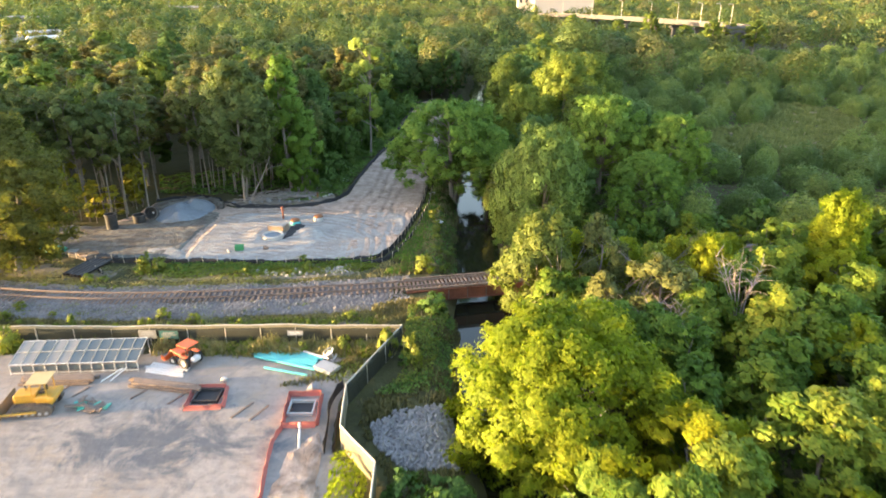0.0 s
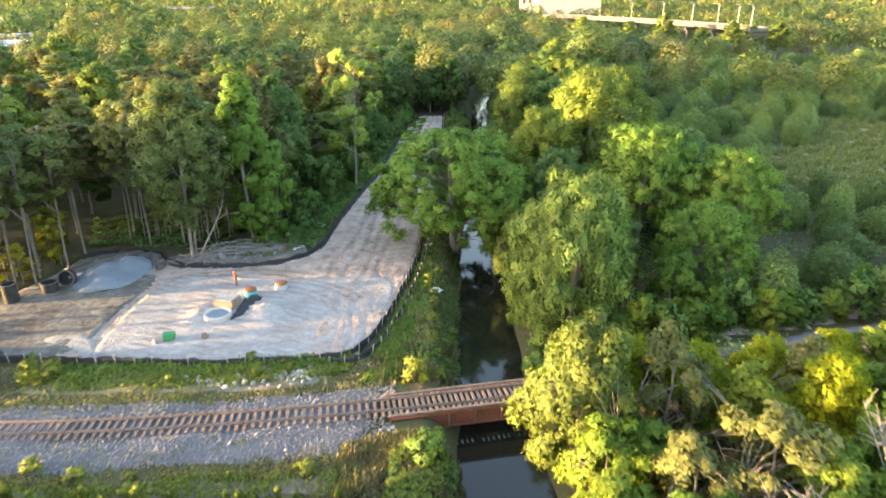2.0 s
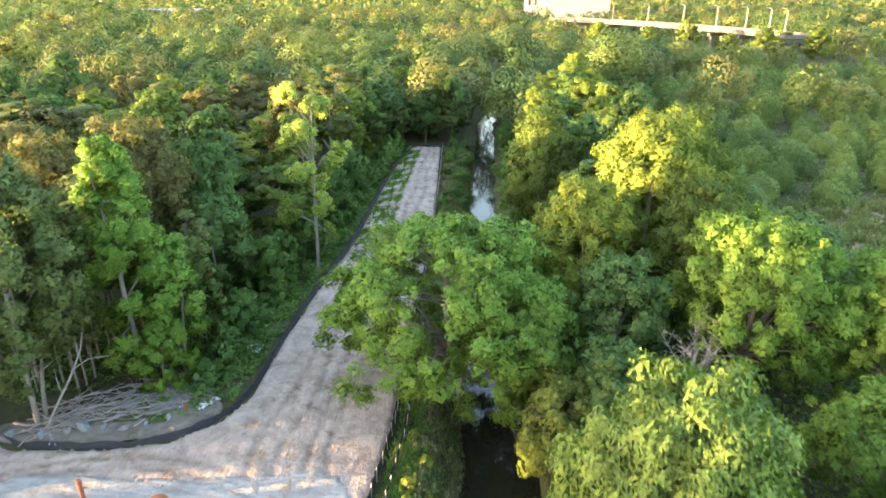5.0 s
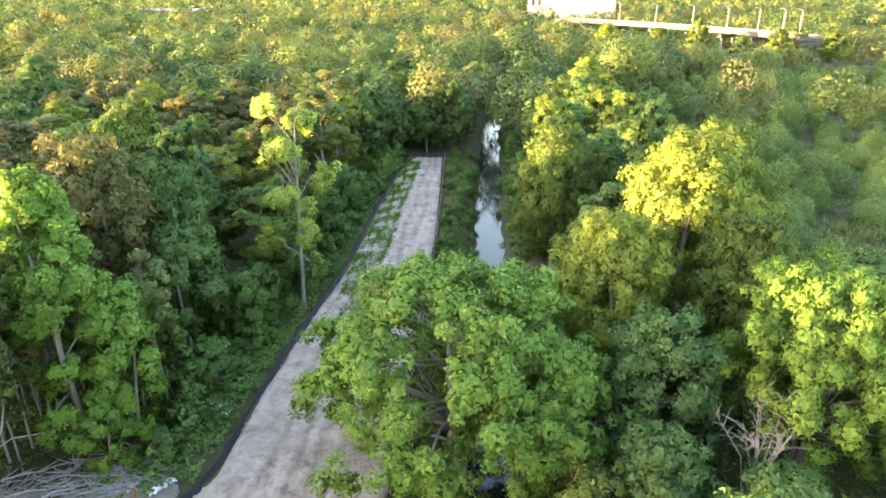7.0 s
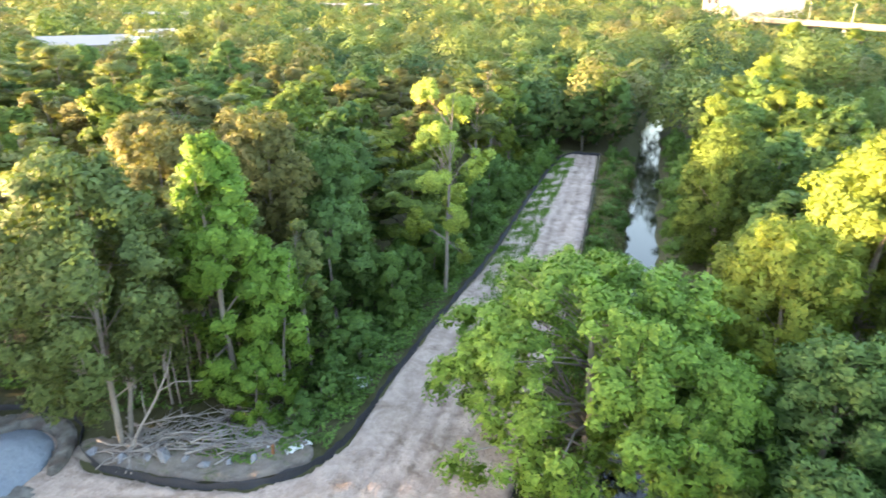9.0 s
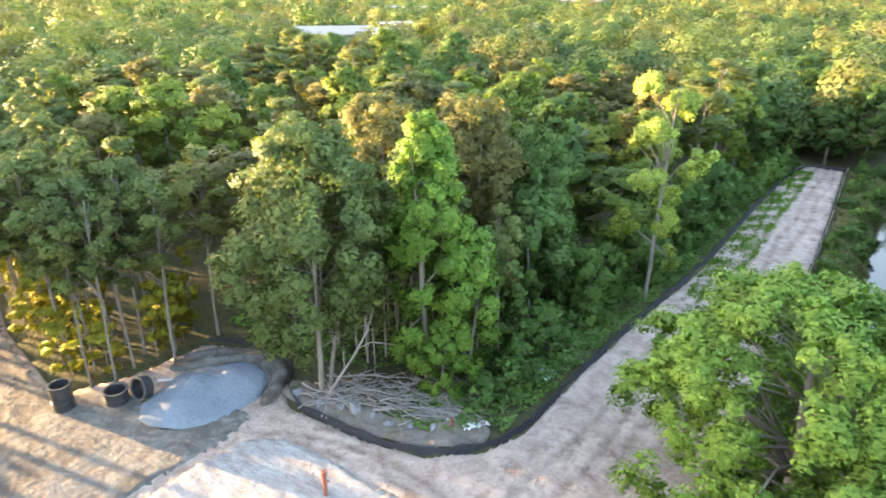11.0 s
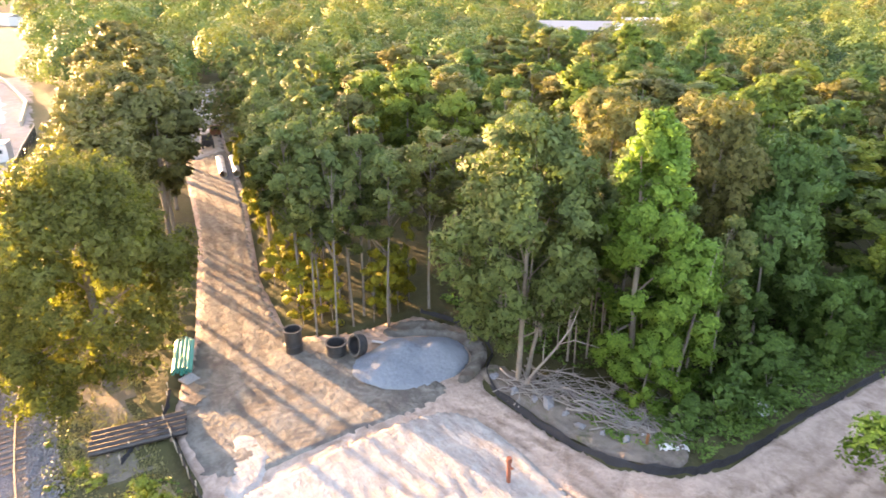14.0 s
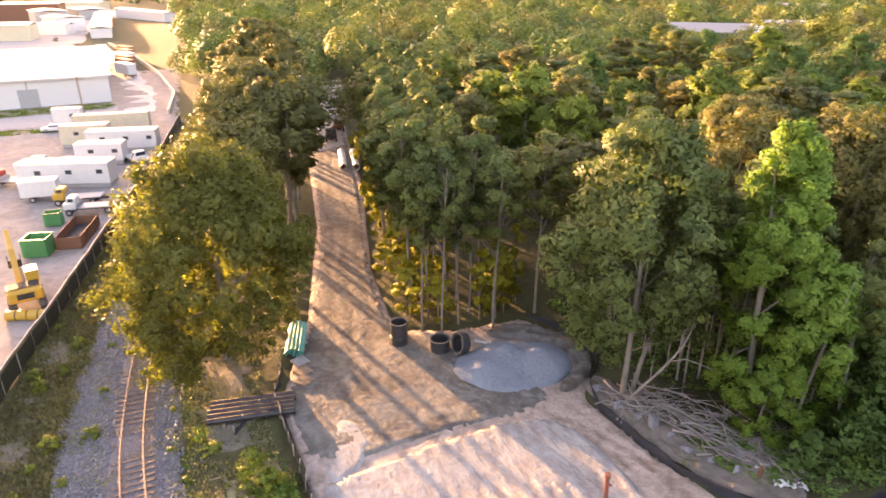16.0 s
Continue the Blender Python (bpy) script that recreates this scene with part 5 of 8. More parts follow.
def leafy_cover(name, poly, count, tall, mat, seed, label, size=0.24, clear=()):
    """Low creepers: leaf sprays heaped in uneven humps over a patch of ground."""
    g = np.random.default_rng(seed)
    xs, ys = [p[0] for p in poly], [p[1] for p in poly]
    x, y = g.uniform(min(xs), max(xs), count * 4), g.uniform(min(ys), max(ys), count * 4)
    ok = inside(x, y, poly) & (wave(x, y, 0.8, seed) + g.uniform(-0.6, 0.6, len(x)) > -0.35)
    for cl in clear:
        ok &= ~inside(x, y, cl)
    x, y = x[ok][:count], y[ok][:count]
    n = len(x)

    def hump(a, b):
        return tall * (0.5 + 0.5 * wave(a, b, 1.1, seed + 2.0)) + 0.35 * tall * np.abs(wave(a, b, 3.1, seed))

    z = hump(x, y)
    slope = np.c_[(z - hump(x + 0.25, y)) / 0.25, (z - hump(x, y + 0.25)) / 0.25, np.ones(n)]
    facing = slope + g.normal(size=(n, 3)) * 0.35
    ln = size * g.uniform(0.6, 1.4, n)
    v, f = kites(np.c_[x, y, land(x, y) + 0.08 + z * g.uniform(0.75, 1.05, n)], slope + g.normal(size=(n, 3)) * 0.5, g.normal(size=(n, 3)), ln, ln * 0.8, facing)
    ob = raw(name, v, f, mat)
    soft_normals(ob.data, facing)
    return tagged(ob, label, "undergrowth", kind="stuff")


BANK = [(-6.2, 63.5), (-4.4, 73.6), (-3.0, 82.3), (-2.2, 88), (-1.8, 97), (-1.2, 106), (0.2, 137), (0.8, 175), (6.4, 175), (4.2, 140), (3.2, 105), (2.2, 90), (2.0, 66), (1.0, 63.6)]
BANK_GREEN = [(-6.2, 63.5), (-4.4, 73.6), (-3.0, 82.3), (-2.2, 88), (-1.8, 97), (-1.2, 106), (0.2, 137), (1.8, 137), (0.6, 106), (-0.2, 97), (-0.6, 88), (-1.2, 82), (-2.2, 73), (-3.6, 64)]
blades("bank_grass", BANK, 5000, 0.4, DULL_GRASS, 98, "dull rough grass of the creek bank")
blades("grass", BANK_GREEN, 7000, 0.4, GRASS, 71, "green grass down the creek bank")
blades("dry_grass", BANK, 2200, 0.5, DRY, 70, "dry grass among the green of the creek bank")
blades("weeds", along(-32, -5.5, 4.6, 8.0), 450, 0.28, WEED, 72, "yellow-green weeds between rails and silt fence")
blades("weeds", along(-30, -4, -8.2, -5.4), 380, 0.30, WEED, 73, "weeds between rails and yard fence")
blades("dry_grass", along(-76, -5, -8.4, 8.2), 9000, 0.16, DRY, 74, "dry straw-coloured grass along the rails", [along(-80, -4, -4.6, 3.2)], 0.05)
blades("dry_grass", along(-60, -5, -5.4, -3.8), 2600, 0.15, DRY, 86, "dry grass at the edge of the track bed", wide=0.05)
blades("dry_grass", along(-60, -5, 2.4, 3.8), 2400, 0.15, DRY, 87, "dry grass at the edge of the track bed", wide=0.05)
blades("grass", along(-80, -30, -8.4, -4.2), 4500, 0.30, DULL_GRASS, 84, "brown-green grass between fence and rails")
blades("dry_grass", [(-6.5, 49.3), (-2.0, 49.3), (-1.6, 57.5), (-6.5, 56)], 900, 0.4, DULL_GRASS, 89, "rough grass between fence and bridge")
blades("weeds", along(-60, -12, -3.4, 3.4), 700, 0.16, WEED, 85, "small weeds between the stones of the track bed")
blades("weeds", [(-21, 46.9), (-4.4, 46.4), (-4.2, 48.4), (-21, 48.3)], 520, 0.6, WEED, 75, "tall weeds along the yard fence")
blades("dry_grass", [(-24, 46.9), (-4.4, 46.6), (-4.2, 48.4), (-24, 48.3)], 1500, 0.8, DRY, 92, "dry straw-brown grass along the yard fence")
blades("weeds", [(-40, 47.2), (-26, 47.2), (-26, 48.2), (-40, 48.2)], 320, 0.7, WEED, 76, "tall weeds along the yard fence")
blades("weeds", [(-12.5, 42.4), (-8.6, 42.6), (-5.6, 45.6), (-7.4, 46.4), (-10.4, 43.9)], 420, 0.3, DULL_GRASS, 77, "weeds growing through the gravel")
leafy_cover("weeds", [(-6.4, 34.6), (-4.6, 31.4), (-4.4, 12), (-7.0, 12), (-7.0, 33)], 5200, 1.1, LEAF_FRESH, 78, "tall bright weeds inside the fence", 0.2)
blades("dry_grass", [(-3.4, 48.4), (-3.0, 44), (-5.8, 40.4), (-5.4, 36.4), (-3.2, 32), (-3.2, 12), (1.2, 12), (1.4, 56.5), (-3.4, 57)], 3600, 0.4, DULL_GRASS, 79, "rough grass on the creek bank", [[(-5.2, 37.8), (-3.4, 39.6), (0.4, 40.6), (1.8, 37.5), (1.4, 32.8), (-2.4, 32.6), (-4.8, 35.0)]])
blades("grass", [(-10.2, 108), (-8.0, 106), (-6.4, 124), (-5.2, 150), (-3.6, 172), (-6.2, 172), (-8.4, 148), (-9.8, 125)], 5600, 0.2, GRASS, 80, "patchy grass on the sand track")
blades("marsh_grass", CLEARING, 6000, 0.9, MARSH_GRASS, 81, "pale marsh grass in the clearing", wide=0.2)
leafy_cover("undergrowth", [(-41, 91), (-31, 91), (-27, 92), (-21, 96), (-15.5, 92), (-13.9, 105), (-10.8, 130), (-9, 172), (-16, 172), (-20, 125), (-28, 108), (-45, 100)], 26000, 0.8, LEAF_CREEPER, 82, "green undergrowth beneath the trees", 0.3)
leafy_cover("undergrowth", [(7.5, 63), (24, 66), (36, 74), (36, 100), (20, 118), (10, 118), (7.5, 90)], 16000, 0.8, LEAF_CREEPER, 83, "green undergrowth beneath the trees", 0.3)
leafy_cover("undergrowth", [(-19.5, 91.6), (-14.9, 91.0), (-14.0, 99), (-12.8, 110), (-10.6, 125), (-9.2, 148), (-12, 148), (-13.6, 125), (-15.8, 110), (-17.8, 99)], 18000, 0.6, LEAF_CREEPER, 88, "lush green creepers along the silt fence", 0.2)
leafy_cover("undergrowth", [(-24, 88.4), (-19, 88.4), (-16.2, 90.6), (-18.6, 92.8), (-24, 91.4)], 2600, 0.35, LEAF_CREEPER, 93, "green creepers growing through the brush pile", 0.2)
leafy_cover("weed_cover", along(-30, -6.5, 5.0, 8.1), 7600, 0.42, WEED, 95, "rough yellow-green weeds between rails and silt fence", 0.17)
leafy_cover("weed_cover", along(-33, -6.5, 6.2, 8.2), 4000, 0.5, GRASS, 96, "rank green weeds along the silt fence", 0.16)
leafy_cover("weed_cover", along(-34, -5, -7.6, -5.6), 2600, 0.3, WEED, 97, "low weeds between rails and yard fence", 0.16)
leafy_cover("bank_growth", [(-2.6, 66), (1.6, 66), (2.0, 90), (3.2, 106), (4.6, 150), (6.0, 176), (2.0, 176), (1.0, 137), (-0.4, 106), (-1.2, 90)], 15000, 0.45, LEAF_CREEPER, 94, "rank green growth down the creek bank", 0.2)
leafy_cover("weed_cover", [(-3.4, 48.2), (-3.0, 44.0), (-5.4, 41.0), (0.6, 41.4), (1.2, 56.0), (-3.2, 56.6)], 5200, 0.4, LEAF_CREEPER, 101, "rank green weeds outside the yard fence", 0.18)
leafy_cover("weed_cover", [(-3.4, 48.2), (-3.0, 44.0), (-4.6, 42.0), (-1.0, 42.6), (0.6, 56.0), (-3.2, 56.6)], 3000, 0.8, WEED, 102, "tall yellow-green weeds outside the yard fence", 0.17)
leafy_cover("weed_cover", [(-10.8, 43.6), (-7.6, 42.6), (-5.0, 45.0), (-4.4, 47.6), (-5.4, 48.2), (-9.4, 48.2), (-8.0, 45.6)], 1500, 0.35, WEED, 103, "yellow-green weeds in the yard's corner", 0.13)
leafy_cover("marsh_cover", [(32, 76), (118, 98), (136, 186), (34, 188), (31.5, 150), (31, 110)], 15000, 0.7, LEAF_CREEPER, 104, "low green growth between the willow bushes", 0.5, [CLEARING])


def loose_stones(name, poly, count, size, mat, seed, label, clear=()):
    """Small broken stones with four faces each, strewn over a bed."""
    g = np.random.default_rng(seed)
    xs, ys = [p[0] for p in poly], [p[1] for p in poly]
    x, y = g.uniform(min(xs), max(xs), count * 6), g.uniform(min(ys), max(ys), count * 6)
    ok = inside(x, y, poly)
    for cl in clear:
        ok &= ~inside(x, y, cl)
    x, y = x[ok][:count], y[ok][:count]
    n = len(x)
    corner = np.array([(1, 0, -0.4), (-0.5, 0.87, -0.4), (-0.5, -0.87, -0.4), (0, 0, 0.8)]) * 0.5
    turn = g.uniform(0, 2 * np.pi, n)
    ln = size * g.lognormal(0, 0.35, n)
    c, w = np.cos(turn)[:, None], np.sin(turn)[:, None]
    jit = corner[None] + g.normal(size=(n, 4, 3)) * 0.13
    v = np.stack([jit[:, :, 0] * c - jit[:, :, 1] * w, jit[:, :, 0] * w + jit[:, :, 1] * c, jit[:, :, 2]], 2) * ln[:, None, None]
    bed = land(x, y) + 0.06 + BED * np.clip(1.6 - np.abs(y - track_y(x)) / 1.9, 0, 1)
    v += np.stack([x, y, bed + 0.03], 1)[:, None, :]
    f = np.array([(0, 1, 3), (1, 2, 3), (2, 0, 3), (0, 2, 1)])[None] + 4 * np.arange(n)[:, None, None]
    return tagged(raw(name, v.reshape(-1, 3), f.reshape(-1, 3), mat), label, "stones", kind="stuff")


leafy_cover("weed_cover", along(-62, -16, 1.7, 3.6), 1500, 0.2, WEED, 107, "small yellow-green weeds along the rails", 0.12)
leafy_cover("weed_cover", along(-62, -20, -3.4, -1.6), 700, 0.2, WEED, 108, "small yellow-green weeds along the rails", 0.12)
loose_stones("ballast_stones", along(-66, -3, -4.4, 2.9, sway=0.4), 15000, 0.15, STONE, 105, "loose grey broken stone of the track bed", [along(-70, 0, -1.3, 1.3)])
loose_stones("ballast_stones", along(-66, -3, -1.3, 1.3), 3500, 0.11, STONE, 106, "grey broken stone between the ties")
r = random.Random(51)
for poly, n, seed in ((along(-34, -7, 5.4, 8.0), 15, 52), (along(-60, -5, -7.6, -4.0), 14, 53), ([(-20, 47.0), (-5, 46.8), (-5, 48.2), (-20, 48.2)], 16, 54), ([(-2.0, 64), (1.0, 64), (0.6, 96), (-1.4, 92)], 22, 55), ([(-40, 62), (-33, 61.5), (-33, 65.0), (-35.5, 65.4), (-35.5, 62), (-41, 62), (-42, 67), (-45, 69.5), (-60, 73), (-60, 67)], 9, 56)):
    for x, y in scatter(poly, 0.9, n, seed):
        plant("weedbush", x, y, r.uniform(0.35, 1.0), r.uniform(0.3, 0.75), "yellow-green weed clump in rough ground", "weed_clump", "weeds", "weed clumps by the rails")
for i in range(17):
    x = -34 + i * 1.75 + r.uniform(-0.7, 0.7)
    plant("weedbush", x, 50.2 + r.uniform(-0.6, 0.7), r.uniform(0.8, 1.9), r.uniform(0.25, 0.5), "tall yellow-green weed stem behind the fence", "weed_clump", "weeds", "weed clumps by the rails")
for x, y in scatter(along(12, 32, 6.3, 8.6), 1.2, 16, 58):
    plant("weedbush", x, y, r.uniform(0.8, 1.9), r.uniform(0.7, 1.3), "yellow-green bush beside the sandy trail", "bush", "bush", "bushes beside the trail")
for x, y, h, w in ((-31.6, 63.6, 2.2, 0.9), (-30.4, 64.2, 1.6, 0.8), (-36.8, 61.4, 1.0, 0.6), (-2.6, 45.2, 2.8, 0.6), (-2.1, 44.6, 2.2, 0.5), (-2.9, 46.4, 2.0, 0.6), (-4.5, 46.9, 2.4, 0.8), (-36.4, 47.6, 2.4, 1.0), (-1.9, 63.9, 2.0, 1.1), (-8.2, 47.2, 1.6, 0.7)):
    plant("weedbush", x, y, h, w, "bright yellow-green bush in rough ground", "bush", "bush", "bright bushes about the rails")
for x, y, h, w in ((-40.2, 55.3, 0.7, 0.6), (-51.7, 56.9, 0.4, 0.35), (-45.3, 56.1, 0.4, 0.4), (-36.2, 53.7, 0.5, 0.4), (-36.5, 59.6, 0.3, 0.3), (-33.4, 60.1, 0.3, 0.3), (-40.7, 60.2, 0.3, 0.3), (-44.4, 58.6, 0.3, 0.3)):
    plant("weedbush", x, y, h, w, "yellow-green weed clump in the stones beside the rails", "weed_clump", "weeds", "weed clumps by the rails")
for i in range(13):
    x = 12.5 + i * 2.3
    plant(r.choice(["low", "low", "bush"]), x, float(track_y(x)) + r.uniform(4.2, 6.4), r.uniform(2.8, 4.6), r.uniform(1.7, 2.4), "dense green bush over the sandy trail", "bush", "bush", "bushes beside the trail")
# leafless grey shrubs
for x, y, h in ((24.2, 47.6, 8.6), (17.6, 44.2, 6.6), (17.6, 87.2, 9.4)):
    ob = thing("bare_shrub", at_ground(x, y, 0.0), "leafless grey shrub with tangled twigs", "shrub", "bare shrubs")
    for i in range(9):
        a = r.uniform(0, 2 * pi)
        s = r.uniform(1.2, 2.8)
        tip = Vector((cos(a) * s, sin(a) * s, h * r.uniform(0.75, 1.0)))
        mid = Vector((cos(a) * s * 0.35, sin(a) * s * 0.35, h * 0.55))
        bm = tube(bmesh.new(), [(0, 0, -0.2), tuple(mid), tuple(tip)], [0.07, 0.045, 0.012], 5)
        for _ in range(9):
            u = r.uniform(0.3, 0.95)
            q = mid.lerp(tip, u)
            e = q + Vector((r.uniform(-1.1, 1.1), r.uniform(-1.1, 1.1), r.uniform(0.1, 1.0)))
            tube(bm, [q, q.lerp(e, 0.5) + Vector((0, 0, 0.12)), e], [0.025, 0.017, 0.008], 4)
        part("branch", bm, DEADWOOD, ob)


# ---------------------------------------------------------------- paints for the things
YELLOW = paint("machine_yellow", (0.55, 0.32, 0.04), 0.4)
ORANGE = paint("machine_orange", (0.65, 0.13, 0.03), 0.4)
WHITE = paint("white_enamel", (0.68, 0.68, 0.67), 0.4, amount=0.15)
GREY_PAINT = paint("grey_paint", (0.36, 0.37, 0.38), 0.5)
DARK = paint("dark_rubber", (0.022, 0.022, 0.024), 0.75, (0.09, 0.08, 0.07), 0.5)
BLACK_PIPE = paint("black_plastic_pipe", (0.028, 0.030, 0.034), 0.45, (0.14, 0.12, 0.10), 0.4)
BLUE = paint("turquoise_pipe", (0.08, 0.46, 0.50), 0.35, (0.3, 0.3, 0.28), 0.2)
TEAL = paint("teal_pipe", (0.06, 0.42, 0.34), 0.4, (0.2, 0.2, 0.17), 0.25)
GREEN = paint("green_paint", (0.05, 0.28, 0.10), 0.45)
RED_NET = paint("red_barrier_net", (0.42, 0.12, 0.10), 0.7, (0.3, 0.2, 0.17), 0.4)
RED = paint("red_paint", (0.42, 0.05, 0.035), 0.45)
TAN_PAINT = paint("tan_canopy", (0.55, 0.42, 0.20), 0.5)
BROWN = paint("rust_brown_paint", (0.20, 0.09, 0.05), 0.7)
CREAM = paint("cream_siding", (0.60, 0.54, 0.40), 0.6)
ROOF_WHITE = paint("white_metal_roof", (0.64, 0.64, 0.64), 0.45, (0.45, 0.43, 0.40), 0.12)
ROOF_GREY = paint("grey_metal_roof", (0.42, 0.42, 0.43), 0.5, amount=0.2)
WALL_GREY = paint("grey_wall", (0.40, 0.39, 0.37), 0.8)
CLAY = paint("rusty_orange_lid", (0.24, 0.10, 0.04), 0.7, (0.15, 0.09, 0.05), 0.5)
k = Nodes("window_glass_dark")
PANE = k.base((0.045, 0.055, 0.065), 0.12)
k = Nodes("blue_grey_panel")
PANEL = k.base(k.mix(k.noise(0.8, 4.0), (0.05, 0.075, 0.095), (0.13, 0.155, 0.17)), 0.25)


def cyl(length, radius, sides=14, axis="x", bevel=True):
    """A solid round with slightly eased ends, centred."""
    h, e = length / 2, min(0.02, radius * 0.2) if bevel else 0.0
    way = Vector((1, 0, 0)) if axis == "x" else Vector((0, 1, 0)) if axis == "y" else Vector((0, 0, 1))
    return tube(bmesh.new(), [way * -h, way * (-h + e), way * (h - e), way * h], [radius - e, radius, radius, radius - e], sides)


def hollow(length, radius, wall, sides=18, tilt=(0, 90, 0)):
    """A length of pipe with a real bore, along x."""
    return lathe(bmesh.new(), [(radius, -length / 2), (radius, length / 2), (radius - wall, length / 2), (radius - wall, -length / 2)], sides, pose(0, 0, 0, *tilt))


def moved(ob, *p):
    ob.matrix_local = pose(*p)
    return ob


# ---------------------------------------------------------------- machines
def wheel(parent, x, y, r, w):
    t = moved(part("tyre", lathe(bmesh.new(), [(r * 0.55, -w / 2), (r * 0.92, -w / 2), (r, -w * 0.3), (r, w * 0.3), (r * 0.92, w / 2), (r * 0.55, w / 2)], 18, pose(0, 0, 0, 90)), DARK, parent, "black rubber tyre", smooth=False), x, y, r)
    part("rim", lathe(bmesh.new(), [(r * 0.10, -w * 0.3), (r * 0.56, -w * 0.4), (r * 0.56, w * 0.4), (r * 0.10, w * 0.3)], 14, pose(0, 0, 0, 90)), GREY_PAINT, t)
    return t


DUSTY_TRACK = paint("dusty_track_steel", (0.07, 0.06, 0.052), 0.8, (0.24, 0.20, 0.165), 0.75)
MUDDY = paint("muddy_blade", (0.20, 0.15, 0.09), 0.75, (0.26, 0.21, 0.16), 0.6)


def crawler(parent, y, length, height, width):
    """One track: a belt with rounded ends, grousers and rollers."""
    r = height / 2
    loop = [(-(length / 2 - r) - r * sin(pi * i / 6), r - r * cos(pi * i / 6)) for i in range(7)]
    pts = [(x, z) for x, z in loop] + [((length / 2 - r) + r * sin(pi * i / 6), r + r * cos(pi * i / 6)) for i in range(7)]
    bm = bmesh.new()
    a = [bm.verts.new((x, -width / 2, z)) for x, z in pts]
    b = [bm.verts.new((x, width / 2, z)) for x, z in pts]
    n = len(pts)
    for i in range(n):
        bm.faces.new((a[i], a[(i + 1) % n], b[(i + 1) % n], b[i]))
    bm.faces.new(a[::-1])
    bm.faces.new(b)
    for i in range(int(length / 0.2)):
        for z in (height + 0.01, -0.005):
            box(bm, (0.05, width, 0.05), (-length / 2 + r * 0.6 + i * (length - 1.2 * r) / (length / 0.2), 0, z))
    bmesh.ops.recalc_face_normals(bm, faces=bm.faces)
    t = moved(part("crawler_track", bm, DUSTY_TRACK, parent, "dusty steel crawler track"), 0, y, 0)
    for i in range(5):
        moved(part("roller", cyl(width + 0.06, 0.13, 10, "y"), GREY_PAINT, t), -length / 2 + r + i * (length - 2 * r) / 4, 0, 0.2)
    return t


def bulldozer(x, y, turn):
    ob = thing("bulldozer", at_ground(x, y), "yellow crawler bulldozer with tan canopy in the yard", "bulldozer", turn=turn)
    for s in (-0.85, 0.85):
        crawler(ob, s, 2.7, 0.85, 0.5)
    part("hood", boxes(((1.5, 1.0, 0.85), (-0.55, 0, 1.05)), ((0.12, 0.9, 0.7), (-1.33, 0, 1.02)), bevel=0.06), YELLOW, ob, "yellow engine hood")
    part("rear_body", boxes(((1.1, 1.5, 0.7), (0.75, 0, 0.95)), ((0.5, 1.7, 0.35), (1.3, 0, 1.1)), bevel=0.06), YELLOW, ob, "yellow rear body")
    part("seat", boxes(((0.45, 0.5, 0.12), (0.5, 0, 1.4)), ((0.1, 0.5, 0.5), (0.74, 0, 1.65)), bevel=0.03), DARK, ob)
    for px in (0.05, 1.05):
        for py in (-0.65, 0.65):
            part("canopy_post", boxes(((0.07, 0.07, 1.2), (px, py, 1.85)), bevel=0.01), YELLOW, ob)
    part("canopy", boxes(((1.5, 1.65, 0.08), (0.55, 0, 2.48)), bevel=0.03), TAN_PAINT, ob, "faded tan canopy roof")
    part("exhaust", tube(bmesh.new(), [(-0.7, 0.2, 1.4), (-0.7, 0.2, 2.1)], 0.05, 8), DARK, ob)
    bl = part("blade", boxes(((0.08, 3.0, 0.95), (-2.15, 0, 0.5)), ((0.14, 3.0, 0.1), (-2.2, 0, 0.06)), bevel=0.02), MUDDY, ob, "wide steel blade with dried mud")
    for s in (-1.2, 1.2):
        part("push_arm", tube(bmesh.new(), [(-2.1, s, 0.35), (0.3, s * 0.98, 0.4)], 0.09, 8), YELLOW, ob)
    return ob


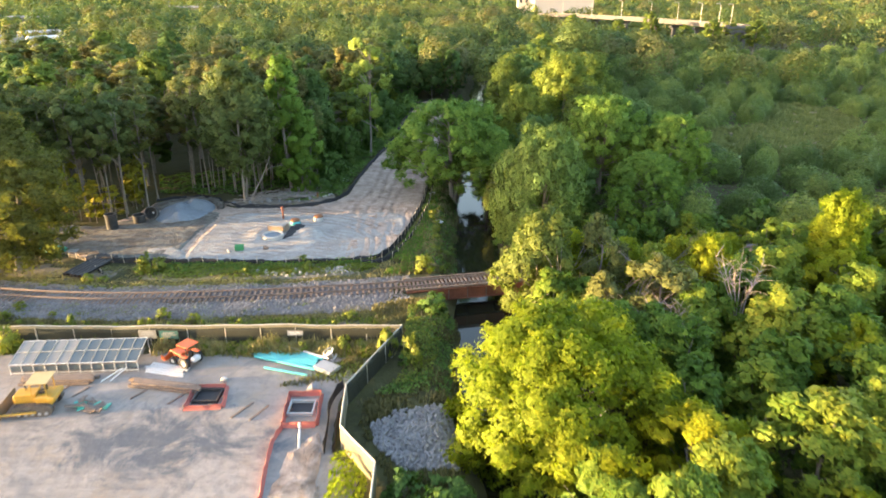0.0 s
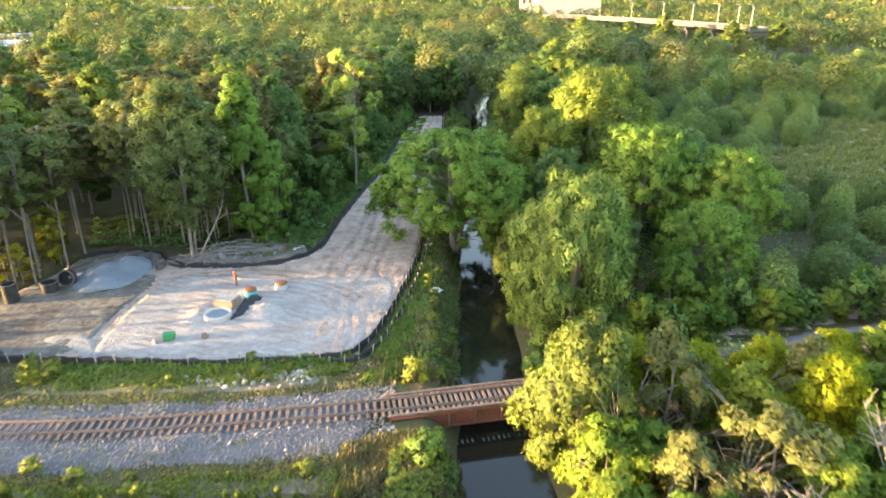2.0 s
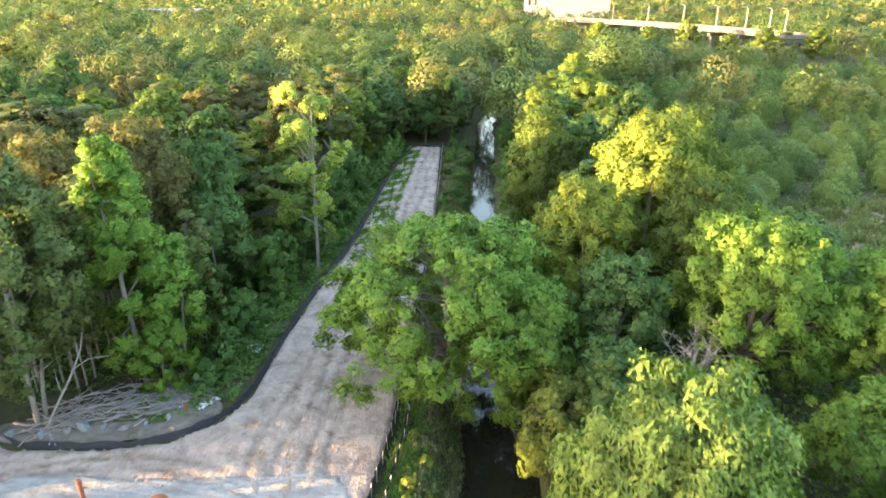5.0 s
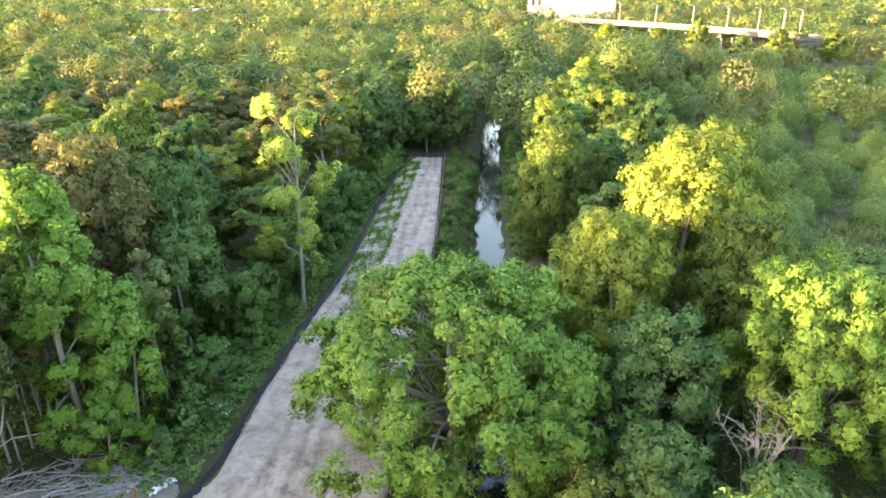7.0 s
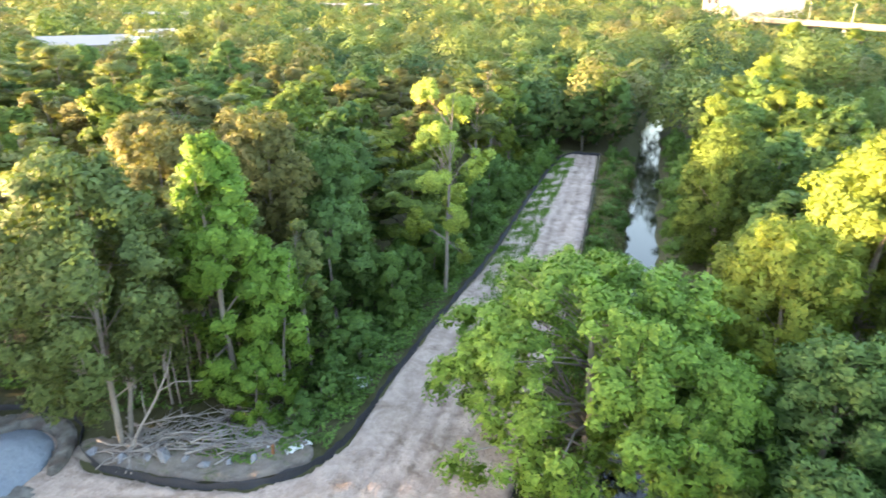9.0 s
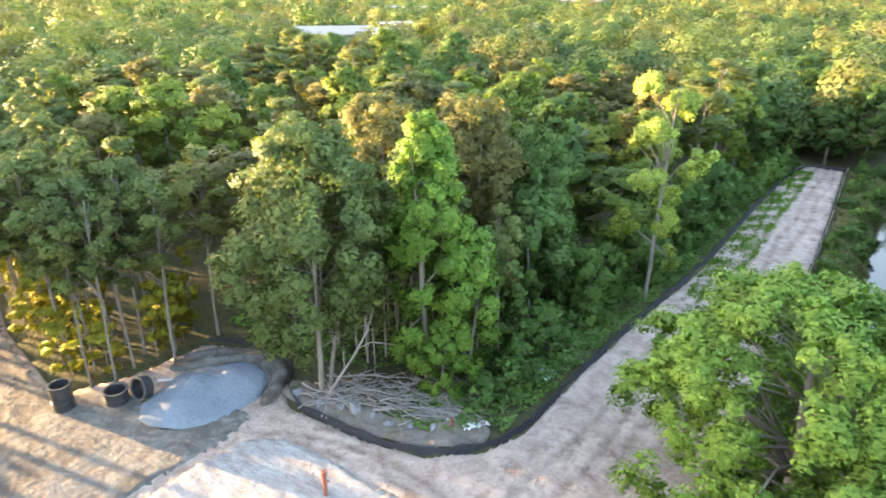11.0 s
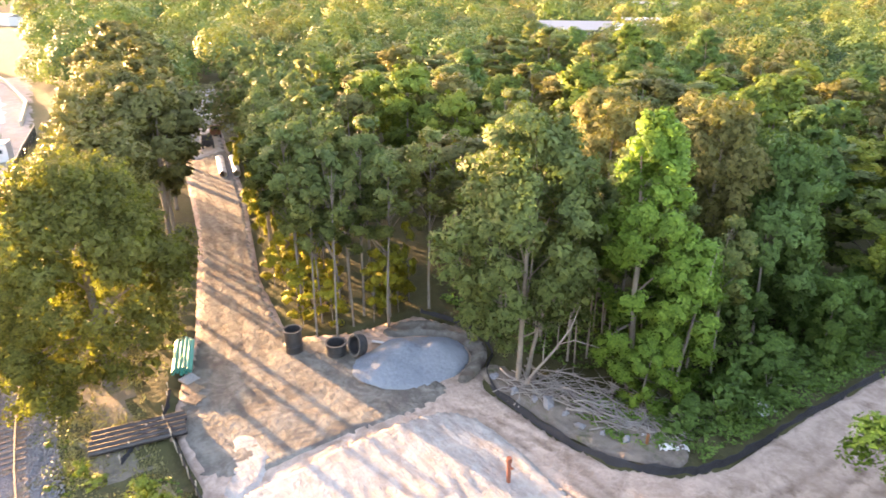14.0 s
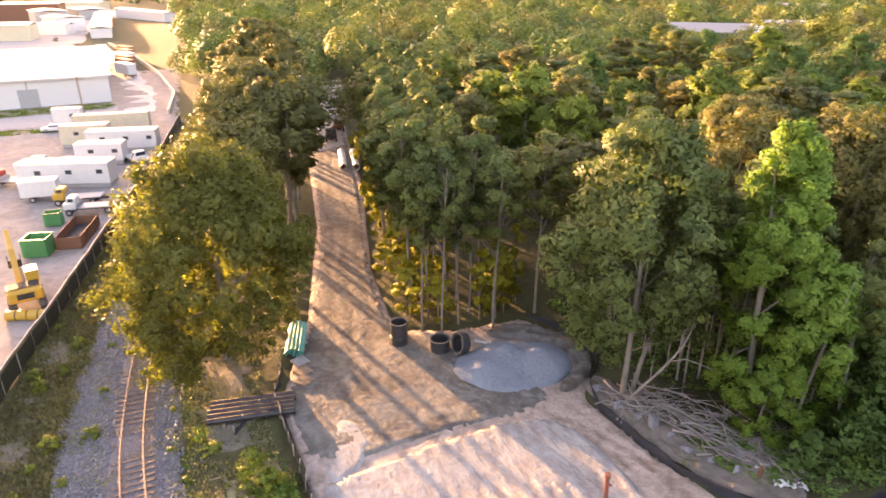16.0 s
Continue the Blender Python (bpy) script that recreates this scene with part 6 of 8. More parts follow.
def excavator(x, y, turn, label, lift=50):
    ob = thing("excavator", at_ground(x, y), label, "excavator", turn=turn)
    for s in (-1.15, 1.15):
        crawler(ob, s, 3.9, 0.9, 0.6)
    part("turntable", cyl(0.3, 0.7, 18, "z"), DARK, ob).location.z = 1.0
    part("body", boxes(((2.9, 2.6, 0.5), (0.35, 0, 1.4)), ((1.5, 2.6, 0.75), (1.05, 0, 1.95)), bevel=0.08), YELLOW, ob, "yellow upper body")
    part("counterweight", boxes(((0.55, 2.7, 1.05), (1.95, 0, 1.72)), bevel=0.14), YELLOW, ob, "rounded yellow counterweight")
    part("rear_grille", boxes(((0.05, 1.3, 0.5), (2.24, 0, 1.75)), bevel=0.01), DARK, ob, "dark engine grille")
    part("hood_top", boxes(((1.3, 2.4, 0.08), (1.1, 0, 2.37)), bevel=0.02), DARK, ob, "dark walkway on the hood")
    cab = part("cab", boxes(((1.5, 0.1, 1.5), (-0.4, 0.4, 2.4)), ((1.5, 0.1, 0.7), (-0.4, 1.3, 2.0)), ((0.1, 1.0, 1.5), (0.35, 0.85, 2.4)), ((0.1, 1.0, 0.6), (-1.15, 0.85, 1.95)), ((1.6, 1.05, 0.1), (-0.4, 0.85, 3.15)), bevel=0.03), YELLOW, ob, "operator's cab")
    part("cab_roof", boxes(((1.55, 1.0, 0.06), (-0.4, 0.85, 3.24)), bevel=0.02), WHITE, cab, "white cab roof")
    part("cab_glass", boxes(((1.3, 0.03, 0.75), (-0.4, 1.3, 2.72)), ((0.03, 0.85, 0.85), (-1.16, 0.85, 2.68)), bevel=0.005), PANE, cab)
    a = radians(lift)
    e1 = Vector((-0.9, -0.2, 1.7))
    e2 = e1 + Vector((-2.4 * cos(a), 0, 2.8 * sin(a) + 0.6))
    e3 = e2 + Vector((-2.4, 0, 0.9))
    e4 = e3 + Vector((-0.9, 0, -2.6))
    boom = bmesh.new()
    for p, q, w, d in ((e1, e2, 0.5, 0.6), (e2, e3, 0.45, 0.5)):
        way = q - p
        box(boom, (way.length + 0.3, w, d), (0, 0, 0), Matrix.Translation((p + q) / 2) @ way.to_track_quat("X", "Z").to_matrix().to_4x4(), 0.05)
    part("boom", boom, YELLOW, ob, "raised yellow boom")
    way = e4 - e3
    part("stick", box(bmesh.new(), (way.length + 0.5, 0.35, 0.42), (0, 0, 0), Matrix.Translation((e3 + e4) / 2) @ way.to_track_quat("X", "Z").to_matrix().to_4x4(), 0.04), YELLOW, ob)
    part("cylinder", tube(bmesh.new(), [(-1.0, 0.25, 1.6), tuple((e1 + e2) / 2 + Vector((0, 0.25, 0)))], 0.09, 10), GREY_PAINT, ob, "steel lift cylinder")
    part("bucket", boxes(((0.9, 1.1, 0.1), (0, 0, 0)), ((0.1, 1.1, 0.9), (0.45, 0, 0.4)), ((0.9, 0.08, 0.8), (0, 0.52, 0.4)), ((0.9, 0.08, 0.8), (0, -0.52, 0.4)), bevel=0.03), DARK, ob, "worn steel bucket").matrix_local = pose(*(e4 + Vector((-0.1, 0, -0.8))), 0, 25)
    return ob


def tractor(x, y, turn):
    ob = thing("tractor", at_ground(x, y), "orange compact tractor with canopy and front arms", "tractor", turn=turn)
    for px, r, w in ((-0.75, 0.42, 0.25), (0.75, 0.62, 0.38)):
        for s in (-0.75, 0.75):
            wheel(ob, px, s, r, w)
    part("hood", boxes(((1.4, 0.7, 0.55), (-0.6, 0, 0.95)), bevel=0.08), ORANGE, ob, "orange hood")
    part("chassis", boxes(((2.2, 0.5, 0.3), (0, 0, 0.6)), bevel=0.03), DARK, ob)
    for s in (-0.72, 0.72):
        part("fender", boxes(((0.9, 0.35, 0.08), (0.75, s, 1.25)), bevel=0.03), ORANGE, ob)
    part("seat", boxes(((0.4, 0.45, 0.1), (0.65, 0, 1.1)), ((0.1, 0.45, 0.45), (0.85, 0, 1.3)), bevel=0.03), DARK, ob)
    for s in (-0.6, 0.6):
        part("roll_bar", tube(bmesh.new(), [(1.0, s, 0.9), (1.0, s, 2.2)], 0.045, 8), DARK, ob)
    part("canopy", boxes(((1.5, 1.4, 0.08), (0.6, 0, 2.25)), bevel=0.03), ORANGE, ob, "bright orange canopy roof")
    for s in (-0.5, 0.5):
        part("loader_arm", tube(bmesh.new(), [(0.1, s, 1.1), (-1.2, s, 1.3), (-1.9, s, 0.5)], 0.08, 8), ORANGE, ob)
    part("bucket", boxes(((0.6, 1.5, 0.06), (-2.15, 0, 0.12)), ((0.06, 1.5, 0.5), (-1.87, 0, 0.35)), ((0.6, 0.05, 0.45), (-2.15, 0.74, 0.32)), ((0.6, 0.05, 0.45), (-2.15, -0.74, 0.32)), bevel=0.015), ORANGE, ob, "scuffed orange loader bucket")
    part("tank", boxes(((0.55, 0.9, 0.5), (1.45, 0, 0.9)), bevel=0.12), WHITE, ob, "white plastic tank")
    return ob


def truck(x, y, turn, mat, label, bed=3.6, bed_mat=None):
    ob = thing("truck", at_ground(x, y), label, "truck", "vehicles in the far yard", turn=turn)
    for px in (-1.9, 1.2 + bed / 4):
        for s in (-0.85, 0.85):
            wheel(ob, px, s, 0.42, 0.28)
    part("chassis", boxes(((bed + 2.6, 0.8, 0.22), (bed / 2 - 1.3, 0, 0.65)), bevel=0.03), DARK, ob)
    cab = part("cab", boxes(((1.5, 1.9, 0.9), (-1.75, 0, 1.15)), ((1.1, 1.75, 0.75), (-1.5, 0, 1.9)), bevel=0.14), mat, ob)
    part("windscreen", boxes(((0.04, 1.5, 0.5), (-2.06, 0, 1.92)), ((0.6, 1.78, 0.4), (-1.5, 0, 1.95)), bevel=0.01), PANE, cab)
    part("bed", boxes(((bed, 2.1, 0.14), (bed / 2 - 0.8, 0, 0.95)), ((0.08, 2.1, 0.6), (-0.75, 0, 1.3)), bevel=0.02), bed_mat or GREY_PAINT, ob)
    return ob


def car(x, y, turn, mat, label):
    ob = thing("car", at_ground(x, y), label, "car", "vehicles in the far yard", turn=turn)
    for px in (-1.35, 1.35):
        for s in (-0.8, 0.8):
            wheel(ob, px, s, 0.34, 0.22)
    body = part("body", boxes(((4.5, 1.8, 0.62), (0, 0, 0.65)), bevel=0.14), mat, ob)
    part("roof", boxes(((2.2, 1.55, 0.55), (0.2, 0, 1.2)), bevel=0.16), mat, ob)
    part("window_band", boxes(((2.0, 1.58, 0.26), (0.2, 0, 1.18)), bevel=0.03), PANE, body)
    return ob


def office_trailer(x, y, turn, size, label, mat=WHITE, windows=3, roof=ROOF_WHITE):
    L, W, H = size
    ob = thing("office_trailer", at_ground(x, y), label, "trailer", "trailers in the far yard", turn=turn)
    part("body", boxes(((L, W, H), (0, 0, 0.6 + H / 2)), bevel=0.03), mat, ob)
    part("roof", boxes(((L + 0.1, W + 0.1, 0.12), (0, 0, 0.6 + H + 0.062)), bevel=0.04), roof, ob)
    part("skirt", boxes(((L - 0.3, W - 0.3, 0.56), (0, 0, 0.3)), bevel=0.01), WALL_GREY, ob, "grey skirt under the floor")
    for i in range(windows):
        for s in (-1, 1):
            w = part("window", boxes(((0.9, 0.05, 0.65), (-L / 2 + (i + 0.7) * L / windows, s * (W / 2 + 0.012), 0.6 + H * 0.6)), bevel=0.01), GREY_PAINT, ob)
            part("pane", boxes(((0.78, 0.03, 0.53), (-L / 2 + (i + 0.7) * L / windows, s * (W / 2 + 0.03), 0.6 + H * 0.6))), PANE, w)
    part("door", boxes(((0.85, 0.05, 1.95), (L * 0.36, W / 2 + 0.012, 0.6 + 1.0)), bevel=0.01), GREY_PAINT, ob)
    return ob


def cargo_trailer(x, y, turn, size, mat, label, group="trailers in the far yard"):
    L, W, H = size
    ob = thing("cargo_trailer", at_ground(x, y), label, "trailer", group, turn=turn)
    part("box_body", boxes(((L, W, H), (0, 0, 0.75 + H / 2)), bevel=0.05), mat, ob)
    part("bumper", boxes(((0.1, W * 0.9, 0.15), (-L / 2 + 0.05, 0, 0.6)), bevel=0.02), DARK, ob)
    part("drawbar", tube(bmesh.new(), [(L / 2, 0, 0.6), (L / 2 + 1.2, 0, 0.5)], 0.06, 8), DARK, ob)
    for s in (-1, 1):
        wheel(ob, -0.2 * L, s * (W / 2 - 0.12), 0.38, 0.24)
        part("door_post", boxes(((0.06, 0.06, H), (-L / 2 - 0.01, s * (W / 2 - 0.06), 0.75 + H / 2)), bevel=0.01), GREY_PAINT, ob)
    return ob


def dumpster(x, y, turn, size, mat, label, fill=DARK):
    L, W, H = size
    ob = thing("dumpster", at_ground(x, y), label, "dumpster", turn=turn)
    part("floor", boxes(((L, W, 0.12), (0, 0, 0.16)), bevel=0.01), mat, ob)
    for s in (-1, 1):
        w = part("side_wall", boxes(((L, 0.08, H), (0, s * W / 2, 0.1 + H / 2)), ((L, 0.14, 0.1), (0, s * W / 2, 0.1 + H)), bevel=0.01), mat, ob)
        for i in range(7):
            part("rib", boxes(((0.09, 0.1, H - 0.1), (-L / 2 + 0.3 + i * (L - 0.6) / 6, s * (W / 2 + 0.08), 0.1 + H / 2)), bevel=0.01), mat, w)
        part("end_wall", boxes(((0.08, W - 0.1, H), (s * L / 2, 0, 0.1 + H / 2)), bevel=0.01), mat, ob)
    part("rubble", boxes(((L - 0.2, W - 0.2, 0.2), (0, 0, 0.36)), bevel=0.05), fill, ob, "dark contents in the bottom")
    return ob


# ---------------------------------------------------------------- things in the near yard
bulldozer(-29.3, 39.6, 8)
digger = tractor(-20.9, 45.7, -28)
digger.matrix_world = digger.matrix_world @ Matrix.Scale(0.86, 4)

rack = thing("panel_rack", at_ground(-29.2, 45.5), "long white-framed rack of blue-grey panels", "panel rack", turn=3.5)
RL, RN = 9.8, 11
MILKY = paint("dusty_clear_sheet", (0.20, 0.205, 0.205), 0.35, (0.34, 0.32, 0.29), 0.5)
for i in range(RN):
    px = -RL / 2 + (i + 0.5) * RL / RN
    part("panel", box(bmesh.new(), (RL / RN - 0.12, 2.7, 0.05), (0, 0, 0), pose(px, 0, 1.2, 14), 0.008), MILKY if i in (0, 1, 3, 4) else PANEL, rack, "glossy blue-grey panel" if i > 4 else "dusty pale panel")
    part("front_panel", boxes(((RL / RN - 0.12, 0.04, 0.45), (px, -1.27, 0.5)), bevel=0.008), PANEL, rack, "dull front panel")
for i in range(RN + 1):
    px = -RL / 2 + i * RL / RN
    rib = part("rib", box(bmesh.new(), (0.05, 2.8, 0.07), (0, 0, 0), pose(px, 0, 1.22, 14), 0.01), GALV, rack, "pale metal rafter")
    part("leg", boxes(((0.05, 0.05, 0.88), (px, -1.3, 0.44)), bevel=0.01), WHITE, rack)
    part("leg", boxes(((0.05, 0.05, 1.5), (px, 1.3, 0.75)), bevel=0.01), WHITE, rack)
for py, pz in ((-1.3, 0.9), (1.3, 1.54), (-1.3, 0.12)):
    part("beam", boxes(((RL, 0.06, 0.06), (0, py, pz)), bevel=0.01), WHITE, rack)
part("mid_beam", boxes(((RL, 0.05, 0.05), (0, 0.0, 1.27)), bevel=0.008), GALV, rack)


def stack(name, x, y, turn, label, category, count, maker, gap, rows=1, group="", rise=0.0, jitter=0.0, seed=0):
    """Alike bars side by side, as parts of one bundle."""
    r = random.Random(seed)
    ob = thing(name, at_ground(x, y, 0.08), label, category, group, turn=turn)
    first = {}
    for j in range(rows):
        for i in range(count - j):
            if "m" not in first:
                p = maker(ob)
                first["m"], first["n"] = p.data, p.name
            else:
                p = new(first["n"].split(".")[0], first["m"])
                p.parent = ob
            p.matrix_local = pose(r.uniform(-jitter, jitter), (i - (count - 1 - j) / 2) * gap, rise / 2 + j * rise * 0.9, 0, 0, r.uniform(-jitter, jitter) * 2)
    return ob


stack("pipe_bundle", -12.9, 46.4, -21, "bundle of turquoise plastic pipes", "pipes", 9, lambda o: part("pipe", hollow(5.6, 0.12, 0.014, 12), BLUE, o), 0.22, 1, rise=0.3, jitter=0.45, seed=2)
lone = thing("turquoise_pipe", at_ground(-12.5, 44.25, 0.1), "single turquoise pipe lying on the gravel", "pipe", turn=-17)
part("pipe", tube(bmesh.new(), [(-1.9, 0, 0.08), (1.9, 0, 0.08)], 0.09, 10), BLUE, lone)
lone = thing("white_pipe", at_ground(-11.7, 47.0, 0.1), "long white pipe lying across the turquoise bundle", "pipe", turn=-25)
part("pipe", tube(bmesh.new(), [(-2.6, 0, 0.34), (2.6, 0, 0.24)], 0.08, 10), WHITE, lone)
stack("timber_stack", -29.7, 42.9, 3, "stack of brown timber beams", "timber", 4, lambda o: part("beam", boxes(((5.3, 0.24, 0.22), (0, 0, 0)), bevel=0.012), TIE_WOOD, o), 0.27, 2, rise=0.22, jitter=0.3, seed=4)
stack("timber_stack", -21.3, 42.2, -10, "stack of weathered timber beams", "timber", 4, lambda o: part("beam", boxes(((5.6, 0.22, 0.2), (0, 0, 0)), bevel=0.012), TIE_WOOD, o), 0.25, 2, rise=0.2, jitter=0.4, seed=5)
stack("plank_pile", -22.0, 44.6, -14, "loose white painted planks", "planks", 5, lambda o: part("plank", boxes(((3.4, 0.22, 0.05), (0, 0, 0)), bevel=0.006), WHITE, o), 0.3, rise=0.05, jitter=0.3, seed=6)
stack("sheet_stack", -9.2, 44.6, -32, "stack of grey sheets leaning on a stone", "sheets", 3, lambda o: part("sheet", boxes(((1.8, 1.2, 0.05), (0, 0, 0.14)), bevel=0.008), GREY_PAINT, o), 0.12, 3, rise=0.08, jitter=0.1, seed=7)

spool = thing("cable_spool", at_ground(-9.3, 46.5, 0.5), "pale cable spool tipped on its side", "spool", turn=25)
spool.matrix_world = spool.matrix_world @ pose(0, 0, -0.1, 0, 62)
for s in (-0.3, 0.3):
    moved(part("flange", hollow(0.07, 0.5, 0.14, 20), WHITE, spool), s, 0, 0)
part("drum", cyl(0.6, 0.24, 16), GREY_PAINT, spool)

for i, (x, y, turn, L) in enumerate(((-28.9, 41.6, 70, 1.6), (-27.3, 41.6, 64, 1.5), (-22.8, 41.3, 58, 1.5), (-19.8, 40.7, 62, 1.6), (-14.5, 39.3, 60, 2.2), (-13.2, 39.0, 63, 2.0))):
    bd = thing("loose_board", at_ground(x, y, 0.06), "dark weathered board lying loose on the gravel", "board", "loose boards in the yard", turn=turn)
    part("board", boxes(((L, 0.16, 0.07), (0, 0, 0.035)), bevel=0.008), TIE_WOOD, bd)
for x, y, turn in ((-25.9, 43.6, 55), (-25.4, 43.8, 68)):
    wb = thing("white_pipe", at_ground(x, y, 0.12), "short white pipe leaning over the gravel", "pipe", "white pipes in the yard", turn=turn)
    part("pipe", tube(bmesh.new(), [(-0.9, 0, 0.02), (0.9, 0, 0.3)], 0.06, 8), WHITE, wb)
scrap = thing("scrap_heap", at_ground(-25.6, 39.5), "heap of teal and brown scrap", "scrap")
r = random.Random(9)
for i in range(16):
    part("scrap_piece", box(bmesh.new(), (r.uniform(0.4, 1.6), r.uniform(0.12, 0.5), 0.07), (0, 0, 0), pose(r.uniform(-1.2, 1.2), r.uniform(-0.7, 0.7), 0.1 + r.uniform(0, 0.4), r.uniform(-25, 25), r.uniform(-25, 25), r.uniform(0, 180)), 0.01), TEAL if i % 3 == 0 else TIE_WOOD, scrap)


def boulder(bm, at, size, r):
    """A rough stone: a squashed ball with knocked-in corners."""
    made = bmesh.ops.create_icosphere(bm, subdivisions=1, radius=0.5, matrix=pose(*at, r.uniform(0, 360), r.uniform(0, 360), r.uniform(0, 360)) @ Matrix.Diagonal((*size, 1)))
    for v in made["verts"]:
        v.co += Vector((r.uniform(-1, 1), r.uniform(-1, 1), r.uniform(-1, 1))) * 0.13 * min(size)
    return bm


def stone(x, y, size, label, mat=STONE, seed=0):
    r = random.Random(seed)
    ob = part("stone", boulder(bmesh.new(), (0, 0, 0), size, r), mat)
    ob.matrix_world = pose(*at_ground(x, y, size[2] * 0.3))
    return tagged(ob, label, "stone")


stone(-17.0, 43.1, (0.9, 0.6, 0.6), "pale boulder on the gravel", CONCRETE, 1)
stone(-9.9, 41.8, (1.1, 0.9, 0.8), "grey boulder beside the red net", STONE, 2)
stone(-20.6, 70.2, (0.9, 0.8, 0.7), "dark boulder on the pale pad", TIE_WOOD, 3)
stone(-24.6, 69.3, (1.0, 0.8, 0.4), "grey lump of spilled stone", STONE, 4)


def net_fence(points, label, height=0.75, seed=0):
    """A sagging barrier net on thin stakes."""
    r = random.Random(seed)
    ob = thing("barrier_net", (0, 0, 0), label, "barrier net", "red nets in the yard")
    line = resample(points, 0.45)
    bm = bmesh.new()
    rows = []
    for p in line:
        z = float(land(p.x, p.y)) + 0.05
        top = height * r.uniform(0.75, 1.05)
        o = r.uniform(-0.06, 0.06)
        rows.append([bm.verts.new((p.x + u + o * v, p.y + u - o * v, z + v * top)) for u, v in ((0.15, 0.0), (0.01, 0.5), (0.01, 1.0), (-0.01, 1.0), (-0.01, 0.5), (-0.1, 0.0))])
    for a, b in zip(rows, rows[1:]):
        for j in range(5):
            bm.faces.new((a[j], b[j], b[j + 1], a[j + 1]))
    part("net", bm, RED_NET, ob, "torn red plastic net")
    for p in line[::4]:
        part("stake", tube(bmesh.new(), [(p.x, p.y, -0.1), (p.x, p.y, height + 0.15)], 0.02, 6), TIMBER, ob)
    return ob


def pit(x, y, sx, sy, label, dark=False):
    """A sunken concrete chamber with open top, standing a little proud. A flat black plate stands for its shaded
    inside.
    """
    ob = thing("inlet_chamber", at_ground(x, y), label, "drain inlet", "drain inlets in the yard")
    part("kerb", boxes(((sx, 0.14, 0.36), (0, sy / 2 - 0.07, 0.12)), ((sx, 0.14, 0.36), (0, -sy / 2 + 0.07, 0.12)), ((0.14, sy - 0.28, 0.36), (sx / 2 - 0.07, 0, 0.12)), ((0.14, sy - 0.28, 0.36), (-sx / 2 + 0.07, 0, 0.12)), bevel=0.02), SILT if dark else GREY_PAINT, ob, "rim under black fabric" if dark else "concrete rim")
    part("dark_lining", boxes(((sx - 0.28, sy - 0.28, 0.04), (0, 0, 0.04))), SILT, ob, "flat black plate for the shaded inside")
    return ob


pit(-17.5, 40.9, 1.9, 1.7, "square drain inlet with a black fabric rim", True)
pit(-10.2, 39.4, 1.9, 1.7, "square concrete drain inlet with grey rim")
net_fence([(-18.7, 39.3), (-16.0, 39.5), (-16.5, 42.2), (-18.9, 42.1), (-18.7, 39.3)], "red barrier net round a drain inlet", 0.4, 1)
net_fence([(-11.2, 37.3), (-8.8, 37.4), (-9.1, 41.2), (-11.5, 41.0), (-11.2, 37.3)], "red barrier net round a concrete inlet", 0.5, 2)
net_fence([(-11.2, 37.3), (-11.5, 35.6), (-11.3, 33.2), (-11.0, 30.7), (-10.8, 24)], "red barrier net trailing across the yard", 0.35, 3)
silt_fence([(-7.6, 42.3), (-8.3, 40.2), (-8.0, 37.5), (-7.8, 34.5)], "slumped roll of black silt fabric", 0.75, 9, False)
silt_fence([(-7.0, 41.0), (-7.5, 38.4), (-7.2, 34.6)], "slumped roll of black silt fabric", 0.6, 10, False)
pp = thing("white_pipe", at_ground(-9.7, 36.0), "short white pipe with an elbow on the sand", "pipe", turn=100)
part("pipe", tube(bmesh.new(), [(-1.1, 0, 0.12), (0.9, 0, 0.12), (1.15, 0, 0.2), (1.25, 0, 0.5)], 0.1, 10), WHITE, pp)
lay("spoil_bank", rounded([(-10.6, 33.6), (-9.3, 36.4), (-8.2, 36.8), (-7.8, 33), (-7.0, 28), (-8.8, 24), (-10.4, 28)], 2, True), SANDY, 0.5, 0.06, lambda x, y: 0.14 + 0.12 * wave(x, y, 0.9) + 0.05 * wave(x, y, 2.4, 1.0), label="bank of tan dug-out sand beside the fence")


FADED = paint("faded_sign_sheet", (0.30, 0.30, 0.28), 0.7, (0.12, 0.11, 0.09), 0.5)
FADED_TEAL = paint("faded_teal_sheet", (0.04, 0.14, 0.125), 0.7, (0.10, 0.10, 0.08), 0.5)


def sign(x, y, z, w, h, turn, mats, label):
    ob = thing("fence_sign", (x, y, z), label, "sign", "signs on the fence", turn=turn)
    part("board", boxes(((w, 0.02, h), (0, 0, 0)), bevel=0.004), mats[0], ob)
    for i, (bw, bx, bz) in enumerate(((0.6, 0, 0.22), (0.75, 0, 0.0), (0.4, -0.1, -0.24))):
        part("text_bar", boxes(((w * bw, 0.006, h * 0.12), (w * bx, -0.014, h * bz))), mats[1], ob)
    return ob


sign(-25.0, 48.42, 1.15, 1.5, 0.8, 0, (FADED, GREY_PAINT), "dusty pale sign with unreadable lines on the fence")
sign(-23.2, 48.42, 1.1, 1.6, 0.8, 0, (FADED_TEAL, FADED), "faded dark teal banner with pale lines on the fence")
sign(-12.5, 48.45, 1.25, 1.3, 0.45, 0, (GREY_PAINT, WHITE), "small dark sign with white lines on the fence")

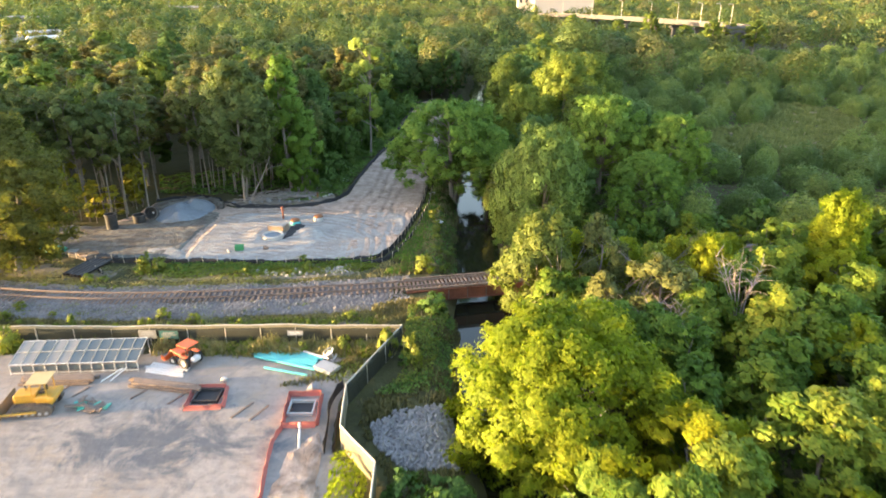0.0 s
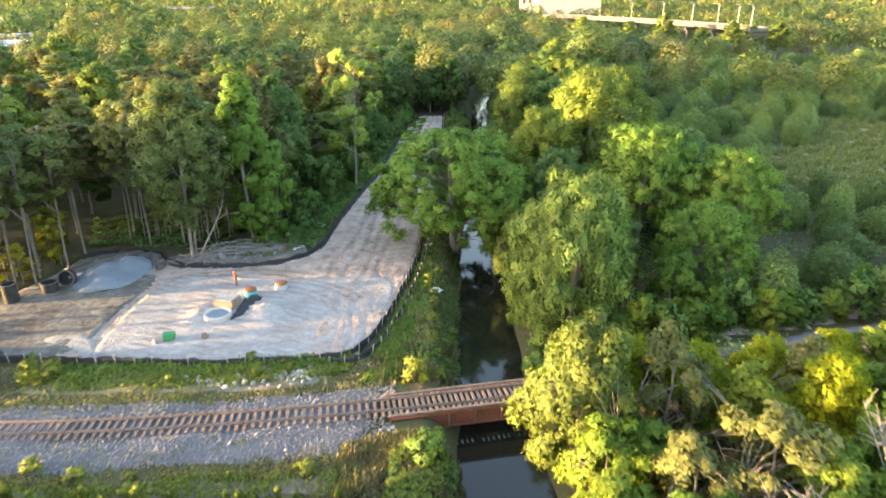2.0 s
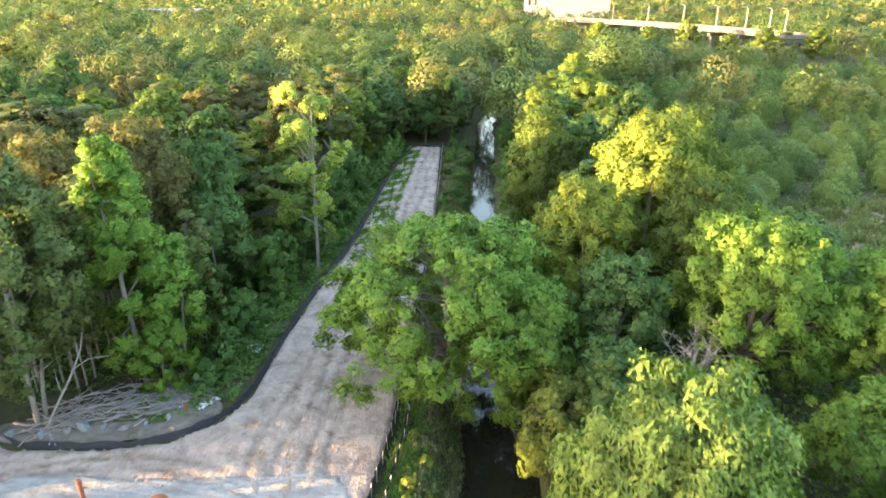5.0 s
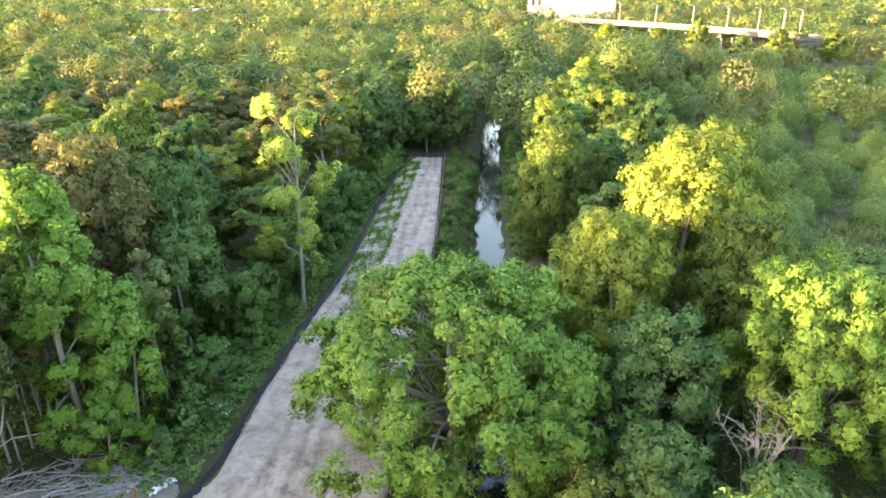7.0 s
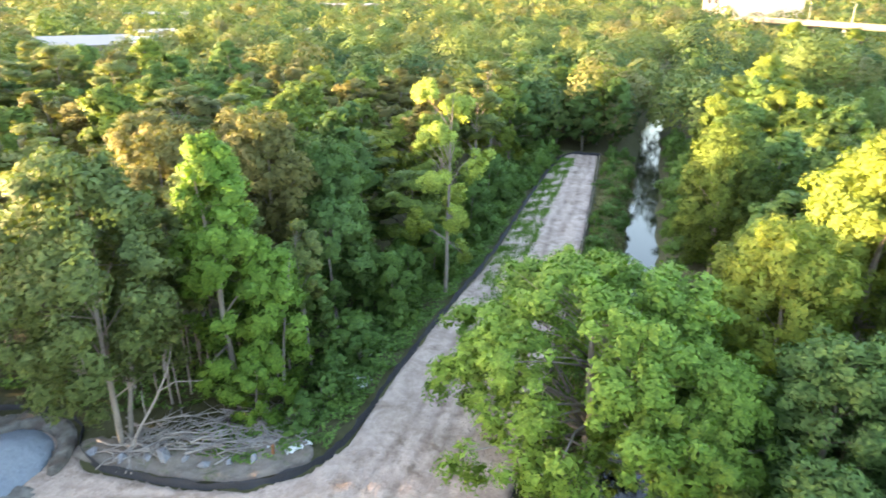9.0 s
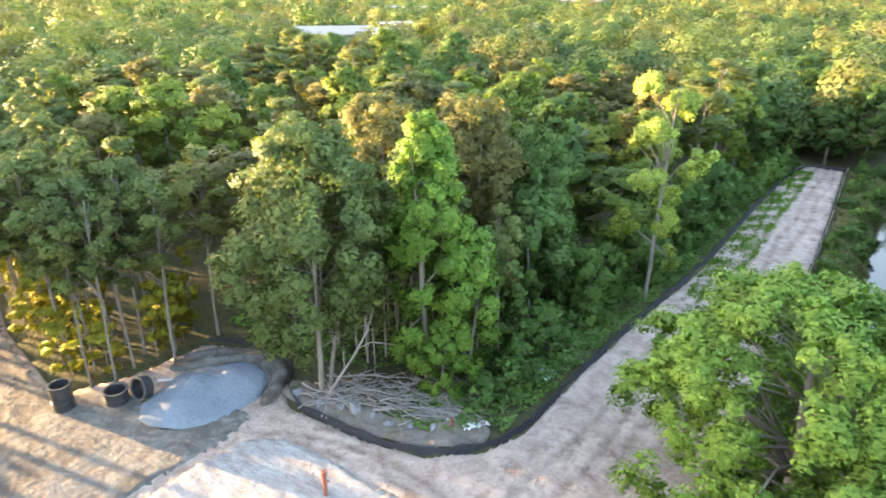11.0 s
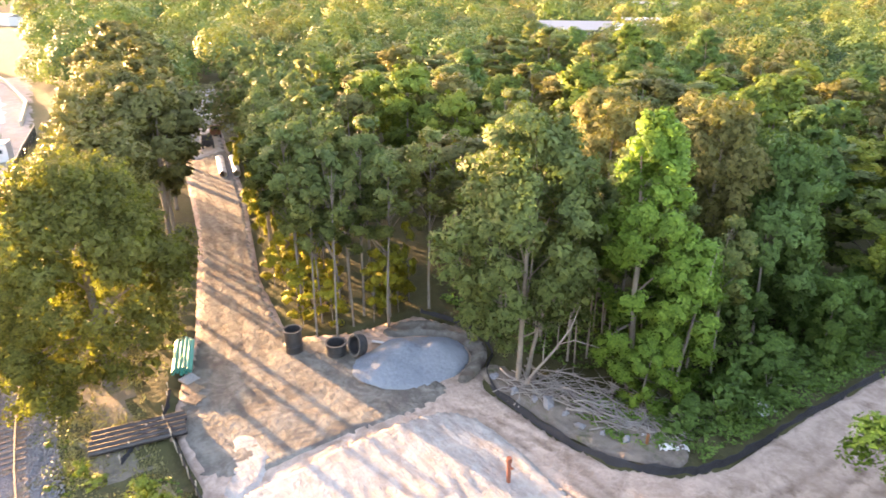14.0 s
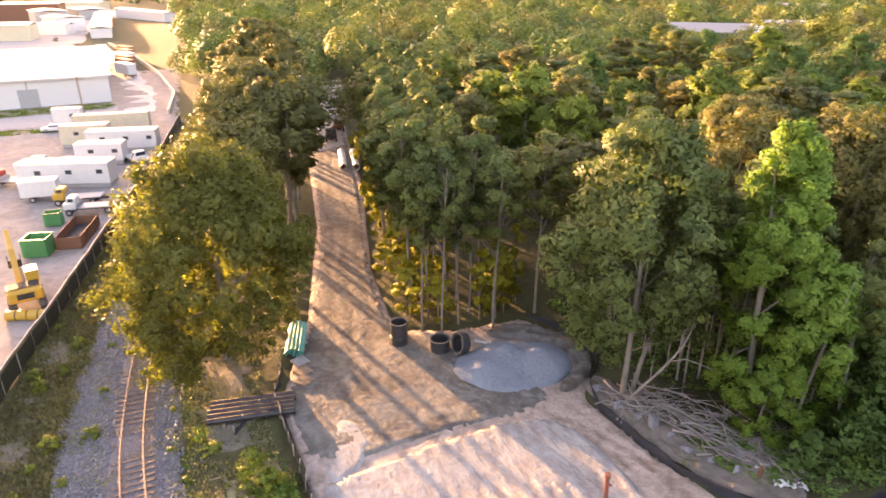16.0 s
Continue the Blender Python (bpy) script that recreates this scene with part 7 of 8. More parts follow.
# broken pale stone along the silt fence
lay("rubble_bed", [tuple(p) for p in rounded([(-20.5, 62.9), (-17, 63.9), (-12.6, 64.0), (-9.6, 64.6), (-9.2, 63.4), (-12.5, 62.3), (-17.5, 61.9)], 2, True)], DRYSOIL, 0.5, 0.06, lambda x, y: 0.05 * wave(x, y, 2.0), 0.05, label="bare stony soil with broken stone")
rubble = thing("rubble", (0, 0, 0), "scatter of pale broken stone along the silt fence", "stones")
r = random.Random(33)
kind = [None] * 7
for i in range(130):
    x, y = r.choice([r.gauss(-17.2, 1.0), r.gauss(-13.2, 0.9), r.gauss(-11.0, 0.8), r.uniform(-22, -9)]), 0
    y = float(track_y(x)) + 4.4 + r.gauss(0.9, 0.55)
    if kind[i % 7] is None:
        o = part("rock", boulder(bmesh.new(), (0, 0, 0), (r.uniform(0.25, 0.7), r.uniform(0.22, 0.5), r.uniform(0.12, 0.3)), r), RUBBLE, rubble)
        kind[i % 7] = o.data
    else:
        o = new("rock", kind[i % 7])
        o.parent = rubble
    o.matrix_world = pose(x, y, float(land(x, y)) + 0.08, r.uniform(-25, 25), r.uniform(-25, 25), r.uniform(0, 360)) @ Matrix.Scale(r.uniform(0.5, 1.25), 4)
lay("pale_spill", [tuple(p) for p in rounded([(-35.0, 69.8), (-33.6, 70.9), (-31.8, 71.0), (-30.4, 70.2), (-29.2, 69.0), (-29.0, 67.5), (-30.3, 67.3), (-31.4, 68.6), (-33.4, 69.0)], 2, True)], PAD, 0.3, 0.11, lambda x, y: 0.01 * wave(x, y, 1.6), 0.01, label="spill of whitish fill on the damp sand")
# rip-rap on the creek bank
rip = thing("riprap", (0, 0, 0), "apron of grey broken stone down to the creek", "stones")
lay("stone_bed", [(-5.2, 37.4), (-3.4, 39.2), (0.4, 40.2), (1.4, 37.5), (1.0, 33.2), (-2.4, 33.0), (-4.4, 35.2)], STONE, 0.5, 0.03, label="bed of small grey stone under the rocks")
r = random.Random(12)
APRON = [(-5.2, 37.4), (-3.4, 39.2), (0.4, 40.2), (1.4, 37.5), (1.0, 33.2), (-2.4, 33.0), (-4.4, 35.2)]
kinds = [None] * 8
small = bmesh.new()
count = 0
while count < 800:
    x, y = r.uniform(-5.2, 1.4), r.uniform(32.8, 40.4)
    if not inside([x], [y], APRON)[0]:
        continue
    count += 1
    size = (r.uniform(0.22, 0.46), r.uniform(0.2, 0.38), r.uniform(0.16, 0.28))
    if count > 290:
        boulder(small, (x, y, float(land(x, y)) + 0.1), size, r)
        continue
    q = count % 8
    if kinds[q] is None:
        o = part("rock", boulder(bmesh.new(), (0, 0, 0), size, r), STONE, rip)
        kinds[q] = o.data
    else:
        o = new("rock", kinds[q])
        o.parent = rip
    o.matrix_world = pose(x, y, float(land(x, y)) + 0.13, r.uniform(-30, 30), r.uniform(-30, 30), r.uniform(0, 360))
tagged(part("loose_rock", small, STONE, rip), kind="stuff")

# ---------------------------------------------------------------- things on the pale pad
ring = thing("manhole_ring", at_ground(-20.6, 73.9, 0.2), "wide pale concrete manhole ring", "manhole")
part("ring", lathe(bmesh.new(), [(1.26, -0.3), (1.26, 0.36), (1.2, 0.44), (1.06, 0.44), (1.0, 0.36), (1.0, -0.3)], 36), CONCRETE, ring)
part("inner_floor", cyl(0.06, 1.02, 24, "z"), GREYHEAP, ring, "pale grit inside").location.z = 0.22
vault = thing("concrete_vault", at_ground(-20.5, 76.3, 0.2), "open concrete vault box with a pale slab", "vault", turn=-14)
part("wall", boxes(((2.1, 0.16, 1.0), (0, -0.72, 0.2)), ((2.1, 0.16, 1.0), (0, 0.72, 0.2)), ((0.16, 1.28, 1.0), (-0.97, 0, 0.2)), ((0.16, 1.28, 1.0), (0.97, 0, 0.2)), bevel=0.015), TIMBER, vault, "tan formwork walls")
part("slab", boxes(((2.0, 1.5, 0.12), (-0.05, 0, 0.78)), bevel=0.02), PAD, vault, "dusty slab lid")
# no hole is dug: a flat black sheet stands in for the trench's shade
trench = lay("trench_floor", [(-19.6, 73.0), (-18.4, 73.8), (-17.5, 75.6), (-17.4, 78.0), (-18.6, 78.6), (-19.4, 77.4), (-19.3, 75.4)], SILT, 0.4, 0.30, lambda x, y: 0.0 * x + 0.05, label="black sheet standing for the shaded depth of the trench beside the vault")


def drum(x, y, base, label):
    ob = thing("capped_riser", at_ground(x, y, 0.2), label, "riser", "capped risers on the pad")
    part("body", lathe(bmesh.new(), [(0.62, -0.2), (0.64, 0.2), (0.6, 0.42), (0.5, 0.42), (0.5, -0.2)], 22), base, ob)
    part("lid", lathe(bmesh.new(), [(0.02, 0.36), (0.56, 0.36), (0.62, 0.46), (0.55, 0.6), (0.02, 0.66)], 22), CLAY, ob, "rusty orange lid")
    return ob


drum(-18.9, 78.7, BLUE, "riser with rusty lid and blue band")
drum(-16.2, 80.2, CONCRETE, "riser with rusty lid in pale concrete")
STANDPIPE = paint("rust_red_pipe", (0.26, 0.085, 0.05), 0.6)
sp = thing("standpipe", at_ground(-20.9, 80.7, 0.1), "rust-red standpipe leaning on the pad", "pipe")
part("pipe", tube(bmesh.new(), [(0, 0, -0.2), (-0.06, 0.02, 1.5)], 0.13, 12), STANDPIPE, sp)
part("cap", tube(bmesh.new(), [(-0.06, 0.02, 1.5), (-0.065, 0.02, 1.75)], [0.18, 0.15], 12), STANDPIPE, sp)
part("outlet", tube(bmesh.new(), [(-0.05, 0.0, 1.2), (0.3, 0.0, 1.2)], 0.07, 10), STANDPIPE, sp)
gb = thing("green_crate", at_ground(-23.5, 69.8, 0.2), "small bright green plastic crate", "crate", turn=12)
part("body", boxes(((0.95, 0.7, 0.5), (0, 0, 0.25)), bevel=0.05), GREEN, gb)
part("lid", boxes(((1.0, 0.75, 0.06), (0, 0, 0.53)), bevel=0.02), GREEN, gb)

# ---------------------------------------------------------------- things by the west road

def heap(x, y, at_h):
    """Three tipped loads run together, with sharp crests."""
    top = 0.0
    for hx, hy, rx, ry, h in ((-35.4, 83.4, 3.2, 4.2, at_h), (-34.2, 85.4, 3.0, 3.4, at_h * 0.94), (-34.8, 81.4, 3.4, 3.2, at_h * 0.72)):
        ang = np.arctan2(y - hy, x - hx)
        d = np.hypot((x - hx) / rx, (y - hy) / ry) * (1 + 0.07 * np.sin(ang * 3 + hx) + 0.04 * np.sin(ang * 7 + hy))
        top = np.maximum(top, h * np.clip(1 - d, 0, 0.9))
    return top + 0.02 * wave(x, y, 2.6) + 0.04 * wave(x, y, 1.1, 2.0)


gh = lay("stone_dust_mound", rounded([(-38.0, 80.6), (-38.3, 83.6), (-37.0, 86.8), (-34.4, 88.3), (-32.0, 87.2), (-31.1, 84.6), (-31.4, 82.0), (-33.4, 79.4), (-36.0, 78.9)], 2, True), GREYHEAP, 0.4, 0.08, lambda x, y: heap(x, y, 1.55), label="smooth heap of blue-grey stone dust", kind="thing")
gh["category"] = "mound"
lay("dirt_bank", rounded([(-40.6, 84.4), (-39.4, 87.8), (-35.8, 90.2), (-32.4, 89.4), (-30.4, 86.8), (-30.0, 84.6), (-31.0, 84.8), (-31.9, 87.3), (-34.4, 88.5), (-37.2, 87.0), (-38.8, 84.0)], 2, True), DAMP, 0.4, 0.10, lambda x, y: 0.35 + 0.18 * wave(x, y, 1.3) + 0.06 * wave(x, y, 3.6), 0.3, label="bank of brown dirt pushed up behind the heap")


DUSTY_RIM = paint("dusty_black_rim", (0.10, 0.10, 0.10), 0.6, (0.26, 0.23, 0.20), 0.6)


def riser(x, y, r0, h, label, lie=0):
    ob = thing("plastic_riser", at_ground(x, y, 0.05), label, "manhole riser", "black risers by the heap")
    m = pose(0, 0, r0 if lie else 0, lie)
    part("shell", lathe(bmesh.new(), [(r0, 0), (r0, h * 0.3), (r0 * 1.05, h * 0.32), (r0 * 1.05, h * 0.36), (r0, h * 0.38), (r0, h * 0.92), (r0 * 1.08, h * 0.94), (r0 * 1.08, h), (r0 * 0.86, h), (r0 * 0.86, 0.04), (r0 * 0.2, 0.04), (r0 * 0.2, 0)], 24, m), BLACK_PIPE, ob)
    part("rim", lathe(bmesh.new(), [(r0 * 1.09, h + 0.004), (r0 * 1.09, h + 0.05), (r0 * 0.93, h + 0.05), (r0 * 0.93, h + 0.004)], 24, m), DUSTY_RIM, ob, "grey dusty rim")
    return ob


riser(-41.7, 77.3, 0.68, 1.9, "tall black plastic manhole riser with grey rim")
riser(-39.3, 79.7, 0.78, 1.0, "squat black plastic manhole riser")
riser(-38.1, 81.3, 0.8, 0.7, "black plastic riser tipped on its side", 75)
wp = thing("white_pipe", at_ground(-38.4, 83.0, 0.3), "short white pipe beside the stone dust", "pipe", turn=40)
part("pipe", hollow(1.2, 0.09, 0.012, 10), WHITE, wp)
DUSTY_PIPE = paint("dusty_steel_pipe", (0.03, 0.028, 0.03), 0.38, (0.13, 0.105, 0.09), 0.5)
stack("pipe_stack", -38.2, 65.0, 76, "stack of long dark steel pipes on bearers", "pipes", 5, lambda o: part("pipe", hollow(5.6, 0.2, 0.02, 14), DUSTY_PIPE, o), 0.5, 1, rise=0.6, jitter=0.06, seed=8)
bear = thing("bearer_beam", at_ground(-38.2, 65.0), "timber bearers under the steel pipes", "timber", turn=76)
for s in (-1.8, 1.8):
    part("beam", boxes(((0.16, 2.6, 0.16), (s, 0, 0.08)), bevel=0.01), TIMBER, bear)
stack("pipe_bundle", -45.9, 70.1, 160, "bundle of teal pipes beside the road", "pipes", 5, lambda o: part("pipe", hollow(4.6, 0.14, 0.015, 12), TEAL, o), 0.3, 2, rise=0.28, jitter=0.2, seed=9)
for i, (x, y) in enumerate(((-42.6, 69.5), (-41.2, 69.3), (-40.0, 69.0))):
    pal = thing("pallet", at_ground(x, y, 0.07), "weathered wooden pallet by the road", "pallet", "pallets by the road", turn=15 + 8 * i)
    for j in range(7):
        part("slat", boxes(((0.11, 1.1, 0.03), (-0.5 + j * 0.165, 0, 0.13)), bevel=0.004), TIMBER if i else GREY_PAINT, pal)
    for j in (-0.5, 0, 0.5):
        part("runner", boxes(((1.15, 0.09, 0.11), (0, j, 0.055)), bevel=0.004), TIMBER, pal)

# brush pile, each branch bent and forked
brush = thing("brush_pile", (0, 0, 0), "tangled pile of grey dead branches at the wood's edge", "brush pile")
r = random.Random(14)
for i in range(150):
    t = r.random()
    c = Vector((-27.9 + 10.6 * t, 88.3 + 4.4 * t + r.uniform(-1.7, 2.0), 0))
    c.z = float(land(c.x, c.y)) + r.uniform(0.05, 0.9) * (1 - abs(t - 0.35))
    a = radians(r.gauss(18, 46))
    L = r.uniform(1.2, 5.4)
    way = Vector((cos(a), sin(a), r.uniform(-0.12, 0.15)))
    n = Vector((-way.y, way.x, 0))
    line = [c + way * L * (u - 0.5) + n * (r.uniform(-0.22, 0.22)) + Vector((0, 0, r.uniform(-0.08, 0.14))) for u in (0, 0.25, 0.5, 0.75, 1)]
    g = r.uniform(0.025, 0.085)
    bm = tube(bmesh.new(), line, [g, g * 0.95, g * 0.8, g * 0.55, g * 0.2], 6)
    for s in (1, -1):
        tube(bm, [line[2], line[2] + way * L * 0.2 + n * s * L * 0.12, line[2] + way * L * 0.36 + n * s * L * 0.2 + Vector((0, 0, 0.1))], [g * 0.6, g * 0.4, g * 0.15], 5)
    part("branch", bm, DEADWOOD, brush, smooth=True)
lay("pale_dirt_bank", rounded([(-31.0, 86.3), (-27, 86.4), (-21, 86.4), (-17.5, 87.6), (-15.0, 90.2), (-17.4, 92.0), (-21, 90.6), (-26, 89.0), (-30.6, 88.6)], 2, True), surface("pale_dirt", (0.085, 0.07, 0.055), (0.23, 0.195, 0.16), 0.4, 2.2, 0.95, bump=0.7, depth=0.08, spot=(0.10, 0.11, 0.05), spot_scale=0.6, spot_from=0.55), 0.35, 0.05, lambda x, y: 0.22 + 0.16 * wave(x, y, 1.5) + 0.06 * wave(x, y, 4.0, 1.0), label="bank of pale dirt under the brush pile")


for i, (x, y, a) in enumerate(((-27.0, 87.0, 1.3), (-25.6, 87.3, 1.0), (-24.4, 87.6, 1.6), (-23.2, 87.9, 0.9), (-21.8, 87.8, 1.2), (-20.4, 88.4, 0.8), (-29.4, 87.0, 1.1), (-19.0, 88.9, 1.0), (-26.3, 88.2, 0.7), (-22.6, 88.8, 0.7))):
    stone(x, y, (a, a * 0.75, a * 0.5), "dusty grey lump of broken concrete by the brush", STONE, 60 + i)
dead = thing("dead_tree", at_ground(-27.4, 87.7, 0.0), "leaning bare grey dead tree with a forked top", "dead tree")
part("trunk", tube(bmesh.new(), [(0, 0, -0.3), (0.9, 0.5, 1.6), (2.0, 1.1, 3.6), (2.9, 1.6, 5.6), (3.3, 1.9, 7.4)], [0.11, 0.095, 0.08, 0.055, 0.02], 8), DEADWOOD, dead, smooth=True)
for a, b, c, g in (((2.2, 1.2, 4.2), (3.3, 1.6, 4.9), (5.0, 2.0, 5.0), 0.05), ((2.7, 1.5, 5.2), (2.5, 1.9, 6.2), (2.2, 2.4, 7.6), 0.05), ((1.4, 0.8, 2.6), (1.0, 1.2, 3.4), (0.7, 1.7, 4.6), 0.045)):
    part("branch", tube(bmesh.new(), [a, b, c], [g, g * 0.7, g * 0.25], 6), DEADWOOD, dead, smooth=True)


def litter(x, y, s, seed):
    """A crumpled white plastic sheet."""
    r = random.Random(seed)
    bm = bmesh.new()
    bmesh.ops.create_grid(bm, x_segments=7, y_segments=5, size=0.5)
    for v in bm.verts:
        v.co = Vector((v.co.x * s * 1.6 + r.uniform(-0.06, 0.06), v.co.y * s + r.uniform(-0.06, 0.06), 0.12 + r.uniform(-0.06, 0.16)))
    bmesh.ops.solidify(bm, geom=bm.faces[:], thickness=0.012)
    ob = part("plastic_sheet", bm, WHITE)
    ob.matrix_world = pose(*at_ground(x, y, 0.1), 0, 0, r.uniform(0, 180))
    return tagged(ob, "crumpled white plastic sheet lying in the weeds", "litter", "litter by the silt fence")


for i, (x, y, s) in enumerate(((-16.9, 102.7, 1.2), (-15.6, 99.0, 0.9), (-15.2, 98.4, 0.6), (-17.0, 90.4, 0.7), (-16.4, 91.0, 0.5), (-18.4, 90.0, 0.5), (-1.5, 92.0, 0.6), (-0.6, 79.8, 0.8))):
    litter(x, y, s, 40 + i)
st = thing("marker_post", at_ground(-18.0, 89.6), "short orange-brown wooden post", "post")
part("post", boxes(((0.16, 0.16, 1.0), (0, 0, 0.45)), bevel=0.02), CLAY, st)

# ---------------------------------------------------------------- far end of the west road
lay("pale_gravel", [(-103, 88.6), (-135, 98.9), (-172, 112.2), (-172, 117.6), (-135, 104), (-106, 95.8)], PAD, 0.8, 0.14, lambda x, y: 0.03 * wave(x, y, 0.9), label="pale packed gravel at the end of the west road")
for dx, dy in ((0, 0), (0.9, 1.7)):
    roll = thing("pipe_roll", at_ground(-96.0 + dx, 91.4 + dy, 0.55), "long white wrapped pipe lying at the road's edge", "pipe", "white pipes on the west road", turn=163)
    part("shell", hollow(9.6, 0.55, 0.08, 18), WHITE, roll)
    for bx in (-3.2, 0.0, 3.2):
        moved(part("strap", hollow(0.25, 0.57, 0.02, 18), GREY_PAINT, roll, "grey strap"), bx, 0, 0)
truck(-111.5, 94.6, 165, DARK, "dark work truck parked on the west road", 2.6)
truck(-118.5, 98.4, 165, BROWN, "brown pick-up truck parked on the west road", 2.6)
office_trailer(-131.0, 101.5, 75, (6.0, 2.6, 2.6), "white shed at the end of the road", WHITE, 2)

# ---------------------------------------------------------------- far yard
excavator(-63.2, 50.5, 8, "yellow crawler excavator with raised boom")
for dx in (0, 1.9):
    tk = thing("yellow_tank", at_ground(-60.4 + 0.4 * dx, 49.9 + dx * 0.9, 0.45), "bright yellow cylindrical tank on the ground", "tank", turn=70)
    part("shell", cyl(1.7, 0.45, 16), YELLOW, tk)
    part("band", lathe(bmesh.new(), [(0.465, -0.05), (0.465, 0.05), (0.44, 0.05), (0.44, -0.05)], 16, pose(0, 0, 0, 0, 90)), DARK, tk)
dumpster(-79.3, 54.6, 165, (7.2, 2.5, 1.3), BROWN, "rust-brown open roll-off dumpster")
dumpster(-75.9, 50.9, 70, (2.4, 2.2, 1.9), GREEN, "green steel waste skip")
dumpster(-85.3, 52.0, 80, (1.8, 1.5, 1.5), GREEN, "small dark green bin")
truck(-88.2, 55.6, 75, WHITE, "white flatbed truck in the far yard", 5.2)
truck(-93.0, 54.3, 75, YELLOW, "yellow work truck in the far yard", 4.0)
cargo_trailer(-96.6, 50.3, 80, (4.4, 2.2, 2.1), WHITE, "small white enclosed trailer")
office_trailer(-102.4, 53.5, 68, (12.2, 3.2, 2.8), "long white site-office trailer", WHITE, 3)
truck(-105.6, 46.2, 60, RED, "red truck behind the site office", 3.0)
truck(-110.5, 62.6, 200, WHITE, "white lorry beside the fence", 3.6)
car(-112.5, 49.5, 70, WHITE, "white saloon car in the far yard")
car(-113.5, 53.2, 72, WHITE, "white saloon car in the far yard")
car(-116.6, 49.0, 75, GREY_PAINT, "grey saloon car in the far yard")
office_trailer(-113.5, 58.0, 70, (7.0, 2.8, 2.6), "white site trailer behind the cars", WHITE, 2)
office_trailer(-121.0, 61.6, 72, (11.0, 3.0, 2.8), "long white storage trailer", WHITE, 3)
office_trailer(-127.5, 56.0, 75, (7.5, 3.0, 3.0), "cream shed in the far yard", CREAM, 2, ROOF_GREY)
cargo_trailer(-136.0, 60.5, 78, (13.0, 2.6, 3.0), CREAM, "long cream box trailer at the yard's edge")
car(-142.5, 50.5, 80, WHITE, "white car on the far drive")
office_trailer(-146.0, 53.0, 80, (5.0, 2.6, 3.0), "small white kiosk by the drive", WHITE, 1)

pole = thing("utility_pole", at_ground(-141.5, 56.0), "wooden utility pole with cross-arm", "utility pole")
part("pole", tube(bmesh.new(), [(0, 0, -0.5), (0, 0, 10.5)], [0.16, 0.10], 10), TIMBER, pole)
part("cross_arm", boxes(((0.1, 2.4, 0.12), (0, 0, 9.6)), bevel=0.01), TIMBER, pole)

wh = thing("warehouse", at_ground(-205.0, 15.0, 0.0), "large white metal warehouse with low-pitched roof", "warehouse")
part("wall", boxes(((64.0, 93.0, 6.0), (0, 0, 3.0)), bevel=0.05), ROOF_WHITE, wh, "white ribbed metal wall")
bm = bmesh.new()
sec = [(-33, 5.9), (0, 9.6), (33, 5.9), (33, 6.3), (0, 10.0), (-33, 6.3)]
rings = [[bm.verts.new((x, y, z)) for x, z in sec] for y in (-47.2, 47.2)]
for j in range(6):
    bm.faces.new((rings[0][j], rings[0][(j + 1) % 6], rings[1][(j + 1) % 6], rings[1][j]))
bm.faces.new(rings[0][::-1])
bm.faces.new(rings[1])
roof = part("roof", bm, ROOF_WHITE, wh, "white metal roof")
for i in range(9):
    part("wall_rib", boxes(((0.08, 0.3, 5.6), (32.03, -40 + i * 10, 2.9)), bevel=0.02), GREY_PAINT, wh)
for y in (-22, 0, 30):
    part("door", boxes(((0.08, 4.0, 4.0), (32.04, y, 2.0)), bevel=0.02), GREY_PAINT, wh, "grey roller door")
for i in range(6):
    cargo_trailer(-218.0 - 11 * i, 67.0 + 0.6 * i, 200, (9.0, 2.6, 3.0), BROWN if i % 3 else WHITE, "box trailer parked in a row behind the warehouse", "row of parked box trailers")
wall = thing("barrier_wall", (0, 0, 0), "low pale concrete barrier beside the drive", "barrier", kind="structure")
for a, b in zip(((-150, 71.5), (-175, 75.5), (-215, 75.5), (-265, 72.5)), ((-175, 75.5), (-215, 75.5), (-265, 72.5), (-325, 66))):
    m = (Vector(a) + Vector(b)) / 2
    d = Vector(b) - Vector(a)
    o = part("barrier_length", box(bmesh.new(), (d.length, 0.5, 1.1), (0, 0, 0.55), None, 0.05), CREAM, wall)
    o.matrix_world = pose(m.x, m.y, 0, 0, 0, math.degrees(math.atan2(d.y, d.x)))
lay("paved_drive", [(-150, 61), (-168, 64.5), (-215, 64), (-262, 62.0), (-330, 58), (-330, 66), (-265, 71.8), (-215, 74.8), (-175, 74.8), (-150, 70.5)], CONCRETE, 6.0, 0.09, label="pale paved drive behind the warehouse")


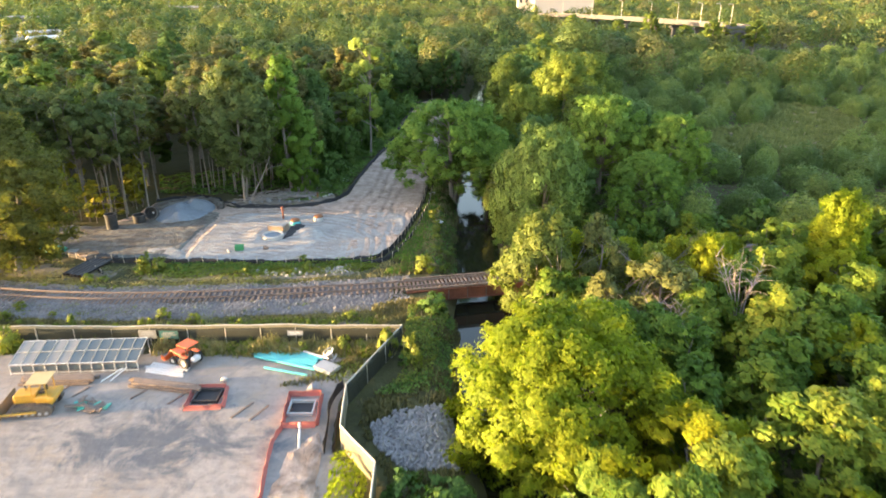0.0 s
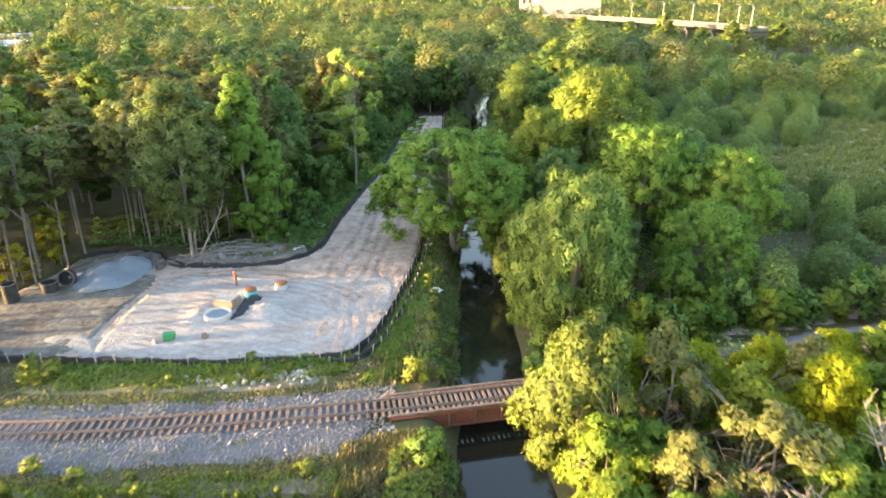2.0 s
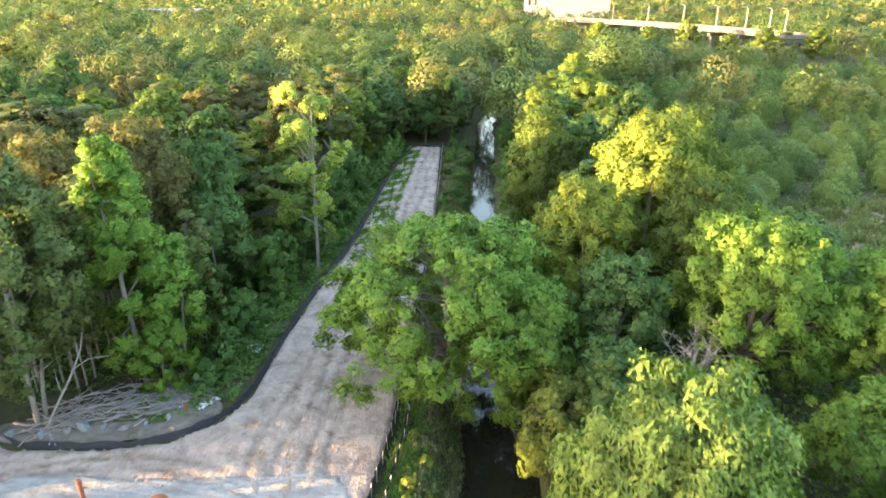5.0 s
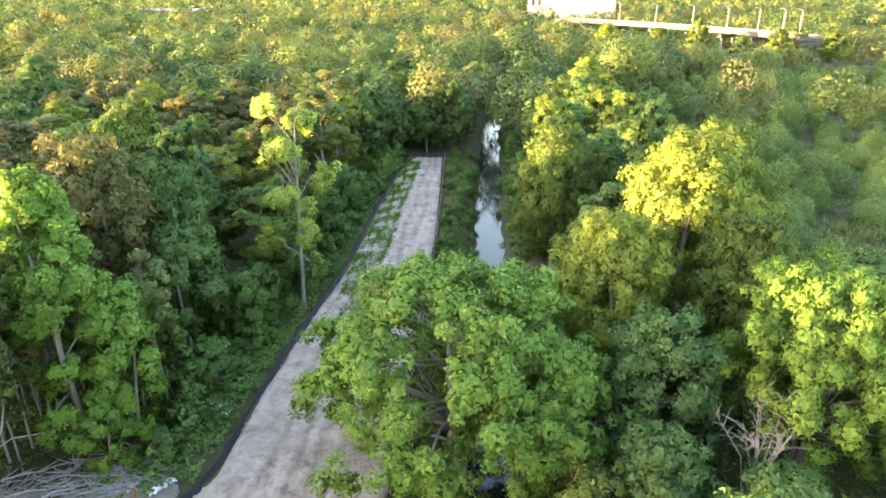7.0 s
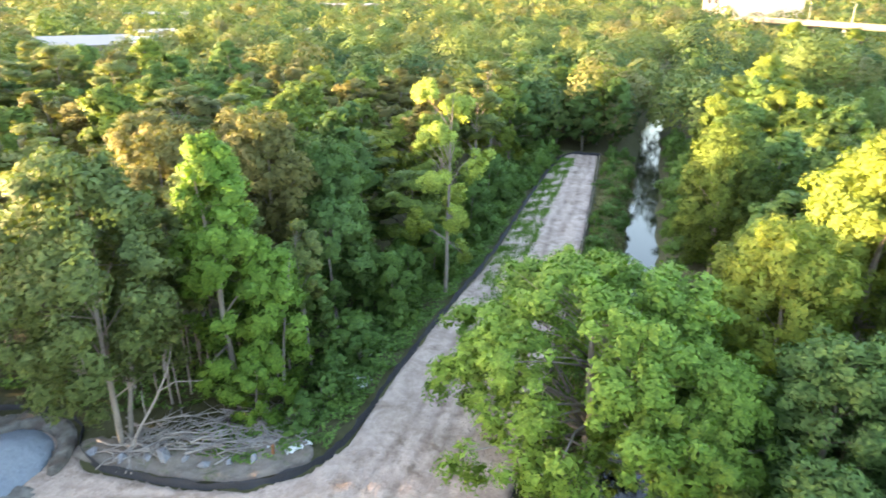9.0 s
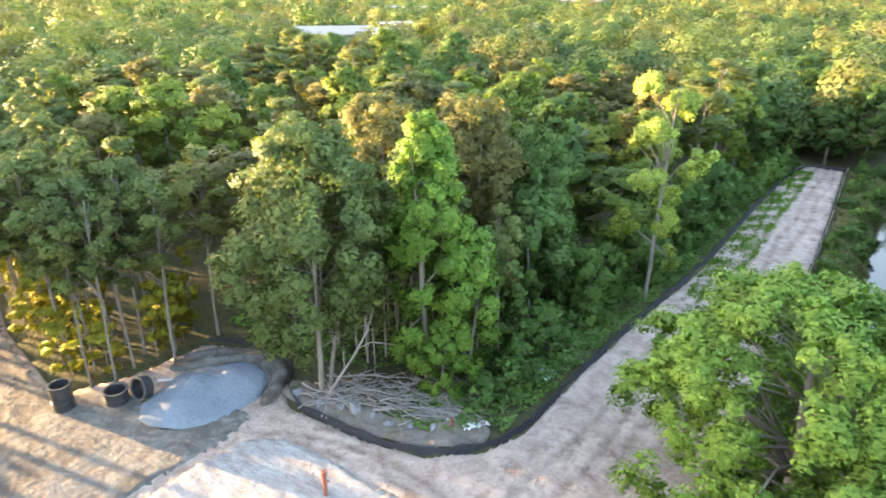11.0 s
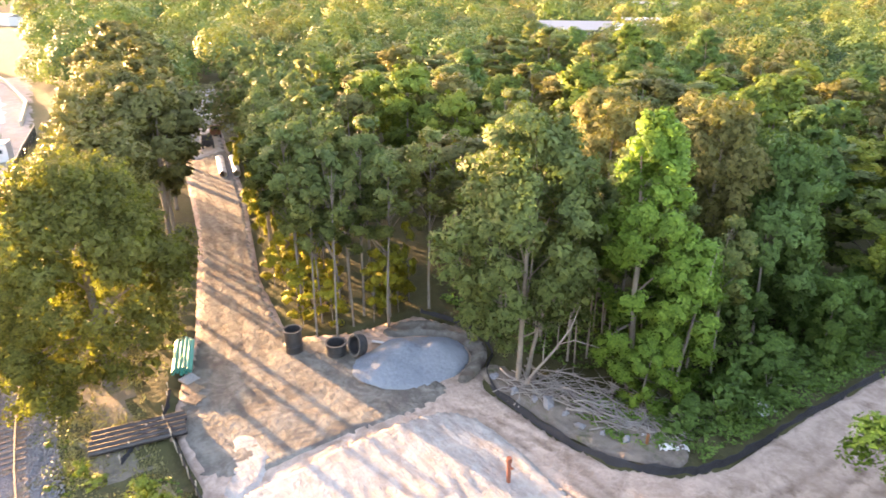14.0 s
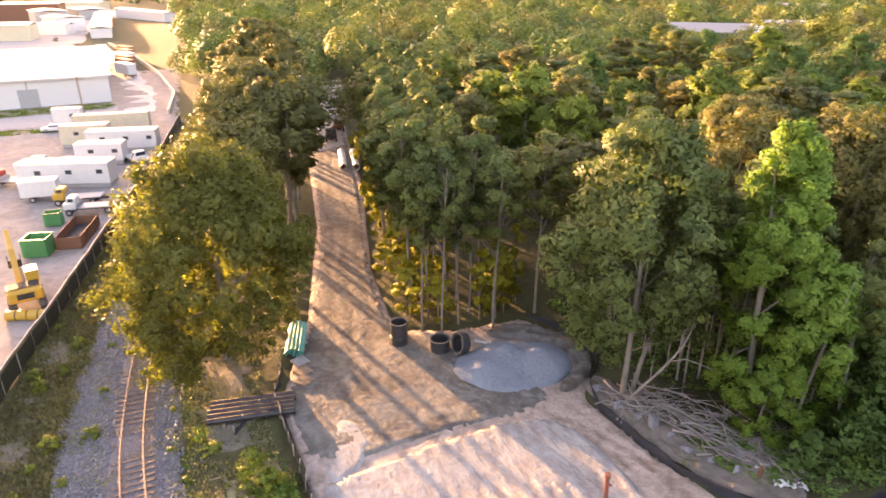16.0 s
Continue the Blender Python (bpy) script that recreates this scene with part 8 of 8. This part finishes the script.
def block(x, y, turn, size, mat, roofmat, label, rise=0.0, windows=6):
    """A plain far building: walls, pitched or flat roof, a row of windows."""
    L, W, H = size
    ob = thing("building", (x, y, float(land(x, y)) - 0.3), label, "building", "buildings beyond the woods", turn=turn)
    part("wall", boxes(((L, W, H), (0, 0, H / 2)), bevel=0.05), mat, ob)
    bm = bmesh.new()
    o = 0.6
    sec = [(-W / 2 - o, H - 0.05), (0, H + rise), (W / 2 + o, H - 0.05), (W / 2 + o, H + 0.35), (0, H + rise + 0.4), (-W / 2 - o, H + 0.35)]
    rr = [[bm.verts.new((x, y, z)) for y, z in sec] for x in (-L / 2 - o, L / 2 + o)]
    for j in range(6):
        bm.faces.new((rr[0][j], rr[0][(j + 1) % 6], rr[1][(j + 1) % 6], rr[1][j]))
    bm.faces.new(rr[0][::-1])
    bm.faces.new(rr[1])
    bmesh.ops.recalc_face_normals(bm, faces=bm.faces)
    part("roof", bm, roofmat, ob)
    for i in range(windows):
        for s in (-1, 1):
            w = part("window", boxes(((L / windows * 0.5, 0.1, H * 0.3), (-L / 2 + (i + 0.5) * L / windows, s * (W / 2 + 0.03), H * 0.6))), GREY_PAINT, ob)
            part("pane", boxes(((L / windows * 0.44, 0.06, H * 0.25), (-L / 2 + (i + 0.5) * L / windows, s * (W / 2 + 0.07), H * 0.6))), PANE, w)
    return ob


PALE_LOT = surface("pale_paving", (0.26, 0.235, 0.215), (0.42, 0.385, 0.355), 0.06, 0.8, 0.9, bump=0.2, depth=0.02)
PALE_HALL = paint("pale_hall_cladding", (0.34, 0.345, 0.35), 0.6, (0.22, 0.22, 0.21), 0.3)
OLD_WALL = paint("weathered_wall", (0.20, 0.19, 0.18), 0.8)
OLD_ROOF = paint("weathered_roof", (0.30, 0.285, 0.275), 0.7)
block(-184, 262, 40, (38, 20, 8.0), OLD_WALL, OLD_ROOF, "long grey-roofed hall among trees", 2.5, 8)
block(-172, 292, 40, (14, 12, 10.5), OLD_WALL, ROOF_GREY, "taller pale block beside the hall", 0.5, 4)
block(-245, 400, 20, (40, 20, 12), OLD_WALL, OLD_ROOF, "grey building behind the woods", 0.5, 6)
block(-215, 600, 0, (46, 24, 11), OLD_WALL, OLD_ROOF, "white-roofed hall behind the woods", 1.0, 6)
block(94, 560, 0, (46, 40, 34), PALE_HALL, PALE_HALL, "huge bright white hall on the horizon", 0.5, 0)
block(66, 575, 0, (9, 12, 34), WALL_GREY, ROOF_WHITE, "grey silo block beside the white hall", 0.5, 2)
block(-118, 331, 15, (16, 11, 8), OLD_WALL, OLD_ROOF, "small grey-roofed house among trees", 2.0, 3)
block(-150, 262, 40, (15, 11, 9.5), WALL_GREY, ROOF_WHITE, "pale-roofed house among trees", 1.5, 3)
for x, y, turn, size, mat in ((-372, 20, 80, (34, 16, 7), CREAM), (-443, 67, 178, (165, 9, 4.5), ROOF_WHITE), (-419, 48, 20, (22, 14, 7), ROOF_WHITE), (-452, 40, 10, (26, 16, 9), WALL_GREY), (-395, 44, 65, (16, 9, 5), ROOF_WHITE), (-548, 16, 80, (60, 22, 11), BROWN), (-524, 95, 15, (95, 8, 6), ROOF_WHITE), (-610, 40, 70, (70, 24, 10), CREAM), (-560, 60, 10, (40, 18, 7), WALL_GREY)):
    block(x, y, turn, size, mat, ROOF_WHITE, "pale industrial shed in the evening sun", 0.8, 0)
lay("paved_lot", [(-232, -20), (-232, 56), (-262, 61.6), (-330, 57.6), (-425, 70), (-640, 90), (-740, 60), (-740, -60), (-400, -60)], PALE_LOT, 14.0, 0.1, label="pale paved lot between the industrial sheds")
lay("grass_strip", [(-171.5, 30), (-171.5, 61.5), (-168, 62.4), (-163.5, 60), (-161.5, 30)], GRASSY, 2.0, 0.12, label="mown grass strip in front of the warehouse")
lay("grass_strip", [(-147.5, 30), (-147.0, 60), (-143.0, 66), (-141.2, 64), (-143.0, 30)], GRASSY, 2.0, 0.12, label="mown grass strip along the drive")
lay("near_drive", [(-161.3, 30), (-163.3, 60), (-167.6, 63), (-150.2, 61.2), (-147.8, 59), (-147.8, 30)], PALE_LOT, 2.0, 0.11, label="pale drive between two grass strips")
blades("grass", [(-171, 30), (-171, 61), (-168, 62), (-164, 60), (-162, 30)], 1600, 0.25, WEED, 90, "short grass in front of the warehouse", wide=0.2)
blades("grass", [(-147, 30), (-146.6, 60), (-143.0, 65), (-141.8, 63), (-143.4, 30)], 1100, 0.25, WEED, 91, "short grass along the drive", wide=0.2)
mast = thing("radio_mast", (-400, 228, 0), "slim white radio mast above the woods", "mast")
part("pole", tube(bmesh.new(), [(0, 0, 0), (0, 0, 46)], [0.9, 0.5], 10), WHITE, mast)
for z in (38, 42, 45):
    part("antenna", boxes(((2.2, 2.2, 1.6), (0, 0, z)), bevel=0.2), WHITE, mast)

# elevated road on piers
via = thing("overpass", (0, 0, 0), "long pale concrete overpass above the trees", "overpass")
OLD_CONCRETE = surface("weathered_concrete", (0.085, 0.084, 0.082), (0.145, 0.142, 0.138), 0.2, 2.0, 0.95, bump=0.2, depth=0.02)
VIA = [(64, 442), (92, 400), (114, 358), (126, 322), (131, 303)]
vl = rounded(VIA, 2)
for a, b in zip(vl[::2], vl[2::2] + [vl[-1]]):
    d = b - a
    if d.length < 1:
        continue
    m = (a + b) / 2
    turn = math.degrees(math.atan2(d.y, d.x))
    dk = part("deck", boxes(((d.length + 0.1, 11.0, 0.9), (0, 0, 11.25)), bevel=0.05), OLD_CONCRETE, via, "concrete deck")
    dk.matrix_world = pose(m.x, m.y, 0, 0, 0, turn)
    for s in (-1, 1):
        pr = part("parapet", boxes(((d.length + 0.1, 0.35, 0.8), (0, s * 5.4, 12.1)), bevel=0.03), OLD_CONCRETE, dk, "pale concrete parapet")
    p = part("pier", boxes(((1.4, 1.6, 10.4), (0, -3, 5.2)), ((1.4, 1.6, 10.4), (0, 3, 5.2)), ((1.8, 10, 1.2), (0, 0, 9.9)), bevel=0.05), OLD_CONCRETE, via)
    p.matrix_world = pose(m.x, m.y, -0.3, 0, 0, turn)
for i, p in enumerate(vl[3:-2:2]):
    lamp = thing("street_lamp", (p.x, p.y + 5, 11.6), "slim street lamp on the overpass", "street lamp", "lamps on the overpass")
    part("pole", tube(bmesh.new(), [(0, 0, 0), (0, 0, 8.5), (-0.4, 0, 9.2), (-1.8, 0, 9.4)], 0.13, 6), GALV, lamp)
    part("lamp_head", boxes(((0.9, 0.35, 0.16), (-2.0, 0, 9.36)), bevel=0.05), GREY_PAINT, lamp)
